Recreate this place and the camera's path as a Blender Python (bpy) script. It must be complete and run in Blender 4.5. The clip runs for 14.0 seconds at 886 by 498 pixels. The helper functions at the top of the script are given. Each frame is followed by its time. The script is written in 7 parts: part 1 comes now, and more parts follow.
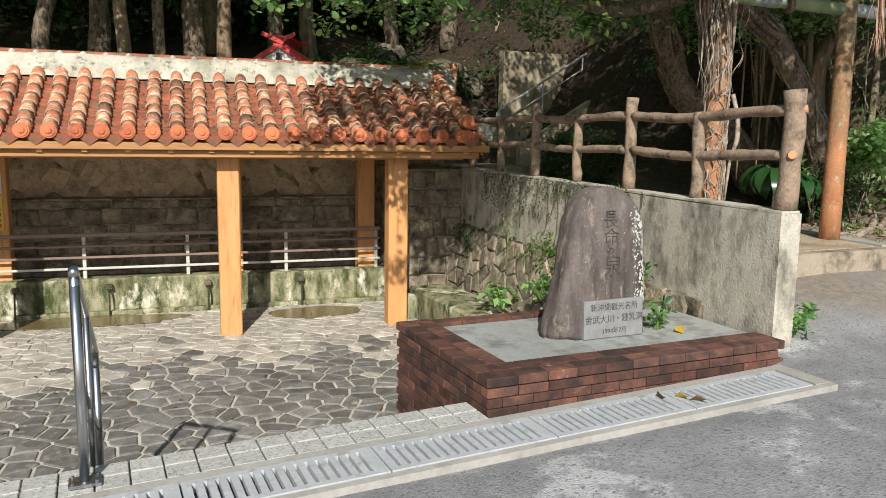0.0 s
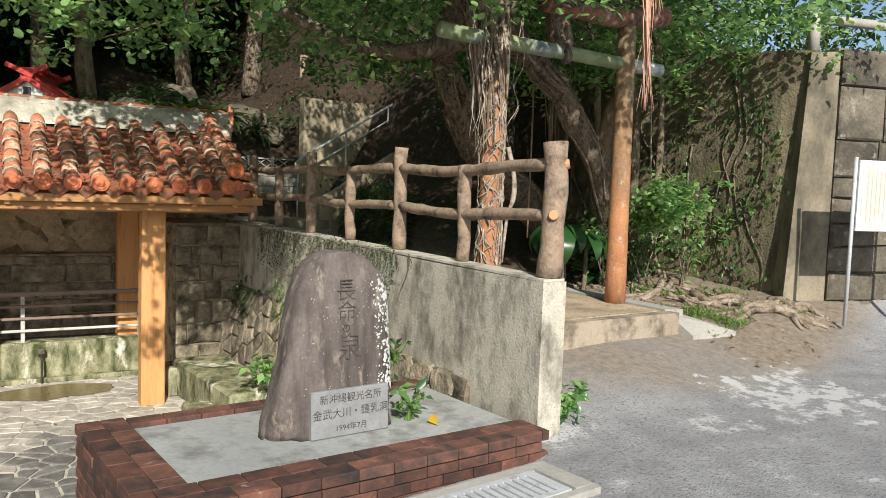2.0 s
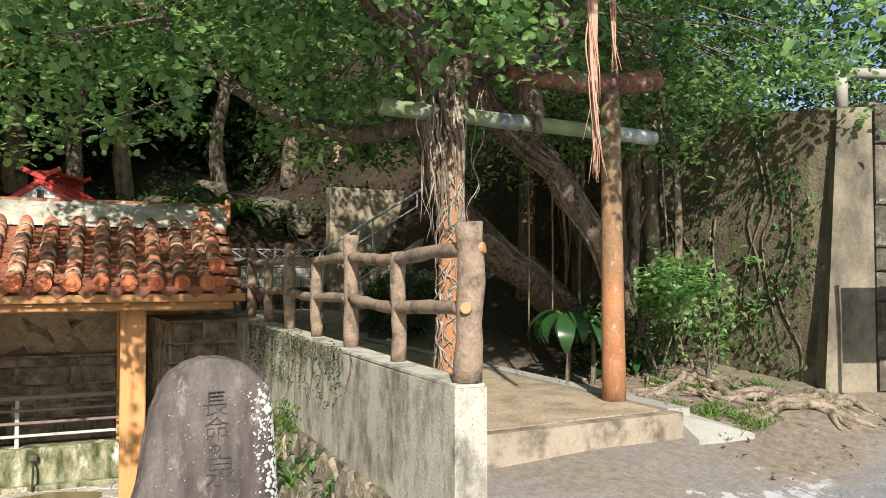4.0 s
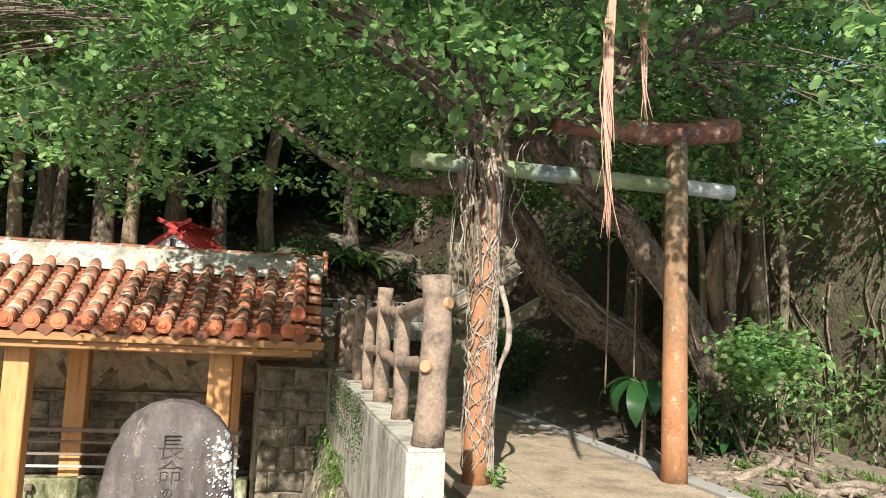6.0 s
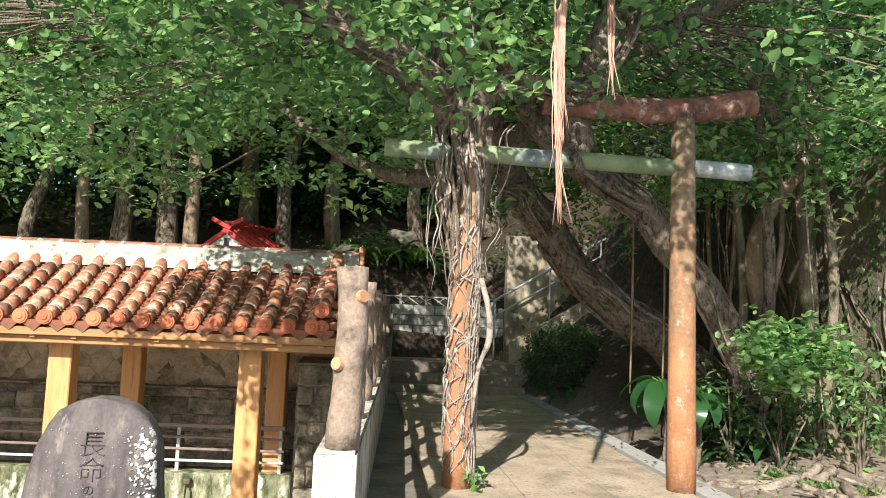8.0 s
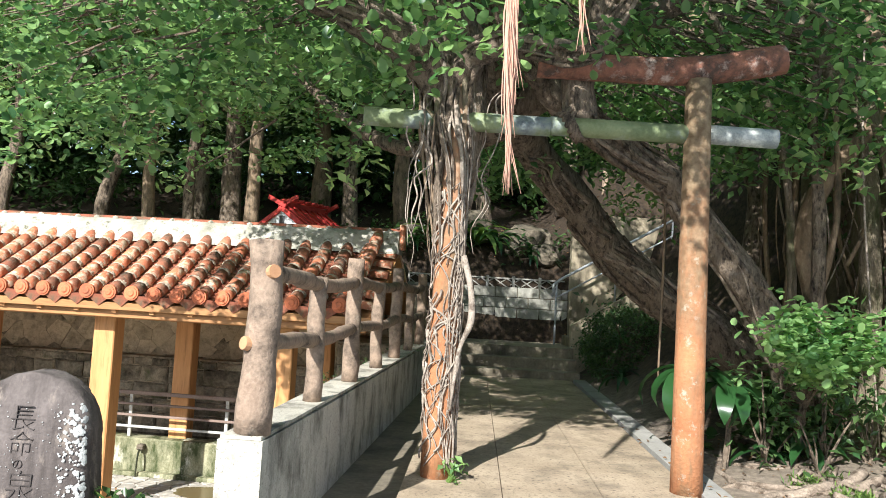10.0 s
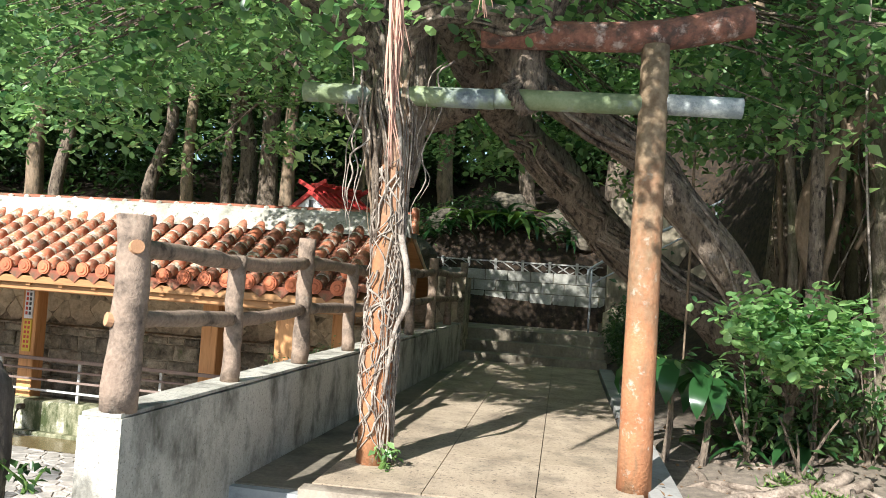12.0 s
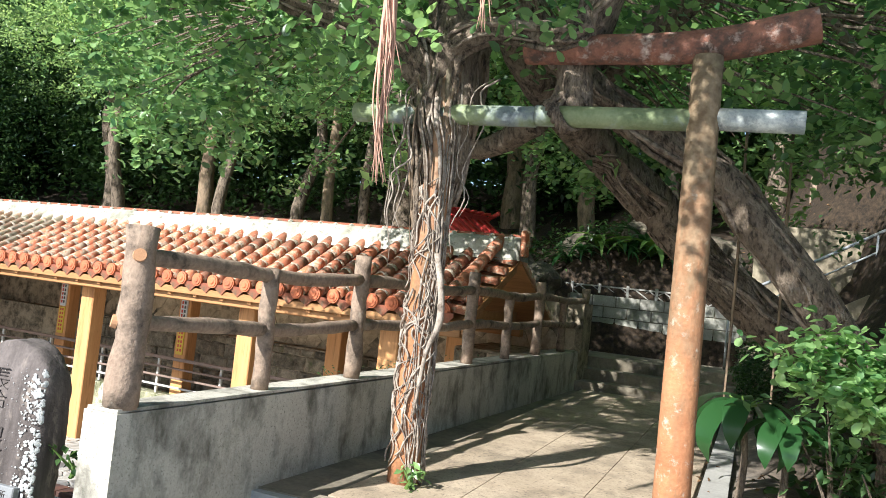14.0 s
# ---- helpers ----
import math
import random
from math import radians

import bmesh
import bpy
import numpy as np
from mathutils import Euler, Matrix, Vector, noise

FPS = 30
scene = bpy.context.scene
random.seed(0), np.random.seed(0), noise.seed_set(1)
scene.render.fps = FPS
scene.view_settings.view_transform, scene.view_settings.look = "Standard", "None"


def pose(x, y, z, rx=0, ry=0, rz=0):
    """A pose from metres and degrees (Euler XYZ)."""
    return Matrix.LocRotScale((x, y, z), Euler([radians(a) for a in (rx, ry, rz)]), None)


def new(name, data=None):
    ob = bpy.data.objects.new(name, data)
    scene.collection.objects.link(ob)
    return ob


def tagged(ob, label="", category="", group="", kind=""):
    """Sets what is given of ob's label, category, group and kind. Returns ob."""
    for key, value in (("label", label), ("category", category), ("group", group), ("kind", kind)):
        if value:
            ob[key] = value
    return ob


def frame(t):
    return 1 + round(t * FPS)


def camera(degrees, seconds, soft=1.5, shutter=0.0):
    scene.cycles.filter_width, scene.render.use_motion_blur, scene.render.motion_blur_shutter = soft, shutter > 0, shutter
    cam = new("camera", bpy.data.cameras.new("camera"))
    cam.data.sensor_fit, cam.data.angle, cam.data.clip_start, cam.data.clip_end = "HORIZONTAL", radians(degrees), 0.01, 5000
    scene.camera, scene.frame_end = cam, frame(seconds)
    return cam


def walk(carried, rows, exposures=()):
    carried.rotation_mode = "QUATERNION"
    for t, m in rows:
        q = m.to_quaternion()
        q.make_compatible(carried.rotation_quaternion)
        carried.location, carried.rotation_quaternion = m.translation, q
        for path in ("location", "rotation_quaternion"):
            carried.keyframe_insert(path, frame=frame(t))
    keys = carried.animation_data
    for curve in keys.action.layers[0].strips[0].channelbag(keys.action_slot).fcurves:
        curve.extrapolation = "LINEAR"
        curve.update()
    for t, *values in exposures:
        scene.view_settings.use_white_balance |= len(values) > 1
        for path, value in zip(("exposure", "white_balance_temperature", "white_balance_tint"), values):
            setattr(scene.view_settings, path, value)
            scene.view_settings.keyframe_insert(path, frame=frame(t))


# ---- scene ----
cam = camera(59.8, 14.0, 0.9)
METRES, EYE, TILT, LEAN, TURN = 8.0, 1.5, 0.0, 0.0, -24.4
ROWS = [
    (0.0, 0.0, 0.0, 0.0, 0.13, -8.36, -0.86),
    (0.5, 0.0205, 0.04, 0.001, -3.51, -7.21, -1.2),
    (1.0, 0.0439, 0.0761, 0.0018, -9.59, -6.27, -0.83),
    (1.5, 0.075, 0.103, 0.0026, -11.52, -5.16, -1.62),
    (2.0, 0.1096, 0.125, 0.0029, -11.52, -4.22, -1.94),
    (2.5, 0.1467, 0.1497, 0.0058, -11.14, -2.7, -0.71),
    (5.0, 0.3375, 0.2116, 0.0112, 2.35, 4.4, -1.13),
    (5.5, 0.3731, 0.2186, 0.0115, 6.2, 5.35, -1.74),
    (6.0, 0.4103, 0.2215, 0.0123, 8.33, 5.91, -2.55),
    (6.5, 0.4428, 0.2349, 0.0129, 7.67, 7.47, -2.39),
    (7.0, 0.4709, 0.2506, 0.0136, 10.61, 6.8, -1.78),
    (7.5, 0.5028, 0.2625, 0.0174, 15.61, 5.78, -2.39),
    (8.0, 0.5267, 0.2835, 0.0165, 16.69, 5.3, -2.31),
    (10.5, 0.6443, 0.3864, 0.0217, 26.87, 2.45, -3.7),
    (11.0, 0.6705, 0.4078, 0.0219, 27.81, 1.56, -3.91),
    (11.5, 0.6931, 0.433, 0.0238, 28.07, 2.15, -3.54),
    (12.0, 0.7194, 0.4508, 0.0235, 31.64, 2.16, -3.84),
    (12.5, 0.7433, 0.4679, 0.0257, 34.29, 2.12, -5.07),
    (13.0, 0.7602, 0.4929, 0.028, 36.0, 3.39, -5.45),
    (13.5, 0.7832, 0.5134, 0.027, 40.9, 3.08, -5.71),
    (14.0, 0.8074, 0.5319, 0.0295, 45.12, 2.88, -6.13),
]
EXPOSURES = [(0.0, 0.24, 6300, 10), (2.5, 0.42, 6350, 10), (5.0, 0.64, 6400, 10), (7.5, 0.91, 6150, 10), (10.5, 0.97, 5850, 10), (14.0, 1.08, 5800, 10)]
walk(cam, [(t, pose(0, 0, EYE, TILT, LEAN, TURN) @ pose(METRES * x, METRES * y, METRES * z, 90 + pitch, roll, yaw)) for t, x, y, z, yaw, pitch, roll in ROWS], EXPOSURES)

# ---- light ----
SUN_EL, SUN_WAY = 34.0, Vector((0.40, 0.92, 0.0)).normalized()   # elevation; the way the light travels over the ground
world = bpy.data.worlds.new("sky")
scene.world = world
world.use_nodes = True
sky_nodes = world.node_tree.nodes
sky_tex = sky_nodes.new("ShaderNodeTexSky")
sky_tex.sky_type, sky_tex.sun_disc = "NISHITA", False
sky_tex.sun_elevation = radians(SUN_EL)
sky_tex.sun_rotation = math.atan2(-SUN_WAY.x, -SUN_WAY.y)
world.node_tree.links.new(sky_tex.outputs[0], sky_nodes["Background"].inputs[0])
sky_nodes["Background"].inputs[1].default_value = 0.095
sun_data = bpy.data.lights.new("sun", "SUN")
sun_data.energy, sun_data.angle, sun_data.color = 5.0, radians(0.6), (1.0, 0.93, 0.82)
sun = new("sun", sun_data)
sun_aim = Vector((SUN_WAY.x, SUN_WAY.y, -math.tan(radians(SUN_EL)))).normalized()
sun.matrix_world = Matrix.Translation((-10, -20, 20)) @ sun_aim.to_track_quat("-Z", "Y").to_matrix().to_4x4()

# ---- materials ----
def mat(name, a, b, scale=3.0, rough=0.85, bump=0.25, c=None, c_at=0.6, c_soft=0.08, c_scale=None, stretch=(1, 1, 1), c_stretch=None,
        metal=0.0, vary=0.0, island=0.0, fine=10.0, spec=0.4, d=None, d_at=0.62, d_scale=2.0, d_stretch=(1, 1, 1), bump_dist=0.02):
    """Two tones a, b in broad and fine grain; c and d: stains of their own shape. vary, island: spread of brightness from piece to piece."""
    m = bpy.data.materials.new(name)
    m.use_nodes = True
    nt = m.node_tree
    N, L = nt.nodes.new, nt.links.new
    bsdf = nt.nodes["Principled BSDF"]
    co = N("ShaderNodeTexCoord")
    info = N("ShaderNodeObjectInfo")
    shift = N("ShaderNodeVectorMath"); shift.operation = "MULTIPLY_ADD"
    comb = N("ShaderNodeCombineXYZ")
    for i in range(3):
        L(info.outputs["Random"], comb.inputs[i])
    L(comb.outputs[0], shift.inputs[0]); shift.inputs[1].default_value = (17, 31, 23) if vary else (0, 0, 0)
    L(co.outputs["Object"], shift.inputs[2])

    def noise_at(sc, st=(1, 1, 1), detail=6.0, roughness=0.6):
        mp = N("ShaderNodeMapping"); mp.inputs["Scale"].default_value = st
        L(shift.outputs[0], mp.inputs[0])
        n = N("ShaderNodeTexNoise"); n.inputs["Scale"].default_value = sc
        n.inputs["Detail"].default_value, n.inputs["Roughness"].default_value = detail, roughness
        L(mp.outputs[0], n.inputs["Vector"])
        return n.outputs["Fac"]

    def ramp(fac, lo, hi):
        r = N("ShaderNodeMapRange"); r.inputs["From Min"].default_value, r.inputs["From Max"].default_value = lo, hi
        L(fac, r.inputs["Value"])
        return r.outputs["Result"]

    def blend(fac, x, y):
        mx = N("ShaderNodeMix"); mx.data_type = "RGBA"
        L(fac, mx.inputs[0])
        for v, s in ((x, mx.inputs[6]), (y, mx.inputs[7])):
            if isinstance(v, tuple):
                s.default_value = (*v, 1)
            else:
                L(v, s)
        return mx.outputs[2]

    broad, grain = noise_at(scale, stretch), noise_at(scale * fine, stretch, 4.0)
    both = N("ShaderNodeMath"); both.operation = "MULTIPLY_ADD"
    L(grain, both.inputs[0]); both.inputs[1].default_value = 0.6; L(broad, both.inputs[2])
    col = blend(ramp(both.outputs[0], 0.55, 1.05), a, b)
    if c:
        col = blend(ramp(noise_at(c_scale or scale * 1.7, c_stretch or stretch, 8.0, 0.68), c_at - c_soft, c_at + c_soft), col, c)
    if d:
        col = blend(ramp(noise_at(d_scale, d_stretch, 7.0, 0.7), d_at - 0.06, d_at + 0.06), col, d)
    if vary or island:
        hsv = N("ShaderNodeHueSaturation")
        geo = N("ShaderNodeNewGeometry")
        r = ramp(info.outputs["Random"] if vary else geo.outputs["Random Per Island"], 0, 1)
        r.node.inputs["To Min"].default_value, r.node.inputs["To Max"].default_value = 1 - (vary or island), 1 + (vary or island)
        L(r, hsv.inputs["Value"]); L(col, hsv.inputs["Color"])
        col = hsv.outputs[0]
    L(col, bsdf.inputs["Base Color"])
    bsdf.inputs["Roughness"].default_value, bsdf.inputs["Metallic"].default_value = rough, metal
    bsdf.inputs["Specular IOR Level"].default_value = spec
    if bump:
        bp = N("ShaderNodeBump"); bp.inputs["Strength"].default_value, bp.inputs["Distance"].default_value = bump, bump_dist
        L(both.outputs[0], bp.inputs["Height"]); L(bp.outputs[0], bsdf.inputs["Normal"])
    return m


def leaf_mat(name, dark, light, glow=0.35, rough=0.36):
    m = bpy.data.materials.new(name)
    m.use_nodes = True
    nt = m.node_tree
    N, L = nt.nodes.new, nt.links.new
    bsdf, out = nt.nodes["Principled BSDF"], nt.nodes["Material Output"]
    geo = N("ShaderNodeNewGeometry")
    mx = N("ShaderNodeMix"); mx.data_type = "RGBA"
    mx.inputs[6].default_value, mx.inputs[7].default_value = (*dark, 1), (*light, 1)
    L(geo.outputs["Random Per Island"], mx.inputs[0])
    L(mx.outputs[2], bsdf.inputs["Base Color"])
    bsdf.inputs["Roughness"].default_value = rough
    tr = N("ShaderNodeBsdfTranslucent")
    hs = N("ShaderNodeHueSaturation"); hs.inputs["Value"].default_value, hs.inputs["Saturation"].default_value = 1.9, 1.1
    hs.inputs["Hue"].default_value = 0.485
    L(mx.outputs[2], hs.inputs["Color"]); L(hs.outputs[0], tr.inputs["Color"])
    ms = N("ShaderNodeMixShader"); ms.inputs[0].default_value = glow
    L(bsdf.outputs[0], ms.inputs[1]); L(tr.outputs[0], ms.inputs[2]); L(ms.outputs[0], out.inputs["Surface"])
    return m


M = {
    "asphalt": mat("asphalt", (0.20, 0.20, 0.207), (0.36, 0.36, 0.365), 3.0, 0.9, 1.0, c=(0.48, 0.48, 0.485), c_at=0.60, c_soft=0.03, c_scale=1.5, fine=26, bump_dist=0.02, d=(0.13, 0.125, 0.12), d_at=0.585, d_scale=38.0),
    "concrete": mat("concrete", (0.40, 0.37, 0.30), (0.59, 0.555, 0.465), 1.6, 0.9, 0.6, c=(0.145, 0.135, 0.105), c_at=0.56, c_soft=0.10, c_scale=3.6, c_stretch=(1.2, 1.2, 0.65), fine=30, d=(0.19, 0.18, 0.15), d_at=0.615, d_scale=64.0),
    "concrete_cap": mat("concrete_cap", (0.29, 0.28, 0.25), (0.42, 0.405, 0.37), 2.0, 0.9, 0.25, c=(0.26, 0.25, 0.23), c_at=0.62, fine=16),
    "concrete_dark": mat("concrete_dark", (0.165, 0.14, 0.10), (0.32, 0.275, 0.20), 1.6, 0.92, 0.4, c=(0.075, 0.068, 0.052), c_at=0.57, c_soft=0.12, c_scale=1.6, c_stretch=(1, 1, 0.5), fine=18, d=(0.08, 0.11, 0.035), d_at=0.65, d_scale=2.4),
    # mossy concrete, its base darkened for tree shade that isn't cast here
    "wall_moss_shade": mat("wall_moss_shade", (0.085, 0.071, 0.044), (0.205, 0.175, 0.112), 2.2, 0.95, 0.9, c=(0.06, 0.052, 0.034), c_at=0.57, c_soft=0.12, c_scale=2.2, c_stretch=(1, 1, 0.6), fine=14, d=(0.11, 0.125, 0.045), d_at=0.60, d_scale=2.6, bump_dist=0.04),
    "slab": mat("slab", (0.24, 0.25, 0.24), (0.38, 0.39, 0.375), 2.0, 0.85, 0.3, c=(0.17, 0.165, 0.155), c_at=0.58, fine=18),
    "step_tan": mat("step_tan", (0.25, 0.205, 0.15), (0.40, 0.34, 0.26), 2.0, 0.9, 0.4, c=(0.12, 0.095, 0.07), c_at=0.57, fine=20),
    "path": mat("path", (0.315, 0.243, 0.165), (0.51, 0.41, 0.29), 2.2, 0.9, 0.6, c=(0.17, 0.138, 0.098), c_at=0.59, c_soft=0.12, c_scale=2.6, fine=34, d=(0.14, 0.11, 0.08), d_at=0.60, d_scale=34.0, bump_dist=0.01),
    "brick": mat("brick", (0.072, 0.034, 0.026), (0.185, 0.078, 0.052), 6.0, 0.8, 0.5, c=(0.030, 0.024, 0.022), c_at=0.53, c_soft=0.12, c_scale=5.0, fine=9, vary=0.36, bump_dist=0.006, d=(0.36, 0.32, 0.28), d_at=0.70, d_scale=6.0),
    "mortar": mat("mortar", (0.10, 0.09, 0.08), (0.22, 0.20, 0.18), 8.0, 0.95, 0.4, fine=8),
    # one paving stone in two tones: shaded front, then sunlit near the posts
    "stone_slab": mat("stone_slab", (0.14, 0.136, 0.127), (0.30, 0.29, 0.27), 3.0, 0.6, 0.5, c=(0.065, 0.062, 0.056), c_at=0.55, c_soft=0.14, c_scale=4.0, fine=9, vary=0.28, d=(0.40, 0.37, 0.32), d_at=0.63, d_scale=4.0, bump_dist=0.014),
    "stone_sunlit": mat("stone_sunlit", (0.34, 0.315, 0.27), (0.55, 0.51, 0.44), 3.0, 0.75, 0.4, c=(0.20, 0.19, 0.165), c_at=0.58, c_soft=0.14, c_scale=4.0, fine=9, vary=0.15, d=(0.60, 0.56, 0.48), d_at=0.60, d_scale=3.0, bump_dist=0.010),
    "tan_wall": mat("tan_wall", (0.30, 0.25, 0.17), (0.48, 0.41, 0.29), 1.8, 0.92, 0.4, c=(0.13, 0.11, 0.075), c_at=0.57, c_soft=0.12, c_scale=1.8, c_stretch=(1.6, 1.6, 0.5), fine=18),
    # brown masonry with the shade of its corner put into the tone
    "rough_block_shade": mat("rough_block_shade", (0.075, 0.064, 0.047), (0.20, 0.175, 0.132), 2.6, 0.92, 0.9, c=(0.045, 0.04, 0.032), c_at=0.54, c_soft=0.12, c_scale=2.2, fine=10, vary=0.2, d=(0.30, 0.275, 0.23), d_at=0.64, d_scale=4.0, bump_dist=0.03),
    "grout": mat("grout", (0.42, 0.395, 0.345), (0.62, 0.585, 0.51), 3.0, 0.9, 0.3, c=(0.30, 0.27, 0.215), c_at=0.58, c_soft=0.14, fine=12),
    "rubble": mat("rubble", (0.42, 0.34, 0.225), (0.66, 0.55, 0.39), 3.6, 0.92, 0.9, c=(0.20, 0.16, 0.11), c_at=0.60, c_soft=0.13, c_scale=5.0, fine=7, vary=0.10, d=(0.10, 0.10, 0.05), d_at=0.65, d_scale=3.0, bump_dist=0.03),
    "rubble_mortar": mat("rubble_mortar", (0.28, 0.23, 0.155), (0.46, 0.385, 0.275), 3.0, 0.95, 0.9, c=(0.07, 0.06, 0.04), c_at=0.54, c_soft=0.1, fine=9),
    "dark_stone": mat("dark_stone", (0.10, 0.083, 0.06), (0.26, 0.215, 0.155), 3.4, 0.88, 0.9, c=(0.028, 0.028, 0.02), c_at=0.51, c_soft=0.14, c_scale=3.6, fine=8, vary=0.22, d=(0.07, 0.08, 0.03), d_at=0.64, d_scale=3.0, bump_dist=0.03),
    "rubble_brown": mat("rubble_brown", (0.20, 0.168, 0.12), (0.41, 0.35, 0.255), 3.4, 0.9, 0.9, c=(0.06, 0.052, 0.036), c_at=0.54, c_soft=0.13, c_scale=4.0, fine=8, vary=0.2, d=(0.09, 0.10, 0.04), d_at=0.63, d_scale=3.0, bump_dist=0.03),
    "mossy": mat("mossy", (0.20, 0.195, 0.105), (0.46, 0.44, 0.29), 3.0, 0.75, 0.6, c=(0.045, 0.06, 0.015), c_at=0.50, c_soft=0.10, c_scale=2.6, c_stretch=(1.8, 1.8, 0.7), fine=16, d=(0.70, 0.67, 0.54), d_at=0.61, d_scale=2.3, d_stretch=(1.5, 1.5, 0.8)),
    "tile": mat("tile", (0.46, 0.135, 0.065), (0.64, 0.245, 0.125), 5.0, 0.85, 0.4, c=(0.17, 0.085, 0.055), c_at=0.61, c_soft=0.12, c_scale=5.0, fine=9, vary=0.28, d=(0.60, 0.48, 0.34), d_at=0.55, d_scale=9.0, bump_dist=0.008),
    "tile_old": mat("tile_old", (0.30, 0.105, 0.06), (0.50, 0.205, 0.115), 5.0, 0.88, 0.5, c=(0.10, 0.075, 0.05), c_at=0.53, c_soft=0.10, c_scale=5.5, fine=9, vary=0.30, d=(0.36, 0.30, 0.21), d_at=0.62, d_scale=9.0, bump_dist=0.008),
    # joined far tiles, paler than tile: sun glare put into the colour
    "tile_joined": mat("tile_joined", (0.50, 0.26, 0.16), (0.68, 0.42, 0.28), 5.0, 0.85, 0.4, c=(0.18, 0.12, 0.08), c_at=0.64, c_soft=0.12, c_scale=3.0, fine=9, island=0.25, d=(0.64, 0.55, 0.41), d_at=0.50, d_scale=7.0, bump_dist=0.008),
    "tile_pan": mat("tile_pan", (0.20, 0.065, 0.038), (0.40, 0.13, 0.07), 4.0, 0.85, 0.4, c=(0.13, 0.10, 0.06), c_at=0.56, c_soft=0.1, c_scale=7.0, fine=9, island=0.2),
    "plaster": mat("plaster", (0.40, 0.375, 0.31), (0.60, 0.57, 0.49), 2.0, 0.9, 0.6, c=(0.20, 0.195, 0.145), c_at=0.55, c_soft=0.14, c_scale=2.4, fine=14, d=(0.12, 0.12, 0.08), d_at=0.61, d_scale=8.0),
    "timber": mat("timber", (0.52, 0.25, 0.09), (0.68, 0.36, 0.145), 2.0, 0.62, 0.15, c=(0.36, 0.16, 0.055), c_at=0.62, stretch=(5, 5, 0.5), fine=7, bump_dist=0.006),
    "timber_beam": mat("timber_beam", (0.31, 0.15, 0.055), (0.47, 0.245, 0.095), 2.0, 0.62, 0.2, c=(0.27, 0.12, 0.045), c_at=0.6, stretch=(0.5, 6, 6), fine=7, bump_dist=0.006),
    "fake_log": mat("fake_log", (0.215, 0.150, 0.105), (0.45, 0.34, 0.245), 6.0, 0.88, 0.9, c=(0.085, 0.062, 0.045), c_at=0.55, c_soft=0.1, c_scale=6.0, fine=7, d=(0.34, 0.30, 0.23), d_at=0.66, d_scale=4.0, bump_dist=0.012),
    "log_end": mat("log_end", (0.42, 0.22, 0.11), (0.52, 0.29, 0.15), 12.0, 0.8, 0.2),
    "rust_post": mat("rust_post", (0.31, 0.128, 0.056), (0.48, 0.225, 0.105), 3.0, 0.88, 0.5, c=(0.19, 0.13, 0.07), c_at=0.56, c_scale=3.5, c_stretch=(1.5, 1.5, 0.4), fine=14, d=(0.46, 0.40, 0.31), d_at=0.63, d_scale=14.0),
    "red_beam": mat("red_beam", (0.19, 0.078, 0.05), (0.34, 0.155, 0.098), 4.0, 0.88, 0.6, c=(0.085, 0.055, 0.042), c_at=0.55, fine=12, d=(0.44, 0.34, 0.28), d_at=0.62, d_scale=7.0),
    "green_beam": mat("green_beam", (0.13, 0.17, 0.075), (0.26, 0.30, 0.16), 5.0, 0.7, 0.25, c=(0.30, 0.34, 0.33), c_at=0.56, c_scale=3.0, fine=10, d=(0.10, 0.12, 0.13), d_at=0.63, d_scale=3.0),
    "grey_beam": mat("grey_beam", (0.24, 0.265, 0.26), (0.38, 0.41, 0.39), 5.0, 0.7, 0.25, c=(0.72, 0.73, 0.66), c_at=0.56, c_scale=6.0, fine=10, d=(0.13, 0.15, 0.16), d_at=0.60, d_scale=5.0),
    "bark": mat("bark", (0.125, 0.092, 0.064), (0.31, 0.245, 0.178), 9.0, 0.95, 1.0, c=(0.04, 0.03, 0.023), c_at=0.56, fine=6, stretch=(1.6, 1.6, 0.6), d=(0.25, 0.215, 0.17), d_at=0.65, d_scale=5.0, bump_dist=0.04),
    "bark_pale": mat("bark_pale", (0.17, 0.115, 0.07), (0.34, 0.25, 0.165), 4.0, 0.92, 0.7, c=(0.09, 0.075, 0.05), c_at=0.57, fine=8, stretch=(1.6, 1.6, 0.6)),
    "root_pale": mat("root_pale", (0.235, 0.19, 0.15), (0.46, 0.395, 0.32), 9.0, 0.88, 0.6, c=(0.10, 0.07, 0.05), c_at=0.57, fine=7, d=(0.11, 0.09, 0.07), d_at=0.62, d_scale=4.0),
    "bark_mossy": mat("bark_mossy", (0.16, 0.125, 0.085), (0.34, 0.275, 0.20), 6.0, 0.95, 1.0, c=(0.07, 0.085, 0.03), c_at=0.55, c_soft=0.12, c_scale=2.4, fine=8, stretch=(1.6, 1.6, 0.6), bump_dist=0.03),
    "root_ground": mat("root_ground", (0.19, 0.145, 0.105), (0.40, 0.325, 0.25), 6.0, 0.92, 0.8, c=(0.09, 0.065, 0.045), c_at=0.56, fine=8, d=(0.46, 0.40, 0.33), d_at=0.66, d_scale=6.0, bump_dist=0.03),
    "tile_lime": mat("tile_lime", (0.36, 0.30, 0.22), (0.58, 0.51, 0.40), 5.0, 0.9, 0.5, c=(0.22, 0.17, 0.12), c_at=0.58, c_soft=0.14, c_scale=6.0, fine=12),
    "disc": mat("disc", (0.46, 0.125, 0.055), (0.62, 0.20, 0.09), 6.0, 0.8, 0.3, c=(0.26, 0.10, 0.06), c_at=0.60, fine=9, vary=0.18),
    "root_tassel": mat("root_tassel", (0.42, 0.23, 0.16), (0.62, 0.38, 0.28), 7.0, 0.8, 0.3, fine=7),
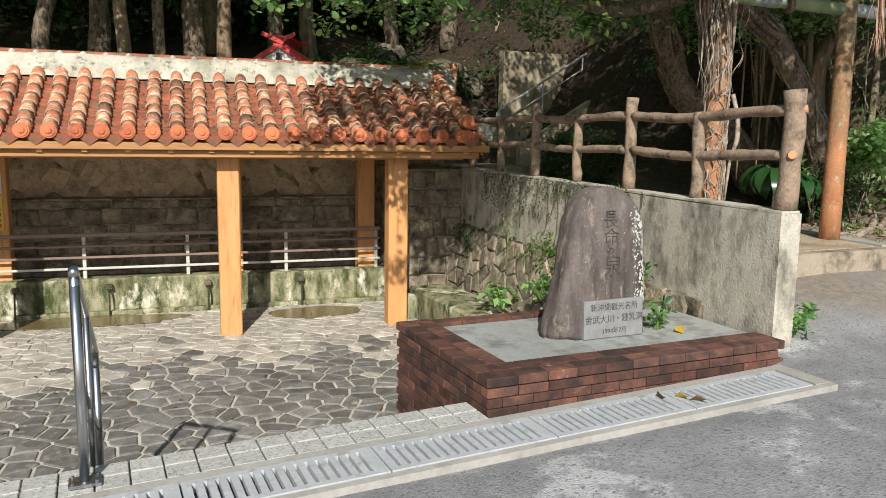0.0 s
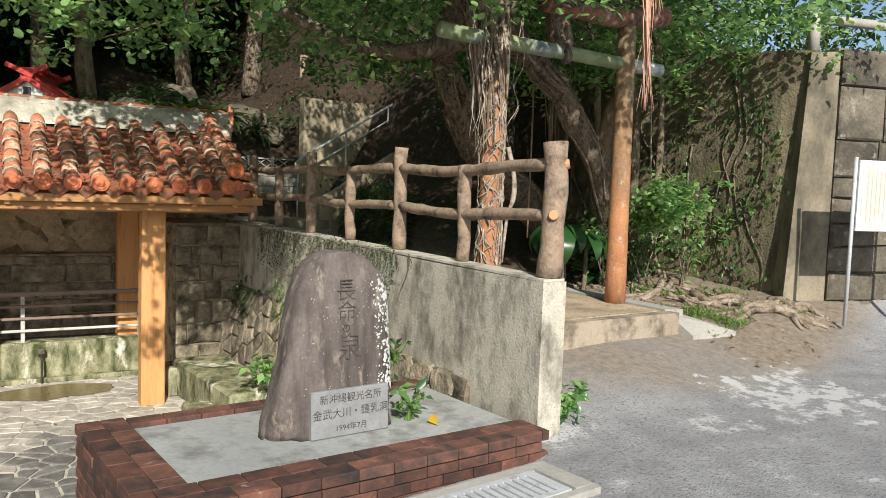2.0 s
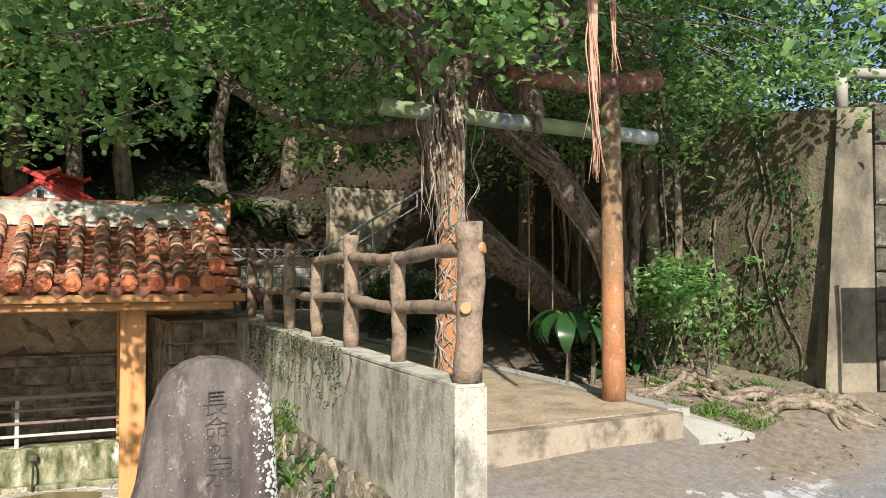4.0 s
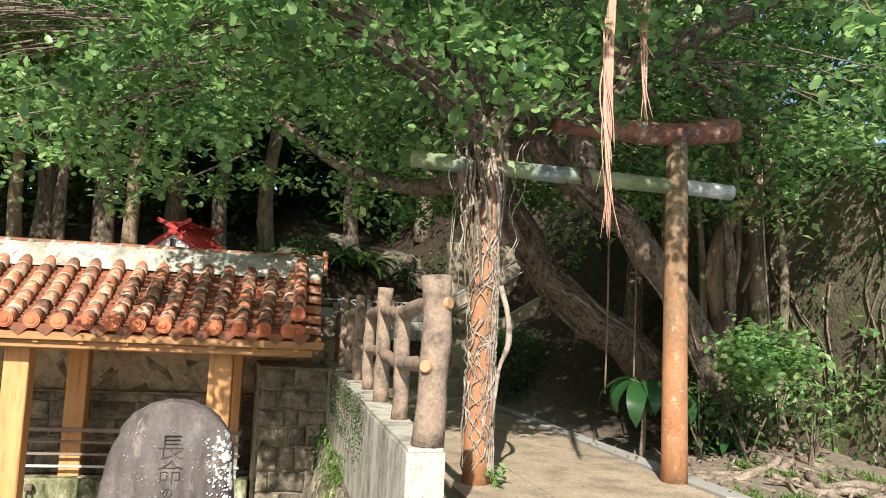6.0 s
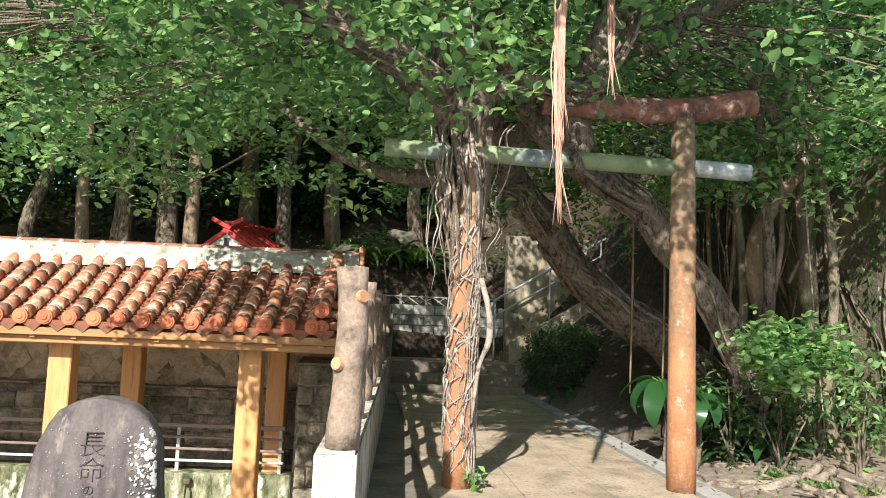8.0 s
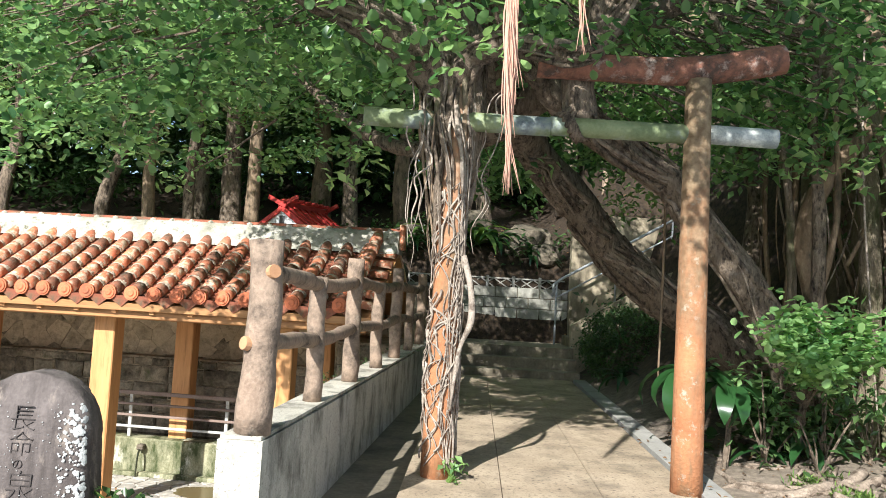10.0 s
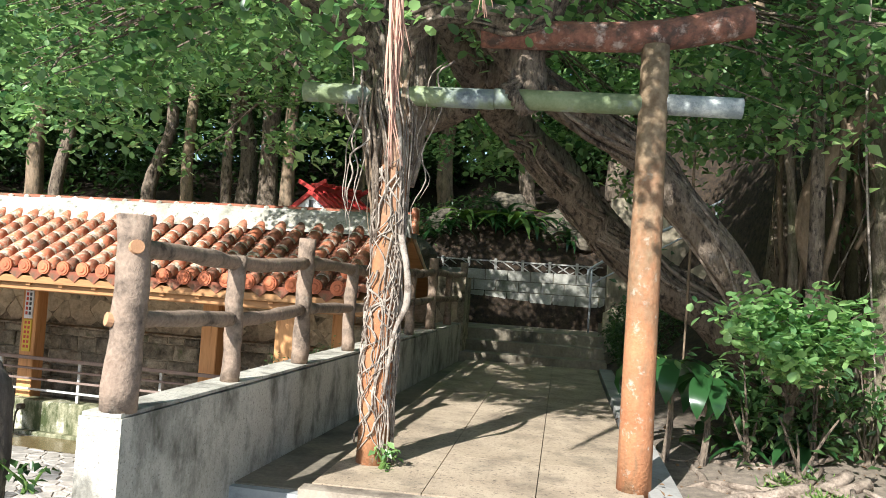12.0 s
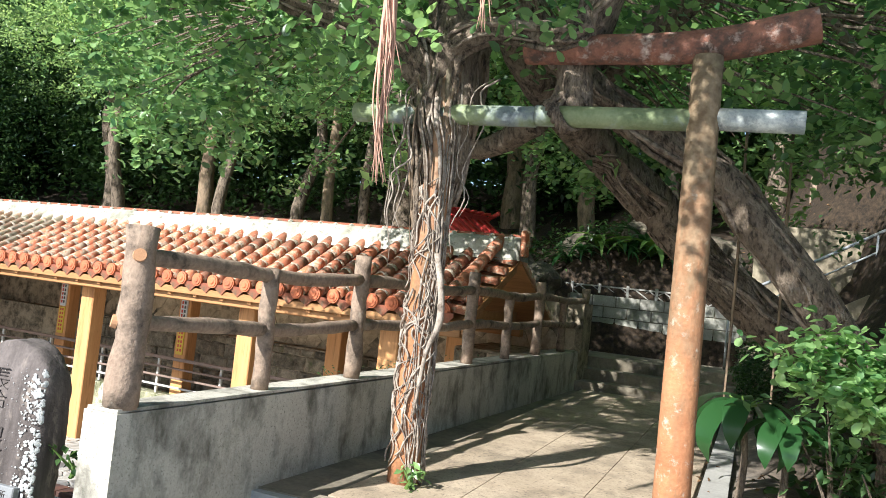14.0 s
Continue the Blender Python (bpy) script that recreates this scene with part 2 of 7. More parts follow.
    "engraved": mat("engraved", (0.045, 0.038, 0.034), (0.085, 0.073, 0.067), 8.0, 0.9, 0.2),
    "monument": mat("monument", (0.085, 0.070, 0.063), (0.175, 0.148, 0.135), 3.0, 0.85, 0.8, c=(0.055, 0.045, 0.04), c_at=0.54, c_soft=0.12, c_scale=2.6, c_stretch=(3.0, 3.0, 0.45), fine=14, d=(0.24, 0.20, 0.165), d_at=0.62, d_scale=6.0, d_stretch=(2.0, 2.0, 0.7), bump_dist=0.012),
    "lichen": mat("lichen", (0.42, 0.43, 0.41), (0.62, 0.63, 0.60), 20.0, 0.9, 0.3),
    "plaque": mat("plaque", (0.17, 0.175, 0.178), (0.26, 0.265, 0.265), 9.0, 0.7, 0.15, c=(0.18, 0.18, 0.18), c_at=0.6, fine=12),
    "steel": mat("steel", (0.42, 0.42, 0.42), (0.60, 0.60, 0.60), 4.0, 0.28, 0.05, metal=1.0, stretch=(1, 1, 0.2)),
    "galv": mat("galv", (0.40, 0.42, 0.44), (0.55, 0.57, 0.59), 6.0, 0.55, 0.15, metal=0.15, c=(0.30, 0.29, 0.27), c_at=0.63, fine=8),
    "drain_dark": mat("drain_dark", (0.02, 0.02, 0.02), (0.04, 0.038, 0.035), 9.0, 0.9, 0.1),
    "brown_rail": mat("brown_rail", (0.17, 0.12, 0.095), (0.27, 0.20, 0.165), 5.0, 0.5, 0.1, fine=8),
    "white_post": mat("white_post", (0.42, 0.42, 0.38), (0.58, 0.58, 0.53), 6.0, 0.6, 0.1, c=(0.26, 0.25, 0.2), c_at=0.64),
    "red_paint": mat("red_paint", (0.42, 0.035, 0.030), (0.56, 0.060, 0.050), 5.0, 0.5, 0.15, c=(0.28, 0.03, 0.025), c_at=0.62),
    "white_paint": mat("white_paint", (0.62, 0.63, 0.64), (0.78, 0.79, 0.80), 4.0, 0.7, 0.15, c=(0.45, 0.46, 0.47), c_at=0.62),
    "yellow_board": mat("yellow_board", (0.62, 0.44, 0.05), (0.70, 0.52, 0.08), 4.0, 0.6, 0.05),
    "ink": mat("ink", (0.05, 0.05, 0.055), (0.09, 0.09, 0.095), 9.0, 0.7, 0.0),
    "red_ink": mat("red_ink", (0.50, 0.07, 0.05), (0.55, 0.09, 0.06), 9.0, 0.7, 0.0),
    "tan_ink": mat("tan_ink", (0.42, 0.38, 0.30), (0.50, 0.46, 0.38), 9.0, 0.7, 0.0),
    "cream_board": mat("cream_board", (0.56, 0.53, 0.42), (0.66, 0.63, 0.52), 3.0, 0.5, 0.02),
    "block": mat("block", (0.29, 0.28, 0.24), (0.46, 0.445, 0.385), 2.0, 0.92, 0.4, c=(0.15, 0.15, 0.115), c_at=0.57, c_soft=0.1, c_scale=1.6, fine=20, vary=0.16),
    "step_tile": mat("step_tile", (0.34, 0.34, 0.315), (0.56, 0.56, 0.53), 30.0, 0.9, 0.6, c=(0.15, 0.15, 0.14), c_at=0.58, c_scale=60.0, fine=3, vary=0.08, bump_dist=0.006),
    "leaf_yellow": leaf_mat("leaf_yellow", (0.50, 0.32, 0.03), (0.60, 0.42, 0.05), 0.2),
    "leaf_dry": leaf_mat("leaf_dry", (0.10, 0.055, 0.025), (0.26, 0.155, 0.07), 0.1, 0.8),
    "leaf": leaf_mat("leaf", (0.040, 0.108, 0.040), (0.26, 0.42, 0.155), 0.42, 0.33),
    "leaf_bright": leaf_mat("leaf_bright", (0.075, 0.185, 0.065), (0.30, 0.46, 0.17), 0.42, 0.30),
    # leaf again, with sunshine put into the colour for the forest crowns
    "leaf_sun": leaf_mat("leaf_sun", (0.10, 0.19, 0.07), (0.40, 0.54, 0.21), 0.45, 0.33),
    # dark foliage; in the back woods its colour also holds their deep shade
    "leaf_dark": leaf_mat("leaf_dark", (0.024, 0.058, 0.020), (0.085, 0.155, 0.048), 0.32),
    "leaf_glossy": leaf_mat("leaf_glossy", (0.018, 0.062, 0.018), (0.040, 0.11, 0.03), 0.2, 0.28),
    "grass": leaf_mat("grass", (0.07, 0.15, 0.03), (0.18, 0.27, 0.06), 0.3, 0.6),
}
def by_height(name, low, high, at, soft=0.5):
    """One surface that passes from material low to material high with the object's height, in ragged patches."""
    m = M[low].copy()
    m.name = name
    nt = m.node_tree
    N, L = nt.nodes.new, nt.links.new
    bsdf = nt.nodes["Principled BSDF"]
    first = bsdf.inputs["Base Color"].links[0].from_socket
    co, sep, nz = N("ShaderNodeTexCoord"), N("ShaderNodeSeparateXYZ"), N("ShaderNodeTexNoise")
    L(co.outputs["Object"], sep.inputs[0]); L(co.outputs["Object"], nz.inputs["Vector"])
    nz.inputs["Scale"].default_value, nz.inputs["Detail"].default_value, nz.inputs["Roughness"].default_value = 5.0, 8.0, 0.7
    fine = N("ShaderNodeTexNoise"); fine.inputs["Scale"].default_value, fine.inputs["Detail"].default_value = 22.0, 6.0
    L(co.outputs["Object"], fine.inputs["Vector"])
    tone = N("ShaderNodeValToRGB")
    tone.color_ramp.elements[0].color, tone.color_ramp.elements[1].color = (*high[0], 1), (*high[1], 1)
    tone.color_ramp.elements[0].position, tone.color_ramp.elements[1].position = 0.35, 0.68
    L(fine.outputs[0], tone.inputs[0])
    add = N("ShaderNodeMath"); add.operation = "MULTIPLY_ADD"; add.inputs[1].default_value = 2.6
    L(nz.outputs[0], add.inputs[0]); L(sep.outputs[2], add.inputs[2])
    mr = N("ShaderNodeMapRange"); mr.inputs["From Min"].default_value, mr.inputs["From Max"].default_value = at + 1.3 - soft, at + 1.3 + soft
    L(add.outputs[0], mr.inputs[0])
    mx = N("ShaderNodeMix"); mx.data_type = "RGBA"
    L(mr.outputs[0], mx.inputs[0]); L(first, mx.inputs[6]); L(tone.outputs[0], mx.inputs[7])
    L(mx.outputs[2], bsdf.inputs["Base Color"])
    return m


M["column"] = by_height("column", "rust_post", ((0.15, 0.10, 0.055), (0.29, 0.215, 0.13)), 1.5, 0.8)
M["column_west"] = by_height("column_west", "rust_post", ((0.24, 0.15, 0.09), (0.40, 0.29, 0.19)), 2.1, 0.5)
water = bpy.data.materials.new("water")
water.use_nodes = True
wb = water.node_tree.nodes["Principled BSDF"]
wb.inputs["Base Color"].default_value = (0.035, 0.038, 0.022, 1)
wb.inputs["Roughness"].default_value = 0.04
wn = water.node_tree.nodes.new("ShaderNodeTexNoise")
wn.inputs["Scale"].default_value = 9.0
wp = water.node_tree.nodes.new("ShaderNodeBump")
wp.inputs["Strength"].default_value, wp.inputs["Distance"].default_value = 0.12, 0.02
water.node_tree.links.new(wn.outputs[0], wp.inputs["Height"])
water.node_tree.links.new(wp.outputs[0], wb.inputs["Normal"])
M["water"] = water
puddle = bpy.data.materials.new("puddle")
puddle.use_nodes = True
pb = puddle.node_tree.nodes["Principled BSDF"]
pb.inputs["Base Color"].default_value = (0.16, 0.12, 0.055, 1)
pb.inputs["Roughness"].default_value = 0.22
M["puddle"] = puddle

# ---- building tools ----
def link(name, bm, material, parent=None, label="", smooth=False):
    me = bpy.data.meshes.new(name)
    bmesh.ops.recalc_face_normals(bm, faces=bm.faces)
    bm.to_mesh(me)
    bm.free()
    me.materials.append(M[material])
    if smooth:
        me.polygons.foreach_set("use_smooth", [True] * len(me.polygons))
    ob = new(name, me)
    if parent:
        ob.parent = parent
    if label:
        ob["label"] = label
    return ob


def part(name, bm, material, parent, label="", smooth=False):
    return link(name, bm, material, parent, label, smooth)


def thing(name, x, y, z, label, category, group="", kind="", rz=0.0):
    ob = new(name)
    ob.empty_display_size = 0.1
    ob.matrix_basis = pose(x, y, z, 0, 0, rz)
    return tagged(ob, label, category, group, kind)


def structure(name, bm, material, label, category, smooth=False):
    return tagged(link(name, bm, material, None, "", smooth), label, category, "", "structure")


def raw(name, verts, faces, material, parent=None, smooth=False):
    me = bpy.data.meshes.new(name)
    me.from_pydata(verts, [], faces)
    me.materials.append(M[material])
    if smooth:
        me.polygons.foreach_set("use_smooth", [True] * len(me.polygons))
    ob = new(name, me)
    if parent:
        ob.parent = parent
    return ob


def box(bm, x0, x1, y0, y1, z0, z1, bevel=0.0, m=None):
    vs = bmesh.ops.create_cube(bm, size=1.0, matrix=Matrix.LocRotScale(((x0 + x1) / 2, (y0 + y1) / 2, (z0 + z1) / 2), None, (x1 - x0, y1 - y0, z1 - z0)))["verts"]
    if bevel:
        edges = list({e for v in vs for e in v.link_edges})
        out = bmesh.ops.bevel(bm, geom=edges, offset=bevel, segments=1, affect="EDGES", profile=0.5)
        vs = list({v for f in out["faces"] for v in f.verts} | {v for v in vs if v.is_valid})
    if m is not None:
        bmesh.ops.transform(bm, matrix=m, verts=vs)
    return bm


def boxed(*a, **k):
    return box(bmesh.new(), *a, **k)


def prism(bm, quad, z0, z1):
    """An upright prism over a plan polygon; z0 and z1 may be lists."""
    n = len(quad)
    lo = z0 if isinstance(z0, (list, tuple)) else [z0] * n
    hi = z1 if isinstance(z1, (list, tuple)) else [z1] * n
    b = [bm.verts.new((p[0], p[1], lo[i])) for i, p in enumerate(quad)]
    t = [bm.verts.new((p[0], p[1], hi[i])) for i, p in enumerate(quad)]
    bm.faces.new(t)
    bm.faces.new(b[::-1])
    for i in range(n):
        bm.faces.new((b[i], b[(i + 1) % n], t[(i + 1) % n], t[i]))
    return bm


def tube(bm, pts, radii, seg=8, rough=0.0, freq=3.0, cap=True, flute=0.0, seed=0.0):
    """A round limb swept along points; rough: lumps as a share of the radius; flute: lengthwise folds."""
    pts = [Vector(p) for p in pts]
    n = len(pts)
    if not isinstance(radii, (list, tuple)):
        radii = [radii] * n
    t0 = (pts[1] - pts[0]).normalized()
    side = t0.orthogonal().normalized()
    rings = []
    for i, p in enumerate(pts):
        t = (pts[min(i + 1, n - 1)] - pts[max(i - 1, 0)]).normalized()
        side = (side - t * side.dot(t)).normalized()
        up = t.cross(side)
        ring = []
        for k in range(seg):
            a = 2 * math.pi * k / seg
            w = side * math.cos(a) + up * math.sin(a)
            r = radii[i]
            if flute:
                r *= 1 + flute * (math.sin(a * 5 + i * 0.35 + seed) * 0.6 + math.sin(a * 9 - i * 0.2) * 0.4)
            if rough:
                r *= 1 + rough * noise.noise((p + w * radii[i]) * freq + Vector((seed, seed, seed)))
            ring.append(bm.verts.new(p + w * r))
        rings.append(ring)
    for a, b in zip(rings, rings[1:]):
        for k in range(seg):
            bm.faces.new((a[k], a[(k + 1) % seg], b[(k + 1) % seg], b[k]))
    if cap:
        bm.faces.new(rings[0][::-1])
        bm.faces.new(rings[-1])
    return bm


def tubed(*a, **k):
    return tube(bmesh.new(), *a, **k)


def spline(ctrl, steps=6):
    """Points along a smooth line through the control points."""
    c = [Vector(p) for p in ctrl]
    c = [2 * c[0] - c[1]] + c + [2 * c[-1] - c[-2]]
    out = []
    for i in range(1, len(c) - 2):
        for s in range(steps):
            t = s / steps
            out.append(0.5 * ((2 * c[i]) + (c[i + 1] - c[i - 1]) * t + (2 * c[i - 1] - 5 * c[i] + 4 * c[i + 1] - c[i + 2]) * t * t + (3 * c[i] - c[i - 1] - 3 * c[i + 1] + c[i + 2]) * t ** 3))
    out.append(c[-2])
    return out


def lerp_list(vals, n):
    k = len(vals) - 1
    out = []
    for i in range(n):
        u = i / (n - 1) * k
        j = min(int(u), k - 1)
        out.append(vals[j] + (vals[j + 1] - vals[j]) * (u - j))
    return out


def limb(bm, ctrl, radii, steps=6, **k):
    p = spline(ctrl, steps)
    return tube(bm, p, lerp_list(radii, len(p)), **k)


def round_leaves(name, c, ax, sd, nm, ln, w, material, parent):
    """Broad leaves, each of two folded halves with rounded sides."""
    n = len(c)
    v = np.empty((n, 8, 3))
    v[:, 0], v[:, 7] = c, c + ax * ln * 0.62 - nm * ln * 0.02
    for k, (t, s, h) in enumerate(((0.30, 0.85, 0.22), (0.68, 1.0, 0.26), (0.93, 0.5, 0.08))):
        v[:, 1 + k] = c + ax * ln * t + sd * w * s + nm * w * h
        v[:, 4 + k] = c + ax * ln * t - sd * w * s + nm * w * h
    f = (np.arange(n)[:, None, None] * 8 + np.array([[0, 1, 2, 7], [7, 2, 3, 6], [0, 7, 5, 4], [7, 6, 5, 5]])[None])
    quads = f[:, :3].reshape(-1, 4)
    tris = f[:, 3, :3].reshape(-1, 3)
    loops = np.concatenate([quads.reshape(-1), tris.reshape(-1)]).astype(np.int32)
    starts = np.concatenate([np.arange(len(quads)) * 4, len(quads) * 4 + np.arange(len(tris)) * 3]).astype(np.int32)
    me = bpy.data.meshes.new(name)
    me.vertices.add(n * 8); me.vertices.foreach_set("co", v.reshape(-1))
    me.loops.add(len(loops)); me.loops.foreach_set("vertex_index", loops)
    me.polygons.add(len(starts)); me.polygons.foreach_set("loop_start", starts)
    me.update(calc_edges=True)
    me.materials.append(M[material])
    ob = new(name, me)
    if parent:
        ob.parent = parent
    return ob


def leaves(name, tips, per, size, spread, material, parent=None, seed=1, droop=0.3, ratio=0.55):
    """Many single folded leaves round the twig tips, in one mesh."""
    g = np.random.default_rng(seed)
    tips = np.asarray(tips, float)
    n = len(tips) * per
    c = np.repeat(tips, per, axis=0) + g.normal(size=(n, 3)) * np.asarray(spread)
    az, el = g.uniform(0, 2 * np.pi, n), g.normal(-droop, 0.45, n)
    ax = np.stack([np.cos(az) * np.cos(el), np.sin(az) * np.cos(el), np.sin(el)], 1)
    up = np.stack([g.normal(0, 0.45, n), g.normal(0, 0.45, n), np.ones(n)], 1)
    sd = np.cross(ax, up); sd /= np.linalg.norm(sd, axis=1)[:, None]
    nm = np.cross(sd, ax)
    ln = (size * g.uniform(0.65, 1.3, n))[:, None]
    w = ln * ratio * 0.5
    mid = c + ax * ln * 0.45
    if ratio >= 0.66:
        return round_leaves(name, c, ax, sd, nm, ln, w, material, parent)
    v = np.empty((n, 4, 3))
    v[:, 0], v[:, 2] = c, c + ax * ln - nm * ln * 0.12
    v[:, 1], v[:, 3] = mid + sd * w + nm * w * 0.35, mid - sd * w + nm * w * 0.35
    f = (np.arange(n)[:, None, None] * 4 + np.array([[0, 1, 2], [0, 2, 3]])[None]).reshape(-1, 3)
    me = bpy.data.meshes.new(name)
    me.vertices.add(n * 4); me.vertices.foreach_set("co", v.reshape(-1))
    me.loops.add(len(f) * 3); me.loops.foreach_set("vertex_index", f.reshape(-1).astype(np.int32))
    me.polygons.add(len(f)); me.polygons.foreach_set("loop_start", np.arange(0, len(f) * 3, 3, dtype=np.int32))
    me.update(calc_edges=True)
    me.materials.append(M[material])
    ob = new(name, me)
    if parent:
        ob.parent = parent
    return ob


def cloud(box6, n, seed, keep=None):
    """Random places in a box; keep(x, y, z) picks."""
    g = np.random.default_rng(seed)
    x0, x1, y0, y1, z0, z1 = box6
    p = np.stack([g.uniform(x0, x1, n), g.uniform(y0, y1, n), g.uniform(z0, z1, n)], 1)
    return np.array([q for q in p if keep(*q)]) if keep else p


def cells(u0, u1, v0, v1, size_u, size_v, seed, gap, jitter=0.42):
    """Irregular stone outlines that fill a rectangle, each shrunk by the joint."""
    g = random.Random(seed)
    nu, nv = max(1, round((u1 - u0) / size_u)), max(1, round((v1 - v0) / size_v))
    du, dv = (u1 - u0) / nu, (v1 - v0) / nv
    seeds = {(i, j): (u0 + (i + 0.5 + g.uniform(-jitter, jitter) + (0.25 if j % 2 else -0.25)) * du, v0 + (j + 0.5 + g.uniform(-jitter, jitter)) * dv)
             for i in range(-2, nu + 2) for j in range(-2, nv + 2)}
    out = []
    for i in range(nu):
        for j in range(nv):
            a = seeds[i, j]
            poly = [(a[0] - 2 * du, a[1] - 2 * dv), (a[0] + 2 * du, a[1] - 2 * dv), (a[0] + 2 * du, a[1] + 2 * dv), (a[0] - 2 * du, a[1] + 2 * dv)]

            def clip(poly, px, py, nx, ny):
                res = []
                for k in range(len(poly)):
                    p, q = poly[k - 1], poly[k]
                    dp, dq = (p[0] - px) * nx + (p[1] - py) * ny, (q[0] - px) * nx + (q[1] - py) * ny
                    if (dp <= 0) != (dq <= 0):
                        t = dp / (dp - dq)
                        res.append((p[0] + (q[0] - p[0]) * t, p[1] + (q[1] - p[1]) * t))
                    if dq <= 0:
                        res.append(q)
                return res
            for di in (-2, -1, 0, 1, 2):
                for dj in (-2, -1, 0, 1, 2):
                    b = seeds.get((i + di, j + dj))
                    if b is None or b == a:
                        continue
                    nx, ny = b[0] - a[0], b[1] - a[1]
                    ln = math.hypot(nx, ny)
                    nx, ny = nx / ln, ny / ln
                    poly = clip(poly, (a[0] + b[0]) / 2 - nx * gap / 2, (a[1] + b[1]) / 2 - ny * gap / 2, nx, ny)
                    if not poly:
                        break
                if not poly:
                    break
            for px, py, nx, ny in ((u0, 0, -1, 0), (u1, 0, 1, 0), (0, v0, 0, -1), (0, v1, 0, 1)):
                if poly:
                    poly = clip(poly, px, py, nx, ny)
            if poly and len(poly) >= 3:
                out.append(poly)
    return out


def stone_mesh(poly, depth, bevel, place, tilt=0.0, g=random):
    """One stone over an outline: verts and faces, rounded at its face. place(u, v, h) gives the point in space."""
    cu, cv = sum(p[0] for p in poly) / len(poly), sum(p[1] for p in poly) / len(poly)
    n = len(poly)
    top = depth * g.uniform(0.75, 1.1)
    tu, tv = g.uniform(-tilt, tilt), g.uniform(-tilt, tilt)
    vs = [place(p[0], p[1], -0.02) for p in poly]
    vs += [place(p[0], p[1], top - bevel + (p[0] - cu) * tu + (p[1] - cv) * tv) for p in poly]
    ins = []
    for p in poly:
        d = math.hypot(p[0] - cu, p[1] - cv) or 1
        k = max(0.3, 1 - bevel * 1.6 / d)
        ins.append((cu + (p[0] - cu) * k, cv + (p[1] - cv) * k))
    vs += [place(p[0], p[1], top + (p[0] - cu) * tu + (p[1] - cv) * tv) for p in ins]
    fs = []
    for a in (0, n):
        fs += [(a + i, a + (i + 1) % n, a + n + (i + 1) % n, a + n + i) for i in range(n)]
    fs.append(tuple(range(2 * n, 3 * n)))
    return vs, fs


def text_mesh(name, words, size, depth, material, parent, m, thin=0.0):
    """Lettering in the built-in font as a mesh part."""
    cu = bpy.data.curves.new(name, "FONT")
    cu.body, cu.offset = words, thin
    cu.size, cu.extrude, cu.align_x, cu.align_y = size, depth, "CENTER", "CENTER"
    tmp = new(name, cu)
    me = bpy.data.meshes.new_from_object(tmp.evaluated_get(bpy.context.evaluated_depsgraph_get()))
    bpy.data.objects.remove(tmp)
    me.materials.clear()
    me.materials.append(M[material])
    ob = new(name, me)
    ob.parent = parent
    ob.matrix_basis = m
    return ob

# ---- ground and large structure ----
PIT = (-9.0, 4.72, 4.24, 12.75)     # the sunken spring yard: x0, x1, y0, y1
SKEW = -0.0998                      # the spring and its pavilion stand slightly askew to the road
ASKEW = Matrix.Translation((4.6, 9.3, 0)) @ Matrix.Rotation(math.atan(SKEW), 4, "Z") @ Matrix.Translation((-4.6, -9.3, 0))
FLOOR = -1.12                       # its floor


def smooth(a, b, v):
    t = min(1.0, max(0.0, (v - a) / (b - a)))
    return t * t * (3 - 2 * t)


def road_z(x):
    return -0.2 + 0.03 * (min(14.0, max(-6.0, x)) - 1.5)


def skew(x, y):
    return SKEW * (min(4.6, max(-9.0, x)) - 4.6) * smooth(6.0, 12.0, y)


def height(x, y):
    y -= skew(x, y)
    z = road_z(x)
    right = smooth(4.6, 5.3, x)
    z += right * (0.26 * smooth(3.9, 5.4, y) + 0.12 * smooth(7.2, 9.0, x) * smooth(4.2, 6.0, y) + 0.15 * smooth(5.4, 8.0, y))
    if x < 4.68 and 3.45 < y < 4.5:
        z -= 0.045
    z += 1.3 * smooth(7.7, 9.2, x) * smooth(7.5, 13.0, y)
    hill = smooth(12.6, 12.9, y) * (1 - smooth(4.6, 5.0, x)) + smooth(14.3, 14.9, y) * smooth(4.6, 5.0, x)
    z += hill * (1.75 + 0.32 * min(12.0, max(0.0, y - 12.9)) - 0.5 * smooth(5, 8, x))
    z += 2.4 * smooth(10.3, 11.2, x + 0.15 * (y - 6)) * smooth(5.2, 6.5, y + 0.45 * (x - 10))
    z += 0.03 * noise.noise((x * 0.9, y * 0.9, 0)) * (0.25 if y < 4.5 else 1.6)
    return z


def grid_lines(lo, hi, step, extra, far):
    v = [lo + step * i for i in range(int((hi - lo) / step) + 1)] + list(extra)
    g, d = step, 0.0
    while d < far:
        g *= 1.45
        d += g
        v += [lo - d, hi + d]
    return sorted(set(round(a, 3) for a in v))


gx = grid_lines(-9.0, 14.0, 0.25, (4.72,), 400)
gy = grid_lines(-3.0, 20.0, 0.25, (4.24, 12.75), 400)
gv, gf, zone, wood_shade, worn = [], [], [], [], []
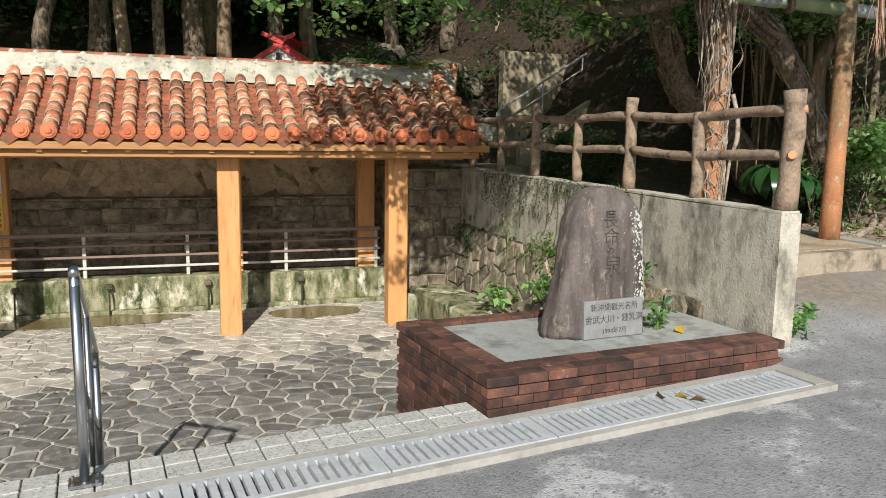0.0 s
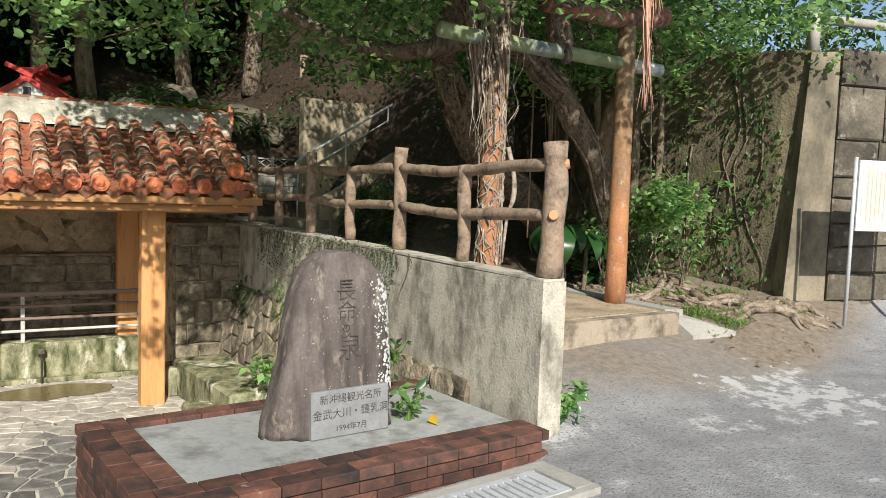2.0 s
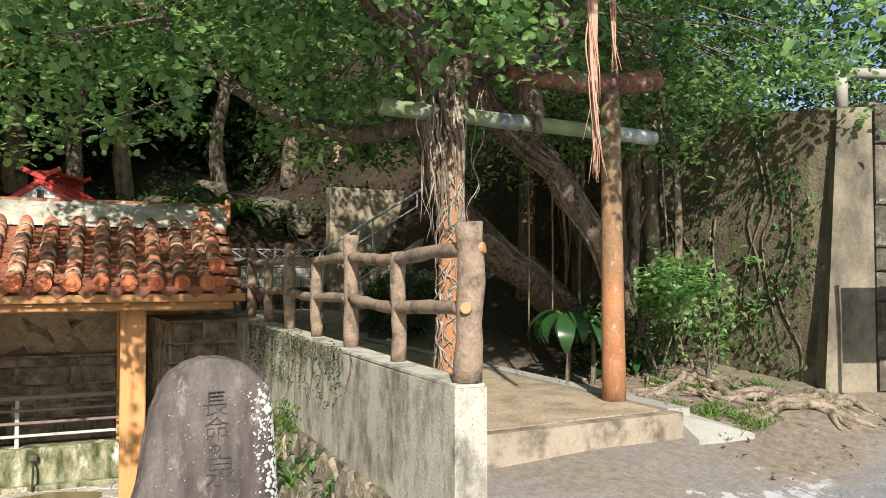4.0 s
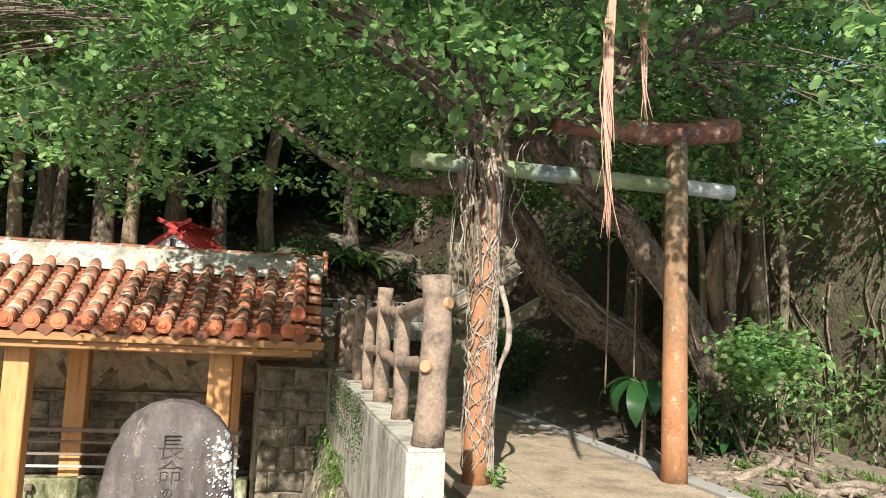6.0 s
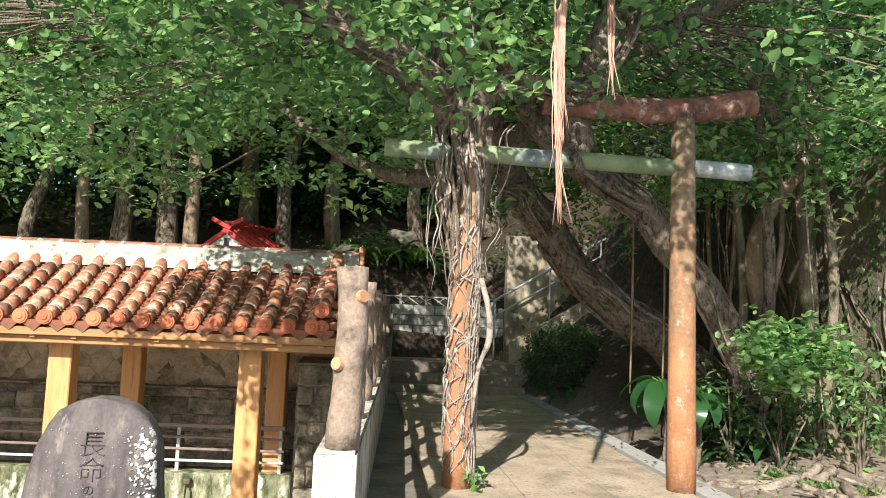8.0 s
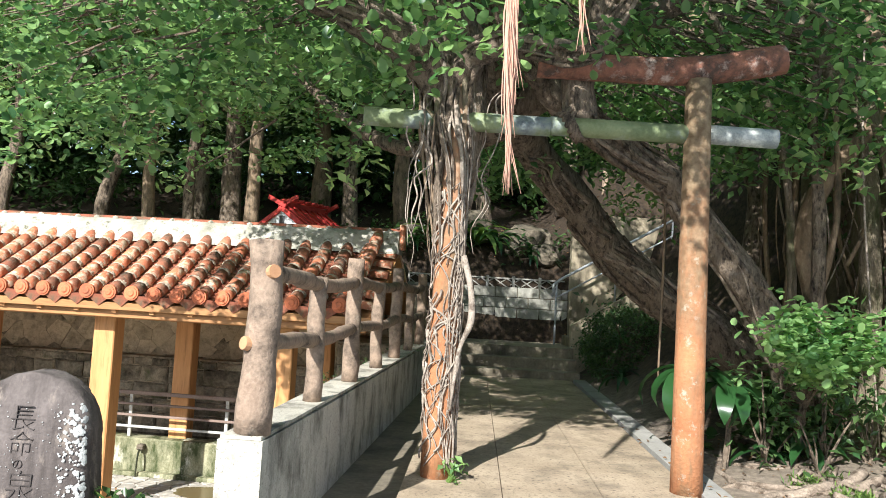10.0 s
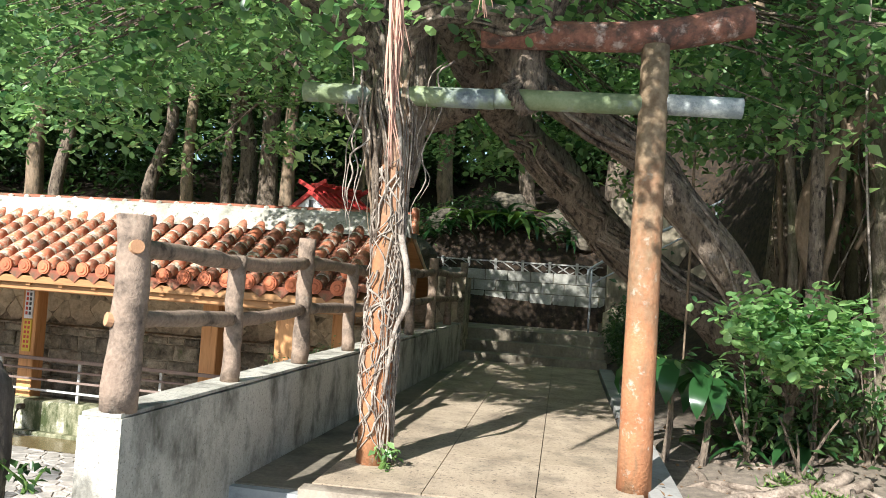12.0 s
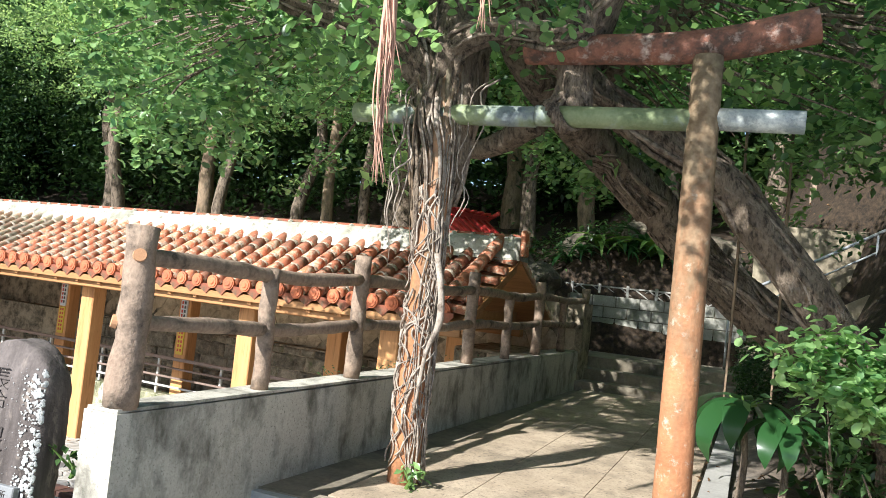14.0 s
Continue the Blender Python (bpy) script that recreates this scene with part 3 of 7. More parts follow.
for y in gy:
    for x in gx:
        gv.append((x, y + skew(x, y), height(x, y + skew(x, y))))
        dirt = smooth(3.7, 4.6, y + 0.35 * (x - 6.5) * (x < 6.5) - 0.25 * max(0, x - 8.2) ** 1.2) * smooth(4.7, 5.1, x)
        dirt *= 0.66 + 0.34 * smooth(7.4, 8.3, x)
        zone.append(max(dirt, smooth(12.9, 13.2, y)))
        worn.append(smooth(1.25, 0.25, math.hypot((x - 7.2) / 1.1, y - 3.8)))
        # mask for the deep shade of the trees, painted into the soil
        wood_shade.append(max(smooth(12.6, 13.6, y), smooth(7.6, 8.6, x) * smooth(6.6, 8.2, y)))
nx = len(gx)
for j in range(len(gy) - 1):
    for i in range(nx - 1):
        cx, cy = (gx[i] + gx[i + 1]) / 2, (gy[j] + gy[j + 1]) / 2
        if PIT[0] < cx < max(PIT[1], 4.82 + 0.072 * (cy - 4.2) if cy > 5.2 else 0) and PIT[2] < cy < PIT[3]:
            continue
        gf.append((j * nx + i, j * nx + i + 1, (j + 1) * nx + i + 1, (j + 1) * nx + i))


def ground_material():
    """Worn asphalt that gives way to brown soil and leaf litter. The woods' shade is in its darkest tone."""
    m = M["asphalt"].copy()
    m.name = "asphalt_and_soil"
    nt = m.node_tree
    N, L = nt.nodes.new, nt.links.new
    bsdf = nt.nodes["Principled BSDF"]
    road_col = bsdf.inputs["Base Color"].links[0].from_socket
    co = N("ShaderNodeTexCoord")
    n1, n2, n3 = N("ShaderNodeTexNoise"), N("ShaderNodeTexNoise"), N("ShaderNodeTexNoise")
    for n, s in ((n1, 1.5), (n2, 14.0), (n3, 3.0)):
        n.inputs["Scale"].default_value, n.inputs["Detail"].default_value, n.inputs["Roughness"].default_value = s, 8.0, 0.7
        L(co.outputs["Object"], n.inputs["Vector"])
    r = N("ShaderNodeValToRGB")
    r.color_ramp.elements[0].color, r.color_ramp.elements[1].color = (0.15, 0.122, 0.092, 1), (0.32, 0.262, 0.20, 1)
    r.color_ramp.elements[0].position, r.color_ramp.elements[1].position = 0.35, 0.68
    L(n2.outputs[0], r.inputs[0])
    at = N("ShaderNodeAttribute"); at.attribute_name = "zone"
    add = N("ShaderNodeMath"); add.operation = "MULTIPLY_ADD"; add.inputs[1].default_value = 1.1
    L(n1.outputs[0], add.inputs[0]); L(at.outputs["Fac"], add.inputs[2])
    mr = N("ShaderNodeMapRange"); mr.inputs["From Min"].default_value, mr.inputs["From Max"].default_value = 0.72, 1.4
    L(add.outputs[0], mr.inputs[0])
    mx = N("ShaderNodeMix"); mx.data_type = "RGBA"
    L(mr.outputs[0], mx.inputs[0]); L(road_col, mx.inputs[6]); L(r.outputs[0], mx.inputs[7])
    # soil under the trees, coloured near black for their shade
    aw = N("ShaderNodeAttribute"); aw.attribute_name = "wood_shade"
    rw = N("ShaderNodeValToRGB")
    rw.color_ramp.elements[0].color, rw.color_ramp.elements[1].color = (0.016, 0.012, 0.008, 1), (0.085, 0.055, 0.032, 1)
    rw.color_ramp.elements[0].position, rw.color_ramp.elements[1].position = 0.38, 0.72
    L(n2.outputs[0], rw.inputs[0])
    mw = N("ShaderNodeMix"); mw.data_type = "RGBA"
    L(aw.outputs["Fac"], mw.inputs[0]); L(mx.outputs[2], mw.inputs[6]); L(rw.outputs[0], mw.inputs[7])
    ap = N("ShaderNodeAttribute"); ap.attribute_name = "worn"
    n4 = N("ShaderNodeTexNoise")
    n4.inputs["Scale"].default_value, n4.inputs["Detail"].default_value, n4.inputs["Roughness"].default_value = 4.2, 9.0, 0.72
    L(co.outputs["Object"], n4.inputs["Vector"])
    ad = N("ShaderNodeMath"); ad.operation = "MULTIPLY_ADD"; ad.inputs[1].default_value = 0.22
    L(ap.outputs["Fac"], ad.inputs[0]); L(n4.outputs[0], ad.inputs[2])
    mp_ = N("ShaderNodeMapRange"); mp_.inputs["From Min"].default_value, mp_.inputs["From Max"].default_value = 0.69, 0.735
    L(ad.outputs[0], mp_.inputs[0])
    mf = N("ShaderNodeMix"); mf.data_type = "RGBA"
    L(mp_.outputs[0], mf.inputs[0]); L(mw.outputs[2], mf.inputs[6]); mf.inputs[7].default_value = (0.50, 0.50, 0.50, 1)
    L(mf.outputs[2], bsdf.inputs["Base Color"])
    return m


M["ground"] = ground_material()
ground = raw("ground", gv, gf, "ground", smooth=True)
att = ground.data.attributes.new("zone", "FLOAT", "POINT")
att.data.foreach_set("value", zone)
att = ground.data.attributes.new("wood_shade", "FLOAT", "POINT")
att.data.foreach_set("value", wood_shade)
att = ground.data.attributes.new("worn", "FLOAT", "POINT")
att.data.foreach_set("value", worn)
tagged(ground, "worn grey asphalt road giving way to brown soil", "ground", "", "structure")

# sunken yard: floor bed, steps down, closing walls
yard = structure("floor", boxed(PIT[0], 4.95, 4.1, 14.6, FLOOR - 0.3, FLOOR), "grout", "pale mortar bed of the crazy-paved spring yard", "floor")
bm = bmesh.new()
for i in range(4):
    box(bm, PIT[0], 2.1, PIT[2], PIT[2] + 0.3 * (4 - i), FLOOR - 0.1 + 0.18 * i, FLOOR + 0.18 * (i + 1))
stair = structure("steps", bm, "slab", "grey concrete steps down into the spring yard", "steps")
structure("wall_yard_front", boxed(PIT[0], 4.7, 4.02, PIT[2], FLOOR - 0.1, -0.26), "concrete_dark", "dark concrete retaining wall under the landing", "wall")
structure("wall_west", boxed(PIT[0] - 0.25, PIT[0], 4.0, 14.3, FLOOR - 0.2, 2.0), "concrete_dark", "stained concrete wall closing the yard", "wall")


# parapet wall beside the path, standing on rubble
def wl(y):
    return 4.69 + 0.072 * (y - 4.2)


def wr(y):
    return wl(y) + 0.21 + 0.012 * (y - 4.2)


bm = bmesh.new()
prism(bm, [(wl(4.2), 4.2), (wr(4.2), 4.2), (wr(5.42), 5.42), (wl(5.42), 5.42)], [-0.4] * 4, 0.955)
prism(bm, [(wl(5.42), 5.42), (wr(5.42), 5.42), (wr(12.9), 12.9), (wl(12.9), 12.9)], [0.12, 0.12, 0.2, 0.2], [0.955, 0.955, 1.02, 1.02])
bmesh.ops.remove_doubles(bm, verts=bm.verts, dist=0.001)
parapet = structure("wall_parapet", bm, "concrete", "grey concrete parapet wall with black mould stains", "wall")
bm = bmesh.new()
prism(bm, [(wl(4.2) + 0.010, 4.21), (wr(4.2) - 0.010, 4.21), (wr(12.9) - 0.010, 12.9), (wl(12.9) + 0.010, 12.9)], [0.957, 0.957, 1.022, 1.022], [0.975, 0.975, 1.04, 1.04])
structure("wall_cap", bm, "concrete", "thin cement screed on top of the parapet wall", "wall cap")
bm = bmesh.new()
prism(bm, [(wl(5.0) - 0.30, 5.0), (wr(5.0), 5.0), (wr(12.9), 12.9), (wl(12.9) - 0.3, 12.9)], FLOOR - 0.1, 0.0)
for v in bm.verts:
    if v.co.z > -0.5 and v.co.x < wl(v.co.y) - 0.1:
        v.co.x += 0.27
    if v.co.z > -0.5:
        v.co.z = 0.121 if v.co.y < 8 else 0.2
rubble_wall = structure("wall_rubble", bm, "dark_stone", "rubble stone retaining wall under the parapet", "wall")

# path behind the gate: bed, kerb, entrance step
bm = bmesh.new()
prism(bm, [(5.0, 5.36), (7.44, 5.33), (7.62, 12.4), (5.3, 12.4)], 0.0, [0.395, 0.395, 0.475, 0.475])
path_bed = structure("path", bm, "concrete_dark", "raised path with exposed aggregate slabs", "path")
bm = bmesh.new()
prism(bm, [(5.42, 5.26), (7.50, 5.22), (7.50, 5.36), (5.42, 5.38)], 0.0, 0.425)
structure("step_front", bm, "step_tan", "worn concrete entrance step with rounded edge", "step")
structure("landing_slab", prism(bmesh.new(), [(4.99, 5.30), (5.42, 5.27), (5.46, 6.0), (5.06, 6.0)], 0.0, 0.385), "slab", "patched concrete slab beside the entrance step", "slab")
bm = bmesh.new()
prism(bm, [(7.46, 5.36), (7.66, 5.30), (7.82, 12.3), (7.64, 12.3)], 0.1, [0.44, 0.44, 0.53, 0.53])
prism(bm, [(7.50, 5.05), (8.05, 4.95), (7.80, 5.45), (7.66, 5.5), (7.50, 5.36)], 0.0, [0.225, 0.245, 0.36, 0.41, 0.40])
structure("kerb", bm, "concrete_cap", "pale concrete kerb along the path", "kerb")

# steps at the end of the path, landing, block wall, side flight
bm = bmesh.new()
for i in range(3):
    prism(bm, [(5.25, 12.35 + 0.36 * i), (7.75, 12.35 + 0.36 * i), (7.75, 15.0), (5.25, 15.0)], 0.3 + 0.01 * i, 0.62 + 0.16 * i)
structure("steps_back", bm, "concrete_dark", "dark weathered concrete steps", "steps")
bm = bmesh.new()
for i in range(13):
    box(bm, 7.75 + 0.3 * i, 7.75 + 0.3 * 13, 13.6, 14.42, 0.6 + 0.188 * i, 1.1 + 0.188 * i)
structure("steps_side", bm, "concrete_dark", "concrete side stair climbing the slope", "steps")
bm = bmesh.new()
prism(bm, [(7.75, 13.45), (11.65, 13.45), (11.65, 13.6), (7.75, 13.6)], 0.3, [1.30, 3.62, 3.62, 1.30])
structure("wall_stair_side", bm, "tan_wall", "tan stained side wall of the stair", "wall")
structure("wall_stair_back", boxed(7.86, 11.8, 14.42, 14.62, 0.5, 3.27), "tan_wall", "stained concrete wall behind the stair", "wall")
block_bed = structure("wall_block", boxed(4.9, 7.86, 14.62, 14.8, 0.8, 1.88), "concrete_dark", "grey concrete block wall with weathered joints", "wall")

# back wall of the spring and the return beside the pavilion
back_bed = structure("wall_spring_back", boxed(PIT[0], 5.3, 12.5, 12.95, FLOOR - 0.1, 1.72), "rubble_mortar", "old limestone masonry wall behind the spring", "wall")
lower_bed = structure("wall_spring_lower", boxed(PIT[0], 4.3, 12.25, 12.5, FLOOR - 0.1, 0.48), "rubble_mortar", "dark lower masonry course with a ledge", "wall")
return_bed = structure("wall_spring_side", boxed(4.28, 5.22, 10.75, 12.4, FLOOR - 0.1, 1.0), "rubble_mortar", "square-cut stone wall beside the pavilion", "wall")
for w in (back_bed, lower_bed):
    w.matrix_basis = ASKEW

# right side: ivy-grown wall, buttress, masonry wall
bm = bmesh.new()
prism(bm, [(9.63, 9.35), (9.95, 5.75), (10.12, 5.42), (10.3, 5.5), (10.15, 9.35)], 0.2, [3.45, 3.35, 3.33, 3.35, 3.45])
structure("wall_ivy", bm, "wall_moss_shade", "mossy concrete retaining wall overgrown with creepers", "wall")
bm = bmesh.new()
prism(bm, [(9.70, 5.45), (10.22, 5.22), (10.32, 5.75), (9.98, 5.80)], 0.1, 3.3)
for v in bm.verts:
    if v.co.z > 2:
        v.co.x += 0.30 if v.co.x < 10.1 else 0.0
structure("buttress", bm, "concrete_dark", "tapering grey concrete buttress", "buttress")
block2_bed = structure("wall_masonry", prism(bmesh.new(), [(10.22, 5.25), (16.0, 3.0), (16.2, 3.5), (10.4, 5.8)], -0.1, 3.35), "rough_block_shade", "masonry wall of large rough blocks, toned dark for shade", "wall")

# ---- pavilion ----
EAVE_Y, EAVE_Z, RIDGE_Y, PITCH = 9.34, 1.42, 10.9, 0.275
X_END, X_FAR = 4.72, -8.6


def roof_z(y):
    """Height of the tile bed, a little hollow towards the eave."""
    t = (y - EAVE_Y) / (RIDGE_Y - EAVE_Y)
    return EAVE_Z + 0.87 * t + 0.09 * t * (t - 1)


pav = thing("spring_pavilion", 4.0, 10.9, FLOOR, "open timber pavilion with an old red tiled roof", "pavilion")


pav.matrix_basis = ASKEW @ pav.matrix_basis


def loc(bm):
    """World coordinates into the pavilion's own."""
    bmesh.ops.translate(bm, verts=bm.verts, vec=(-4.0, -10.9, -FLOOR))
    return bm


for y, xs in ((9.82, (3.72, 1.49, -1.63, -4.8, -7.9)), (11.72, (3.71, 1.65, -1.50, -4.6, -7.7))):
    for x in xs:
        z0 = FLOOR
        part("post", loc(boxed(x - 0.135, x + 0.135, y - 0.12, y + 0.12, z0, 1.2, 0.012)), "timber", pav)
for y in (9.80, 11.74):
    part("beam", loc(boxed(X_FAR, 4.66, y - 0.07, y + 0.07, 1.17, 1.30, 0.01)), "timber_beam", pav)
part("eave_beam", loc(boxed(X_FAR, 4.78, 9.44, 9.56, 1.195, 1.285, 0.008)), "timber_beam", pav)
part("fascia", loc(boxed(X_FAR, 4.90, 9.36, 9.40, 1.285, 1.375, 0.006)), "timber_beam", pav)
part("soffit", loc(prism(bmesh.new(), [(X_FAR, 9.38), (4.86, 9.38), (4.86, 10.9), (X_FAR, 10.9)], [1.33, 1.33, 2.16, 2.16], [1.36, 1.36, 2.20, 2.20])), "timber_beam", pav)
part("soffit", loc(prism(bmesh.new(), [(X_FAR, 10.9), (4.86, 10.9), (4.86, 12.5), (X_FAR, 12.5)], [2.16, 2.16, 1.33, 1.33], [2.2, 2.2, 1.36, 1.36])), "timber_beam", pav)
for i in range(28):
    x = 4.55 - 0.47 * i
    part("rafter", loc(prism(bmesh.new(), [(x, 9.40), (x + 0.06, 9.40), (x + 0.06, 10.88), (x, 10.88)], [1.255, 1.255, 2.06, 2.06], [1.33, 1.33, 2.14, 2.14])), "timber", pav)
for x in (4.60, 4.80):
    part("gable_board", loc(prism(bmesh.new(), [(x, 9.42), (x + 0.03, 9.42), (x + 0.03, 10.88), (x, 10.88)], [1.24, 1.24, 2.04, 2.04], [1.40, 1.40, 2.20, 2.20])), "timber_beam", pav)
part("gable_panel", loc(prism(bmesh.new(), [(4.50, 10.0), (4.54, 10.0), (4.54, 11.8), (4.50, 11.8)], 1.25, [1.5, 1.5, 1.5, 1.5])), "timber_beam", pav)

# ridge of white plaster
bm = bmesh.new()
n_r = 120
prof = ((-0.27, -0.15), (-0.16, 0.07), (-0.10, 0.145), (0.0, 0.17), (0.10, 0.145), (0.16, 0.07), (0.27, -0.15))
rows_ = []
for i in range(n_r + 1):
    x = X_FAR + (4.86 - X_FAR) * i / n_r
    rows_.append([bm.verts.new((x, RIDGE_Y + a * (1 + 0.12 * noise.noise((x * 4, a * 9, 1))), 2.325 + b + 0.018 * noise.noise((x * 3, b * 9, 5)))) for a, b in prof])
for a, b in zip(rows_, rows_[1:]):
    for k in range(len(prof) - 1):
        bm.faces.new((a[k], b[k], b[k + 1], a[k + 1]))
bm.faces.new(rows_[0]); bm.faces.new(rows_[-1])
part("ridge", loc(bm), "plaster", pav, "weathered white plaster ridge", True)
part("ridge_cap", loc(tubed([(X_FAR, RIDGE_Y, 2.49), (4.88, RIDGE_Y, 2.49)], 0.035, seg=8)), "tile_pan", pav, "thin red tile along the ridge")
part("ridge_end_tile", loc(boxed(4.86, 4.93, RIDGE_Y - 0.09, RIDGE_Y + 0.09, 2.24, 2.58, 0.015)), "tile", pav)
for i in range(48):
    x = 4.72 - PITCH * i
    bm = bmesh.new()
    bmesh.ops.create_icosphere(bm, subdivisions=1, radius=0.045, matrix=Matrix.Translation((x, RIDGE_Y - 0.06, 2.48)) @ Matrix.Diagonal((1.0, 0.8, 0.9, 1)))
    part("ridge_knob", loc(bm), "plaster", pav)


# tiles: one cover tile, its end disc and a hanging pan end, shared by all
def cover_bm(r0, r1, length):
    bm = bmesh.new()
    ring = []
    for y, r in ((0, r0), (length, r1)):
        ring.append([bm.verts.new((r * math.cos(math.pi * k / 6), y, r * 0.95 * math.sin(math.pi * k / 6) - (0.02 if k in (0, 6) else 0))) for k in range(7)])
    for k in range(6):
        bm.faces.new((ring[0][k], ring[0][k + 1], ring[1][k + 1], ring[1][k]))
    bm.faces.new(ring[0]); bm.faces.new(ring[1])
    return bm


def mesh_of(name, bm, material, smooth=False):
    ob = link(name, bm, material, None, "", smooth)
    me = ob.data
    bpy.data.objects.remove(ob)
    return me


def put(name, me, parent, m):
    ob = new(name, me)
    ob.parent = parent
    ob.matrix_basis = m
    return ob


def disc_bm():
    bm = bmesh.new()
    for r, y0, y1 in ((0.088, 0.0, 0.035), (0.070, -0.010, 0.0)):
        bmesh.ops.create_cone(bm, cap_ends=True, segments=16, radius1=r, radius2=r, depth=y1 - y0, matrix=Matrix.Translation((0, (y0 + y1) / 2, 0)) @ Matrix.Rotation(radians(90), 4, "X"))
    bmesh.ops.create_cone(bm, cap_ends=True, segments=12, radius1=0.045, radius2=0.03, depth=0.012, matrix=Matrix.Translation((0, -0.016, 0)) @ Matrix.Rotation(radians(90), 4, "X"))
    return bm


SEG = 7
span = RIDGE_Y - 0.14 - EAVE_Y
cover_me = mesh_of("cover_tile", cover_bm(0.083, 0.079, span / SEG * 1.03), "tile", True)
cover_old = mesh_of("cover_tile", cover_bm(0.083, 0.079, span / SEG * 1.03), "tile_old", True)
disc_me = mesh_of("end_disc", disc_bm(), "disc")
bm = bmesh.new()
hang = [(-0.115, 0.03), (0.115, 0.03), (0.105, -0.02), (0.0, -0.105), (-0.105, -0.02)]
fa = [bm.verts.new((x, 0.0, z)) for x, z in hang]; fb = [bm.verts.new((x, 0.018, z)) for x, z in hang]
bm.faces.new(fa); bm.faces.new(fb[::-1])
for k in range(5):
    bm.faces.new((fa[k], fa[(k + 1) % 5], fb[(k + 1) % 5], fb[k]))
hang_me = mesh_of("hanging_tile", bm, "tile_pan")
g = random.Random(4)
OFF = Vector((-4.0, -10.9, -FLOOR))
collar_v, collar_f, rest_v, rest_f, pan_v, pan_f = [], [], [], [], [], []


def emit(vs, fs, bm, m):
    bmesh.ops.transform(bm, matrix=m, verts=bm.verts)
    bm.verts.index_update()
    k = len(vs)
    vs += [tuple(v.co) for v in bm.verts]
    fs += [tuple(v.index + k for v in f.verts) for f in bm.faces]
    bm.free()


for i in range(48):
    x = 4.48 - PITCH * i
    near = i < 30
    for s in range(SEG):
        y0, y1 = EAVE_Y + span * s / SEG, EAVE_Y + span * (s + 1) / SEG
        pitch = math.degrees(math.atan2(roof_z(y1) - roof_z(y0), y1 - y0))
        m = Matrix.Translation(Vector((x + g.uniform(-0.008, 0.008), y0, roof_z(y0) + 0.055)) + OFF) @ pose(0, 0, 0, pitch - 0.5, g.uniform(-2, 2), g.uniform(-1.0, 1.0))
        if near:
            put("cover_tile", cover_old if g.random() < 0.85 - 0.05 * i else cover_me, pav, m)
        else:
            emit(rest_v, rest_f, cover_bm(0.083, 0.079, span / SEG * 1.03), m)
        if s:
            ring = bmesh.new()
            half = g.uniform(0.018, 0.034)
            band = [[ring.verts.new(((r_ + g.uniform(0, 0.006)) * math.cos(math.pi * k / 8), dy + g.uniform(-0.008, 0.008), (r_ + g.uniform(0, 0.006)) * 0.96 * math.sin(math.pi * k / 8) - 0.01)) for k in range(9)] for dy, r_ in ((-half, 0.080), (-half * 0.5, 0.0865), (half * 0.5, 0.0865), (half, 0.080))]
            for ra, rb in zip(band, band[1:]):
                for k in range(8):
                    ring.faces.new((ra[k], ra[k + 1], rb[k + 1], rb[k]))
            emit(collar_v, collar_f, ring, m)
    m = Matrix.Translation(Vector((x, EAVE_Y - 0.03, EAVE_Z + 0.075)) + OFF) @ pose(0, 0, 0, g.uniform(-4, 4), g.uniform(0, 30), g.uniform(-4, 4))
    put("end_disc", disc_me, pav, m)
    put("hanging_tile", hang_me, pav, Matrix.Translation(Vector((x + PITCH / 2, EAVE_Y - 0.01, EAVE_Z + 0.01)) + OFF) @ pose(0, 0, 0, 12, g.uniform(-5, 5), 0))
    for s in range(SEG * 2):
        y0, y1 = EAVE_Y + span * s / SEG / 2, EAVE_Y + span * (s + 1.15) / SEG / 2
        bm = bmesh.new()
        a = [bm.verts.new((x + 0.06 + 0.155 * k / 3, y0, roof_z(y0) + 0.028 - 0.02 * math.sin(math.pi * k / 3))) for k in range(4)]
        b = [bm.verts.new((x + 0.06 + 0.155 * k / 3, y1, roof_z(y1) + 0.004 - 0.02 * math.sin(math.pi * k / 3))) for k in range(4)]
        c = [bm.verts.new(v.co - Vector((0, 0, 0.02))) for v in a]
        for k in range(3):
            bm.faces.new((a[k], a[k + 1], b[k + 1], b[k])); bm.faces.new((c[k], c[k + 1], a[k + 1], a[k]))
        emit(pan_v, pan_f, bm, Matrix.Translation(OFF))
tagged(raw("mortar_collar", collar_v, collar_f, "tile_lime", pav), kind="stuff")
tagged(raw("cover_tiles_far", rest_v, rest_f, "tile_joined", pav, True), kind="stuff")
tagged(raw("pan_tiles", pan_v, pan_f, "tile_pan", pav), kind="stuff")
# verge: two tile rows turned outward at the gable
verge_me = mesh_of("verge_tile", cover_bm(0.085, 0.075, 0.30), "tile", True)
for s in range(6):
    y = EAVE_Y + 0.05 + 0.24 * s
    put("verge_tile", verge_me, pav, Matrix.Translation(Vector((4.585, y, roof_z(y) + 0.19)) + OFF) @ pose(0, 0, 0, 29, 0, 0))
    put("verge_tile", verge_me, pav, Matrix.Translation(Vector((4.85, y + 0.12, roof_z(y) + 0.03)) + OFF) @ pose(0, 0, 0, 6, 0, 90))
for x, z in ((4.575, EAVE_Z + 0.27), (4.585, EAVE_Z + 0.07)):
    put("end_disc", disc_me, pav, Matrix.Translation(Vector((x, EAVE_Y + 0.0, z)) + OFF))
# rear slope, plain tile bed
bm = bmesh.new()
for i in range(48):
    x = 4.48 - PITCH * i
    tube(bm, [(x, 11.05, 2.32), (x, 12.55, 1.45)], 0.08, seg=6)
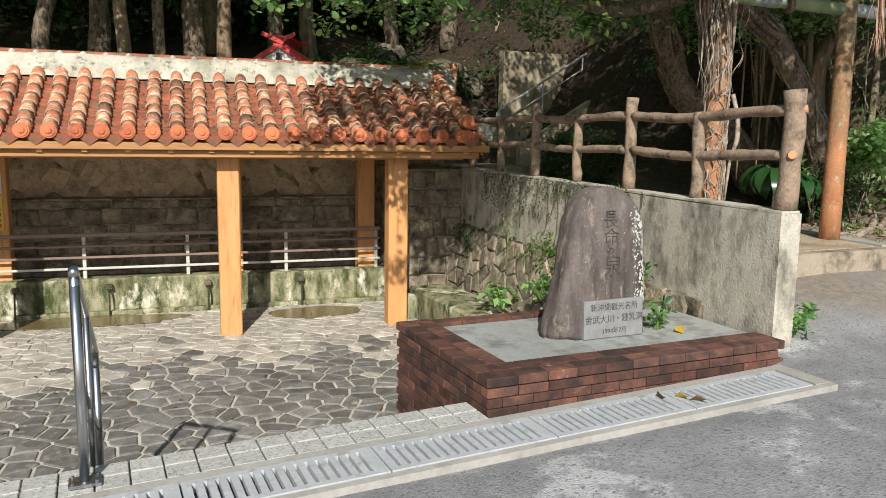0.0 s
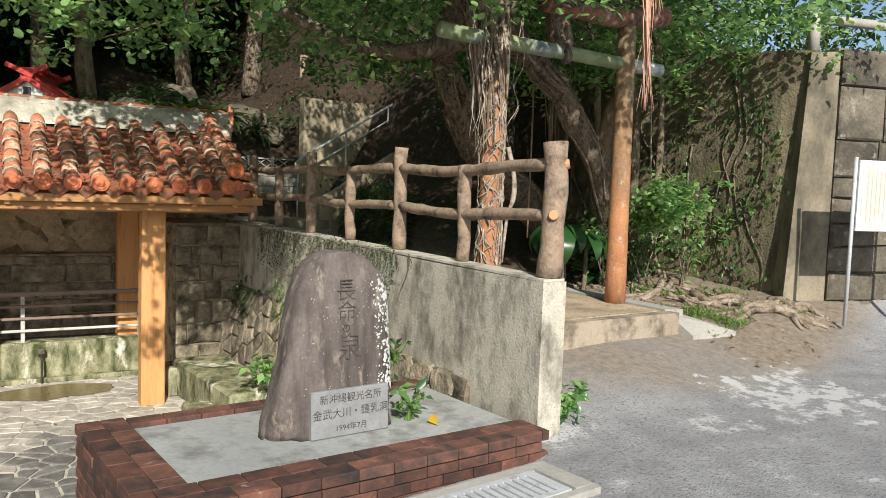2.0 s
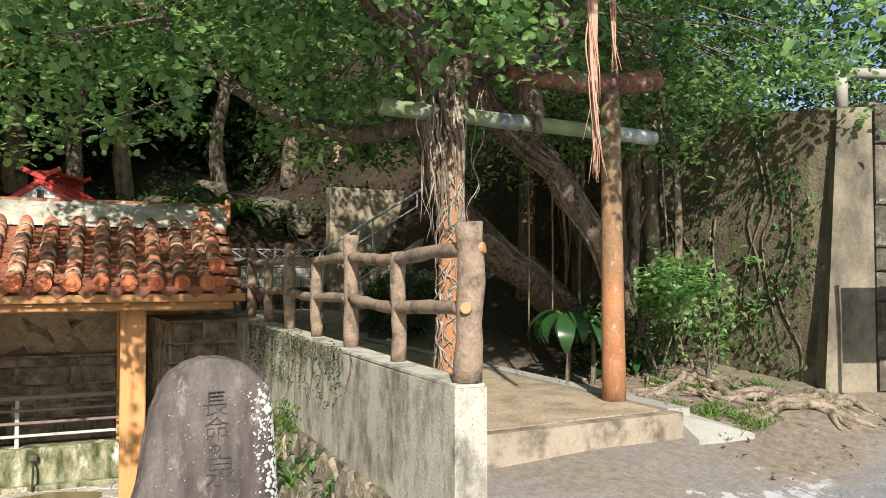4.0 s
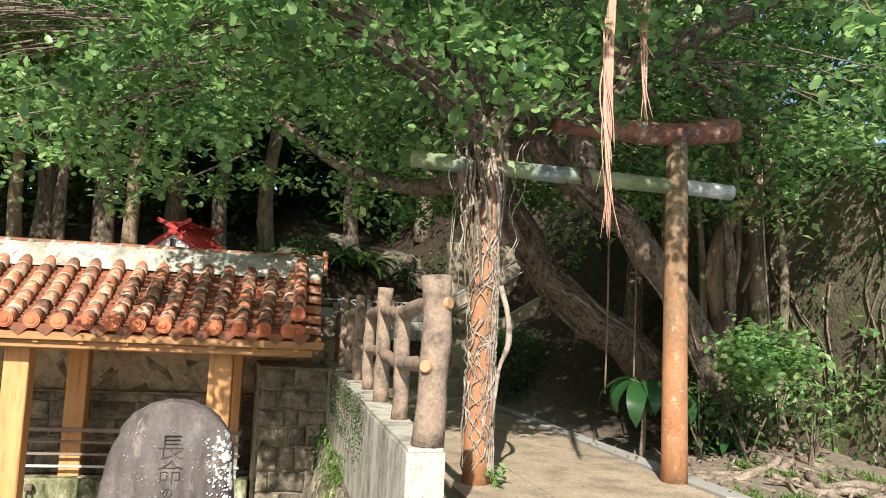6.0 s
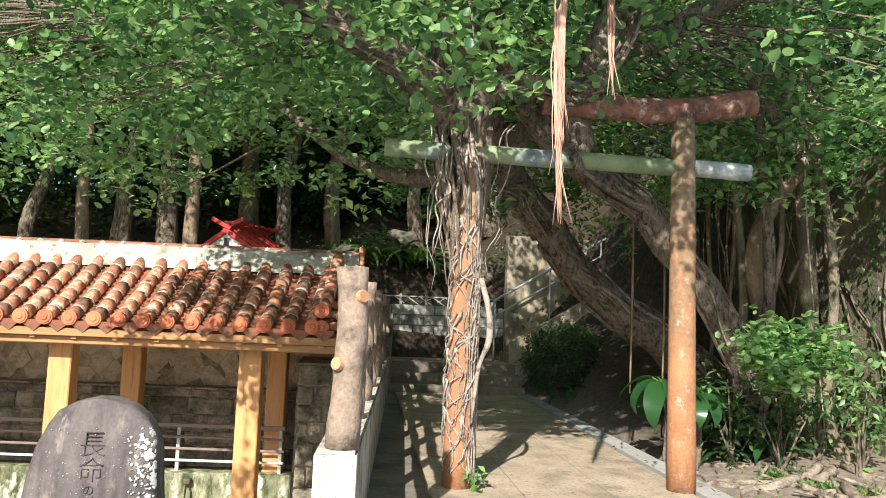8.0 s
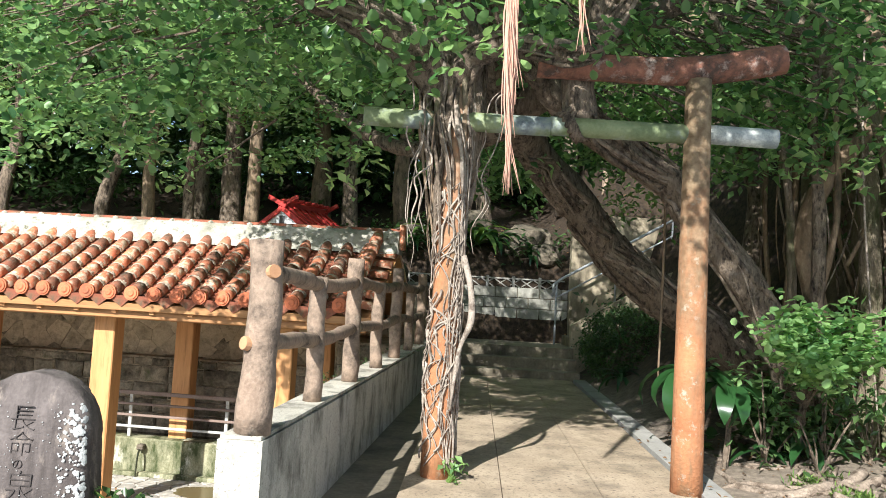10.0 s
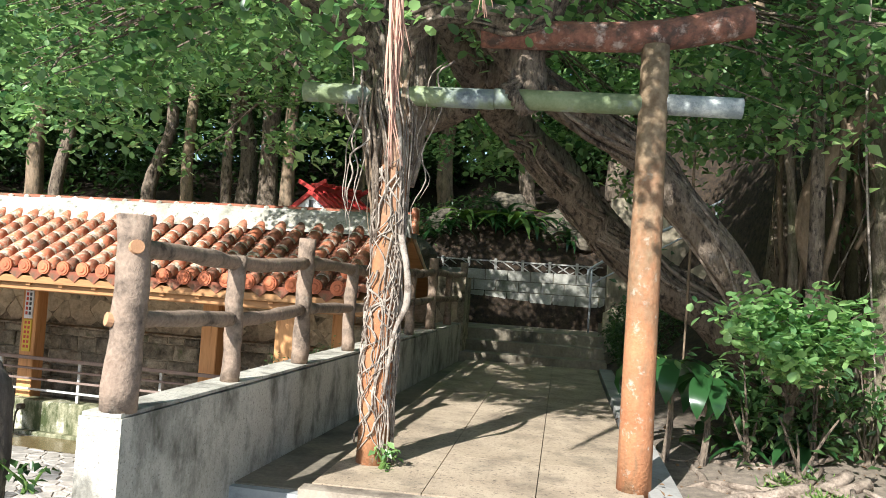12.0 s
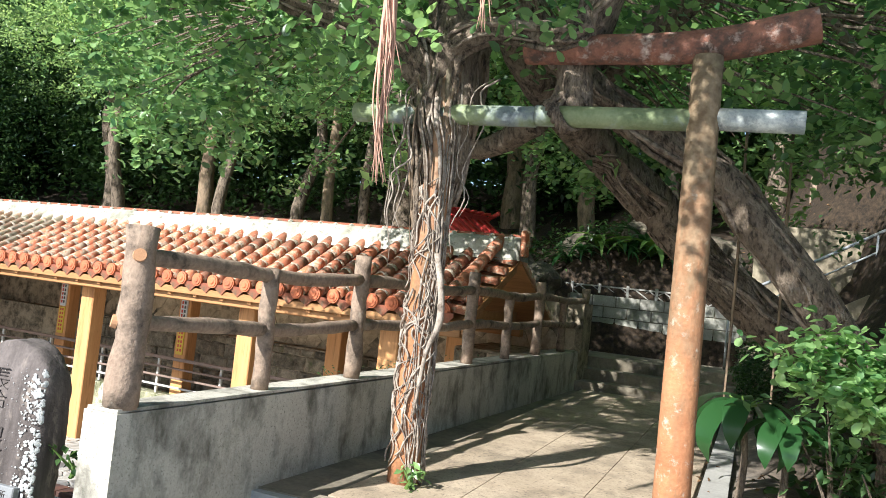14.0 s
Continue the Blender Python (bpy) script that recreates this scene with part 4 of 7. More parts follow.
prism(bm, [(X_FAR, 11.0), (4.85, 11.0), (4.85, 12.55), (X_FAR, 12.55)], [2.2, 2.2, 1.38, 1.38], [2.28, 2.28, 1.42, 1.42])
part("rear_tiling", loc(bm), "tile_joined", pav)

# ---- spring basin ----
basin = thing("spring_basin", 0.0, 11.6, FLOOR, "long mossy concrete spring basin with spouts", "basin")
basin.matrix_basis = ASKEW @ basin.matrix_basis
bm = boxed(PIT[0], 4.02, -0.2, 0.12, 0.0, 0.52, 0.02)
part("front_wall", bm, "mossy", basin, "pale concrete with green and black moss streaks")
part("water", boxed(PIT[0], 4.28, 0.12, 1.15, 0.1, 0.44), "water", basin, "dark still spring water")
part("ledge", boxed(PIT[0], 4.02, -0.32, -0.2, 0.0, 0.07, 0.015), "mossy", basin)
for x in (-3.9, -2.6, -1.3, -0.1, 1.25, 2.62):
    sp = part("spout", boxed(x - 0.05, x + 0.05, -0.30, -0.19, 0.37, 0.45, 0.015), "dark_stone", basin)
    part("water_jet", limb(bmesh.new(), [(x, -0.28, 0.39), (x + 0.005, -0.34, 0.30), (x, -0.36, 0.02)], [0.018, 0.014, 0.012], 4, seg=6), "water", sp)

# rail in front of the basin
rail = thing("basin_railing", 0.0, 11.5, FLOOR + 0.52, "low metal railing with brown rails and pale posts", "railing")
rail.matrix_basis = ASKEW @ rail.matrix_basis
for x in (3.84, 2.42, 0.98, -0.42, -1.84, -3.26, -4.68, -6.1):
    part("post", boxed(x - 0.025, x + 0.025, -0.02, 0.02, 0.0, 0.63, 0.006), "white_post", rail)
for z, r in ((0.63, 0.035), (0.47, 0.022), (0.31, 0.022), (0.15, 0.022)):
    part("rail", boxed(PIT[0] + 0.1, 3.9, -0.05, -0.022, z - r * 0.8, z + r * 0.8, 0.006), "brown_rail" if z > 0.2 else "white_post", rail)

# ---- planter with the inscribed stone ----
planter = thing("brick_planter", 3.4, 4.8, -0.2, "dark red brick planter box with a grey cement top", "planter")
part("core", boxed(-1.17, 1.20, -0.69, 0.74, FLOOR + 0.2, 0.19), "mortar", planter)
part("cement_top", boxed(-0.98, 1.21, -0.46, 0.60, 0.15, 0.208, 0.004), "slab", planter, "smooth grey cement")

bx = {}


def brick_mesh(l, w, h):
    key = (round(l, 3), round(w, 3), round(h, 3))
    if key not in bx:
        bx[key] = mesh_of("brick", boxed(-l / 2, l / 2, -w / 2, w / 2, 0, h, 0.004), "brick")
    return bx[key]


g = random.Random(9)
COURSE = 0.0655
def brick_run(a0, a1, half, lay):
    """Bricks end to end from a0 to a1; half: begin with a half brick. lay(middle, length) sets one."""
    a = a0
    while a < a1 - 0.05:
        l = min(0.1055 if half else 0.2165, a1 - a)
        half = False
        lay(a + l / 2, l)
        a += l + 0.0055


def wob(k):
    return g.uniform(-k, k)


for c in range(5):                                    # front face, upper courses and below the road
    z = 0.165 - COURSE * (c + 1)
    brick_run(-1.257, 1.235, c % 2 == 1, lambda m_, l: put("brick", brick_mesh(l, 0.09, 0.0605), planter, pose(m_, -0.728 + wob(0.003), z, 0, 0, wob(0.6))))
for c in range(16):                                   # west face down to the yard
    z = 0.165 - COURSE * (c + 1)
    brick_run(-0.682, 0.80, c % 2 == 0, lambda m_, l: put("brick", brick_mesh(l, 0.09, 0.0605), planter, pose(-1.212 + wob(0.003), m_, z, 0, 0, 90 + wob(0.6))))
for row in range(2):                                  # coping, two rows on the flat
    brick_run(-1.262, 1.235, row == 1, lambda m_, l: put("brick", brick_mesh(l, 0.140, 0.062), planter, pose(m_, -0.705 + 0.1435 * row, 0.168, wob(0.4), 0, wob(0.5))))
    brick_run(-0.488, 0.80, row == 1, lambda m_, l: put("brick", brick_mesh(l, 0.140, 0.062), planter, pose(-1.19 + 0.1435 * row, m_, 0.168, wob(0.4), 0, 90 + wob(0.5))))
brick_run(-0.97, 1.235, False, lambda m_, l: put("brick", brick_mesh(l, 0.140, 0.062), planter, pose(m_, 0.70, 0.168, 0, 0, wob(0.5))))

# the stone itself
stone = thing("inscribed_stone", 3.47, 4.80, 0.008, "upright grey natural stone carved with large characters", "monument stone")
LEFT = ((0.0, -0.45), (0.08, -0.437), (0.24, -0.395), (0.46, -0.345), (0.66, -0.302), (0.86, -0.256), (0.98, -0.222), (1.06, -0.165), (1.105, -0.08), (1.128, 0.03))
RIGHT = ((0.0, 0.415), (0.3, 0.405), (0.6, 0.392), (0.85, 0.376), (0.95, 0.352), (1.04, 0.30), (1.09, 0.225), (1.12, 0.13), (1.128, 0.05))


def stone_edge(table, z):
    return float(np.interp(z, [p[0] for p in table], [p[1] for p in table]))


def stone_ring(z):
    """Middle, half width and half depth of the stone at a height."""
    a, b = stone_edge(LEFT, z), stone_edge(RIGHT, z)
    return (a + b) / 2, (b - a) / 2, 0.142 - 0.05 * smooth(0.85, 1.13, z)


def stone_front(x, z):
    c, a, b = stone_ring(z)
    t = min(0.985, abs(x - c) / max(a, 0.01))
    return -b * (1 - t ** 4.5) ** (1 / 4.5) + 0.06 * z


bm = bmesh.new()
zs_ = [0.0, 0.04, 0.08] + [0.08 + 0.9 * k / 22 for k in range(1, 23)] + [1.0, 1.02, 1.04, 1.06, 1.08, 1.095, 1.108, 1.118, 1.126]
rings_ = []
for z in zs_:
    c, a, b = stone_ring(z)
    ring = []
    for k in range(48):
        an = 2 * math.pi * k / 48
        ca, sa = math.cos(an), math.sin(an)
        q = (abs(ca) ** 4.5 + abs(sa) ** 4.5) ** (-1 / 4.5)
        p = Vector((c + a * q * ca, b * q * sa + 0.06 * z, z))
        lump = 0.010 * noise.noise(p * 3.1) + 0.006 * noise.noise(p * 9.0) + 0.003 * noise.noise(p * 26.0)
        p += Vector((ca, sa, 0.4)) * (lump * (1.6 if abs(ca) > 0.75 else 0.55) if z > 0.01 else 0)
        if p.x < -0.33 and z < 0.16 and sa < 0:                 # broken corner at the foot
            p += Vector((0.03, 0.05, 0)) * smooth(0.16, 0.06, z)
        ring.append(bm.verts.new(p))
    rings_.append(ring)
for ra, rb in zip(rings_, rings_[1:]):
    for k in range(48):
        bm.faces.new((ra[k], ra[(k + 1) % 48], rb[(k + 1) % 48], rb[k]))
bm.faces.new(rings_[0][::-1]); bm.faces.new(rings_[-1])
stone_body = part("body", bm, "monument", stone, "", True)
lean = pose(0, 0, 0, 90 - math.degrees(math.atan(0.06)), 0, 0)
for ch, x, z, s_ in (("長", 0.045, 0.885, 0.15), ("命", 0.05, 0.752, 0.14), ("の", 0.045, 0.655, 0.06), ("泉", 0.07, 0.53, 0.18)):
    text_mesh("character", ch, s_, 0.006, "engraved", stone, Matrix.Translation((x, stone_front(x, z) - 0.001, z)) @ lean, thin=-0.0035)
g = random.Random(21)
for i in range(420):
    z = 0.22 + 0.76 * g.random()
    u = g.random() ** 1.5
    x = stone_edge(RIGHT, z) - 0.012 - 0.13 * u
    r = g.uniform(0.004, 0.0185) * (1.1 - 0.7 * u)
    if i % 3 == 0:                                              # specks all over the face
        x, r = g.uniform(stone_edge(LEFT, z) + 0.05, stone_edge(RIGHT, z) - 0.05), g.uniform(0.0015, 0.0042)
    bm = bmesh.new()
    k = g.randint(6, 9)
    vs = [bm.verts.new((r * g.uniform(0.6, 1.25) * math.cos(2 * math.pi * j / k), 0, r * g.uniform(0.6, 1.25) * math.sin(2 * math.pi * j / k))) for j in range(k)]
    top = bm.verts.new((0, -0.003, 0))
    for j in range(k):
        bm.faces.new((vs[j], vs[(j + 1) % k], top))
    c_, a_, b_ = stone_ring(z)
    turn_ = math.atan((stone_front(x + 0.006, z) - stone_front(x - 0.006, z)) / 0.012)
    bmesh.ops.transform(bm, matrix=Matrix.Translation((x, stone_front(x, z) - 0.006, z)) @ Matrix.Rotation(turn_, 4, "Z"), verts=bm.verts)
    part("lichen_patch", bm, "lichen", stone)
plq = thing("plaque", 3.53, 4.655, 0.009, "small grey granite plaque with engraved lettering", "plaque")
part("slab", boxed(-0.27, 0.27, -0.03, 0.02, 0.0, 0.29, 0.006, m=pose(0, 0, 0, -4, 0, 0)), "plaque", plq)
up = pose(0, 0, 0, 86, 0, 0)
for words, z, s in (("新沖縄観光名所", 0.235, 0.062), ("金武大川・鍾乳洞", 0.145, 0.066), ("1994年7月", 0.055, 0.05)):
    text_mesh("lettering", words, s, 0.002, "engraved", plq, Matrix.Translation((0, -0.032 + 0.07 * z, z)) @ up, thin=-0.001)

# ---- log-look fence on the parapet ----
fence = thing("log_fence", 4.83, 4.28, 0.975, "brown log-look concrete fence with two rails", "fence")
FP = []
for i in range(9):
    y = 4.29 + 1.075 * i
    x = 4.825 + 0.082 * (y - 4.28)
    FP.append((x, y, (1.88 if i == 0 else 1.90 if i % 2 == 0 else 1.735) + 0.006 * i, 0.975 + 0.065 * (y - 4.2) / 8.7))
o = Vector((4.83, 4.28, 0.975))
g = random.Random(3)
for i, (x, y, top, base) in enumerate(FP):
    r = 0.080 if i == 0 else 0.060 if i % 2 == 0 else 0.052
    n = 9
    pts = [Vector((x + g.uniform(-0.006, 0.006) + (0.02 * math.sin(3 * k / n) if i == 0 else 0), y + g.uniform(-0.006, 0.006), base + (top - base) * k / (n - 1))) - o for k in range(n)]
    part("post", tubed(pts, [r * (1.08 if k < 2 else 1.0) * g.uniform(0.94, 1.06) for k in range(n)], seg=12, rough=0.14, freq=9, seed=i), "fake_log", fence, "", True)
for h, r in ((1.685, 0.047), (1.345, 0.044)):
    for i in range(0, 8, 2):
        a, b = FP[i], FP[min(i + 2, 8)]
        mid = FP[i + 1]
        zz = h + 0.03
        A, C = Vector((a[0], a[1], zz + 0.02 * (i == 0) + 0.007 * i)) - o, Vector((b[0], b[1], zz + 0.007 * (i + 2))) - o
        Bm = Vector((mid[0], mid[1], zz - 0.02 + 0.007 * i)) - o
        p = spline([A, A * 0.5 + Bm * 0.5 + Vector((0, 0, 0.008)), Bm, Bm * 0.5 + C * 0.5 - Vector((0, 0, 0.012)), C], 4)
        part("rail", tubed(p, [r * g.uniform(0.92, 1.1) for _ in p], seg=10, rough=0.25, freq=8, seed=i * 3 + h), "fake_log", fence, "", True)
for h, sx in ((1.735, 1), (1.395, -1)):
    x, y = FP[0][0] + 0.045 * sx + 0.01, FP[0][1] - 0.052
    part("rail_end", tubed([Vector((x, y, h)) - o, Vector((x + 0.018 * sx, y - 0.020, h + 0.004)) - o], [0.036, 0.032], seg=12), "log_end", fence, "sawn orange rail end")

# ---- gate (torii) ----
gate = thing("torii_gate", 6.54, 5.97, 0.42, "weathered rust-coloured concrete torii gate grown with roots", "torii gate")
o = Vector((6.54, 5.97, 0.42))
for x, y, lo_m in ((5.69, 6.0, "rust_post"), (7.39, 5.95, "rust_post")):
    lean_x = -0.06 if x > 7 else 0.06
    cut = 1.55 if x > 7 else 2.0
    for z0, z1, mm in ((0.40, 3.27, "column" if x > 7 else "column_west"),):
        pts = [Vector((x + lean_x * (z0 + (z1 - z0) * k / 8 - 0.4) / 3 * 0.3, y, z0 + (z1 - z0) * k / 8)) - o for k in range(9)]
        part("column", tubed(pts, [0.112 - 0.007 * (z0 + (z1 - z0) * k / 8) for k in range(9)], seg=20, rough=0.02, freq=6), mm, gate, "", True)
for x0, x1, mm in ((5.05, 5.55, "green_beam"), (5.55, 6.35, "green_beam"), (6.35, 7.30, "green_beam"), (7.45, 7.93, "grey_beam"), (7.30, 7.45, "grey_beam")):
    part("tie_beam", tubed([Vector((x0, 5.97, 2.90)) - o, Vector(((x0 + x1) / 2, 5.97, 2.895)) - o, Vector((x1, 5.965, 2.89)) - o], 0.068, seg=16), mm, gate, "", True)
pts = spline([Vector(p) - o for p in ((6.25, 5.99, 3.35), (6.4, 5.98, 3.34), (6.7, 5.97, 3.33), (7.35, 5.97, 3.345), (7.96, 5.97, 3.46))], 6)
part("lintel", tubed(pts, [0.095 + 0.012 * abs(k - 12) / 12 for k in range(len(pts))], seg=14, rough=0.04, freq=6), "red_beam", gate, "dark red weathered lintel curving up", True)

# ---- small shrine behind the pavilion ----
zg = height(3.03, 13.42)
shrine = thing("small_shrine", 3.03, 13.42, zg, "little white shrine with a red gabled roof", "shrine", rz=-25)
zb = 3.0 - zg
part("body", boxed(-0.34, 0.34, -0.20, 0.75, 0, zb - 0.33, 0.01), "white_paint", shrine)
bm = bmesh.new()
tri = [(-0.44, zb - 0.36), (0.44, zb - 0.36), (0, zb - 0.07)]
fa = [bm.verts.new((x, -0.285, z)) for x, z in tri]; fb = [bm.verts.new((x, 0.80, z)) for x, z in tri]
bm.faces.new(fa); bm.faces.new(fb[::-1])
for k in range(3):
    bm.faces.new((fa[k], fa[(k + 1) % 3], fb[(k + 1) % 3], fb[k]))
part("gable", bm, "white_paint", shrine)
part("gable_vent", boxed(-0.05, 0.05, -0.295, -0.28, zb - 0.30, zb - 0.17, 0.003), "ink", shrine)
for s_ in (-1, 1):
    tilt_ = Matrix.Translation((0, 0, zb - 0.035)) @ Matrix.Diagonal((s_, 1, 1, 1)) @ pose(0, 0, 0, 0, 33, 0)
    part("roof_slope", boxed(0, 0.62, -0.30, 0.92, -0.02, 0.025, 0.006, m=tilt_), "red_paint", shrine)
    part("barge_board", boxed(0, 0.63, -0.325, -0.295, -0.05, 0.03, 0.004, m=tilt_), "red_paint", shrine)
    for k in range(7):
        y = -0.24 + 0.17 * k
        part("roof_batten", boxed(0.02, 0.60, y, y + 0.06, 0.026, 0.06, 0.004, m=tilt_), "red_paint", shrine)
    for y in (-0.29, 0.88):
        part("crossed_finial", boxed(-0.10, 0.30, y - 0.022, y + 0.022, -0.035, 0.035, 0.005, m=Matrix.Translation((0.0, 0.024 * s_, zb + 0.02)) @ Matrix.Diagonal((s_, 1, 1, 1)) @ pose(0, 0, 0, 0, -24, 0)), "red_paint", shrine)
part("ridge_board", boxed(-0.055, 0.055, -0.31, 0.92, zb - 0.02, zb + 0.07, 0.01), "red_paint", shrine)
for k in range(6):
    part("ridge_billet", tubed([(-0.17, -0.12 + 0.18 * k, zb + 0.10), (0.17, -0.12 + 0.18 * k, zb + 0.10)], [0.03, 0.03], seg=8), "red_paint", shrine)

# ---- landing, drain, handrail ----
g = random.Random(31)
landing = structure("landing", prism(bmesh.new(), [(-6.0, 3.90), (2.10, 3.90), (2.10, 4.25), (-6.0, 4.25)], -0.55, [road_z(-6) - 0.012, road_z(2.1) - 0.012, road_z(2.1) - 0.012, road_z(-6) - 0.012]), "mortar", "narrow tiled landing at the head of the steps", "landing")
tile_me = mesh_of("tile", boxed(-0.079, 0.079, -0.075, 0.075, -0.02, 0.010, 0.004), "step_tile")
TX = [(i, 2.02 - 0.167 * i) for i in range(47)]
drain = thing("road_drain", 1.2, 3.62, road_z(1.2), "concrete road drain with slotted grey covers", "drain")
dz = road_z(1.2)
for y0, y1, dark in ((3.42, 3.475, 0), (3.815, 3.905, 0)):
    bm = prism(bmesh.new(), [(-6.0, y0), (4.46, y0), (4.46, y1), (-6.0, y1)], [-0.8] * 4, [road_z(-6) + 0.006, road_z(4.46) + 0.012, road_z(4.46) + 0.012, road_z(-6) + 0.006])
    bmesh.ops.translate(bm, verts=bm.verts, vec=(-1.2, -3.62, -dz))
    part("kerb", bm, "concrete_cap", drain)
part("kerb", boxed(3.12, 3.26, -0.145, 0.195, -0.3, road_z(4.5) - dz + 0.012), "concrete_cap", drain)
part("channel", boxed(-7.2, 3.12, -0.145, 0.195, -0.6, -0.33), "drain_dark", drain)
bm = bmesh.new()
L_, W_ = 0.985, 0.335
gx, gy = [0.0], (0.0, 0.040, W_ - 0.040, W_)
for k in range(16):                                     # slot edges along the cover
    mid_x = 0.028 + (k + 0.5) * (L_ - 0.086) / 16
    gx += [mid_x - 0.0095, mid_x + 0.0095]
gx.append(L_)
solid = {(i, j) for i in range(len(gx) - 1) for j in range(3) if j != 1 or i % 2 == 0}
gvt = {(i, j, k): bm.verts.new((gx[i], gy[j], (-0.05, 0.0)[k])) for i in range(len(gx)) for j in range(4) for k in (0, 1)}
for i, j in solid:
    bm.faces.new([gvt[i, j, 1], gvt[i + 1, j, 1], gvt[i + 1, j + 1, 1], gvt[i, j + 1, 1]])
    for di, dj, p_, q_ in ((0, -1, (i, j), (i + 1, j)), (1, 0, (i + 1, j), (i + 1, j + 1)), (0, 1, (i + 1, j + 1), (i, j + 1)), (-1, 0, (i, j + 1), (i, j))):
        if (i + di, j + dj) not in solid:
            bm.faces.new([gvt[(*p_, 0)], gvt[(*q_, 0)], gvt[(*q_, 1)], gvt[(*p_, 1)]])
cover_grate = mesh_of("slotted_cover", bm, "galv")
for i in range(10):
    x = 3.10 - 0.995 * (i + 1)
    put("slotted_cover", cover_grate, drain, pose(x, -0.142, road_z(x + 1.2) - dz + 0.018, 0, -1.72 if x > -6 else 0, 0))

hand = thing("handrail", -0.11, 4.02, -0.235, "polished stainless steel handrail descending the steps", "handrail")
zz = -0.235
part("base_plate", boxed(-0.075, 0.075, -0.06, 0.06, 0.0, 0.016, 0.003), "steel", hand)
for bx_, by_ in ((-0.055, -0.042), (0.055, -0.042), (-0.055, 0.042), (0.055, 0.042)):
    bm = bmesh.new()
    bmesh.ops.create_cone(bm, cap_ends=True, segments=6, radius1=0.009, radius2=0.008, depth=0.014, matrix=Matrix.Translation((bx_, by_, 0.022)))
    part("bolt", bm, "steel", hand)
part("post", tubed([(0, 0, 0.01), (0, 0, 1.0)], 0.0245, seg=14), "steel", hand, "", True)
part("top_rail", limb(bmesh.new(), [(0, 0, 0.98), (0, 0.03, 1.035), (0.004, 0.10, 1.02), (0.055, 1.3, 0.36), (0.06, 1.42, 0.28), (0.06, 1.43, 0.18)], [0.0245] * 6, 6, seg=14), "steel", hand, "", True)
part("mid_rail", tubed([(0, 0.02, 0.52), (0.055, 1.38, -0.22)], 0.017, seg=12), "steel", hand, "", True)
part("post", tubed([(0.06, 1.43, 0.22), (0.06, 1.43, FLOOR - zz)], 0.0245, seg=14), "steel", hand, "", True)
part("post", tubed([(0.03, 0.66, 0.72), (0.03, 0.66, FLOOR + 0.36 - zz)], 0.017, seg=12), "steel", hand, "", True)

# ---- sign board on the road ----
sign = thing("notice_board", 9.53, 4.62, 0.24, "white-framed notice board with faded text on a steel post", "sign", rz=-24)
part("post", tubed([(0, 0, 0), (0, 0, 1.80)], 0.021, seg=12), "galv", sign, "", True)
part("post", tubed([(1.06, 0, 0), (1.06, 0, 1.80)], 0.021, seg=12), "galv", sign, "", True)
part("frame", boxed(0.03, 1.03, -0.03, 0.0, 1.02, 1.77, 0.006), "white_paint", sign)
part("panel", boxed(0.07, 0.99, -0.036, -0.028, 1.06, 1.73), "cream_board", sign)
for i in range(16):
    part("text_line", boxed(0.13 + 0.052 * i, 0.142 + 0.052 * i, -0.039, -0.035, 1.12 + 0.2 * g.random() ** 2, 1.66), "tan_ink", sign)

# ---- notices on the rear posts ----
for x in (-1.50, -4.6):
    nb = thing("post_notice", x, 11.594, 0.0, "narrow white and yellow notice strip fixed to a post", "notice")
    nb.matrix_basis = ASKEW @ nb.matrix_basis
    part("white_strip", boxed(-0.075, 0.075, -0.016, 0.008, 0.62, 1.12, 0.003), "white_paint", nb)
    part("yellow_strip", boxed(-0.075, 0.075, -0.016, 0.008, 0.10, 0.60, 0.003), "yellow_board", nb)
    for k in range(2):
        for j in range(6):
            part("text_mark", boxed(-0.05 + 0.06 * k, -0.012 + 0.06 * k, -0.019, -0.0155, 1.05 - 0.075 * j, 1.10 - 0.075 * j), "red_ink" if k == 0 else "ink", nb)
            part("text_mark", boxed(-0.05 + 0.06 * k, -0.012 + 0.06 * k, -0.019, -0.0155, 0.53 - 0.075 * j, 0.575 - 0.075 * j), "red_ink", nb)

# ---- stone steps at the end of the basin, puddles, wall-foot ----
for x0, x1, y0, y1, z1, nm in ((4.13, 4.78, 8.25, 10.3, -0.68, "mossy stepping block of cut stone under the wall"), (3.86, 4.50, 8.05, 9.05, -0.90, "low wet stone step beside the basin")):
    bm = boxed(x0, x1, y0, y1, FLOOR, z1, 0.03)
    bmesh.ops.translate(bm, verts=bm.verts, vec=(-(x0 + x1) / 2, -(y0 + y1) / 2, -FLOOR))
    sb = thing("stone_step", (x0 + x1) / 2, (y0 + y1) / 2, FLOOR, nm, "stone step")
    part("block", bm, "mossy", sb)
pool = thing("pool", 4.5, 10.5, FLOOR, "dark shallow spring pool beside the wall", "pool")
part("water_surface", boxed(-0.46, 0.3, -0.3, 0.24, 0.0, 0.30), "water", pool)
part("rim", boxed(-0.48, 0.34, -0.44, -0.3, 0.0, 0.36, 0.02), "mossy", pool)
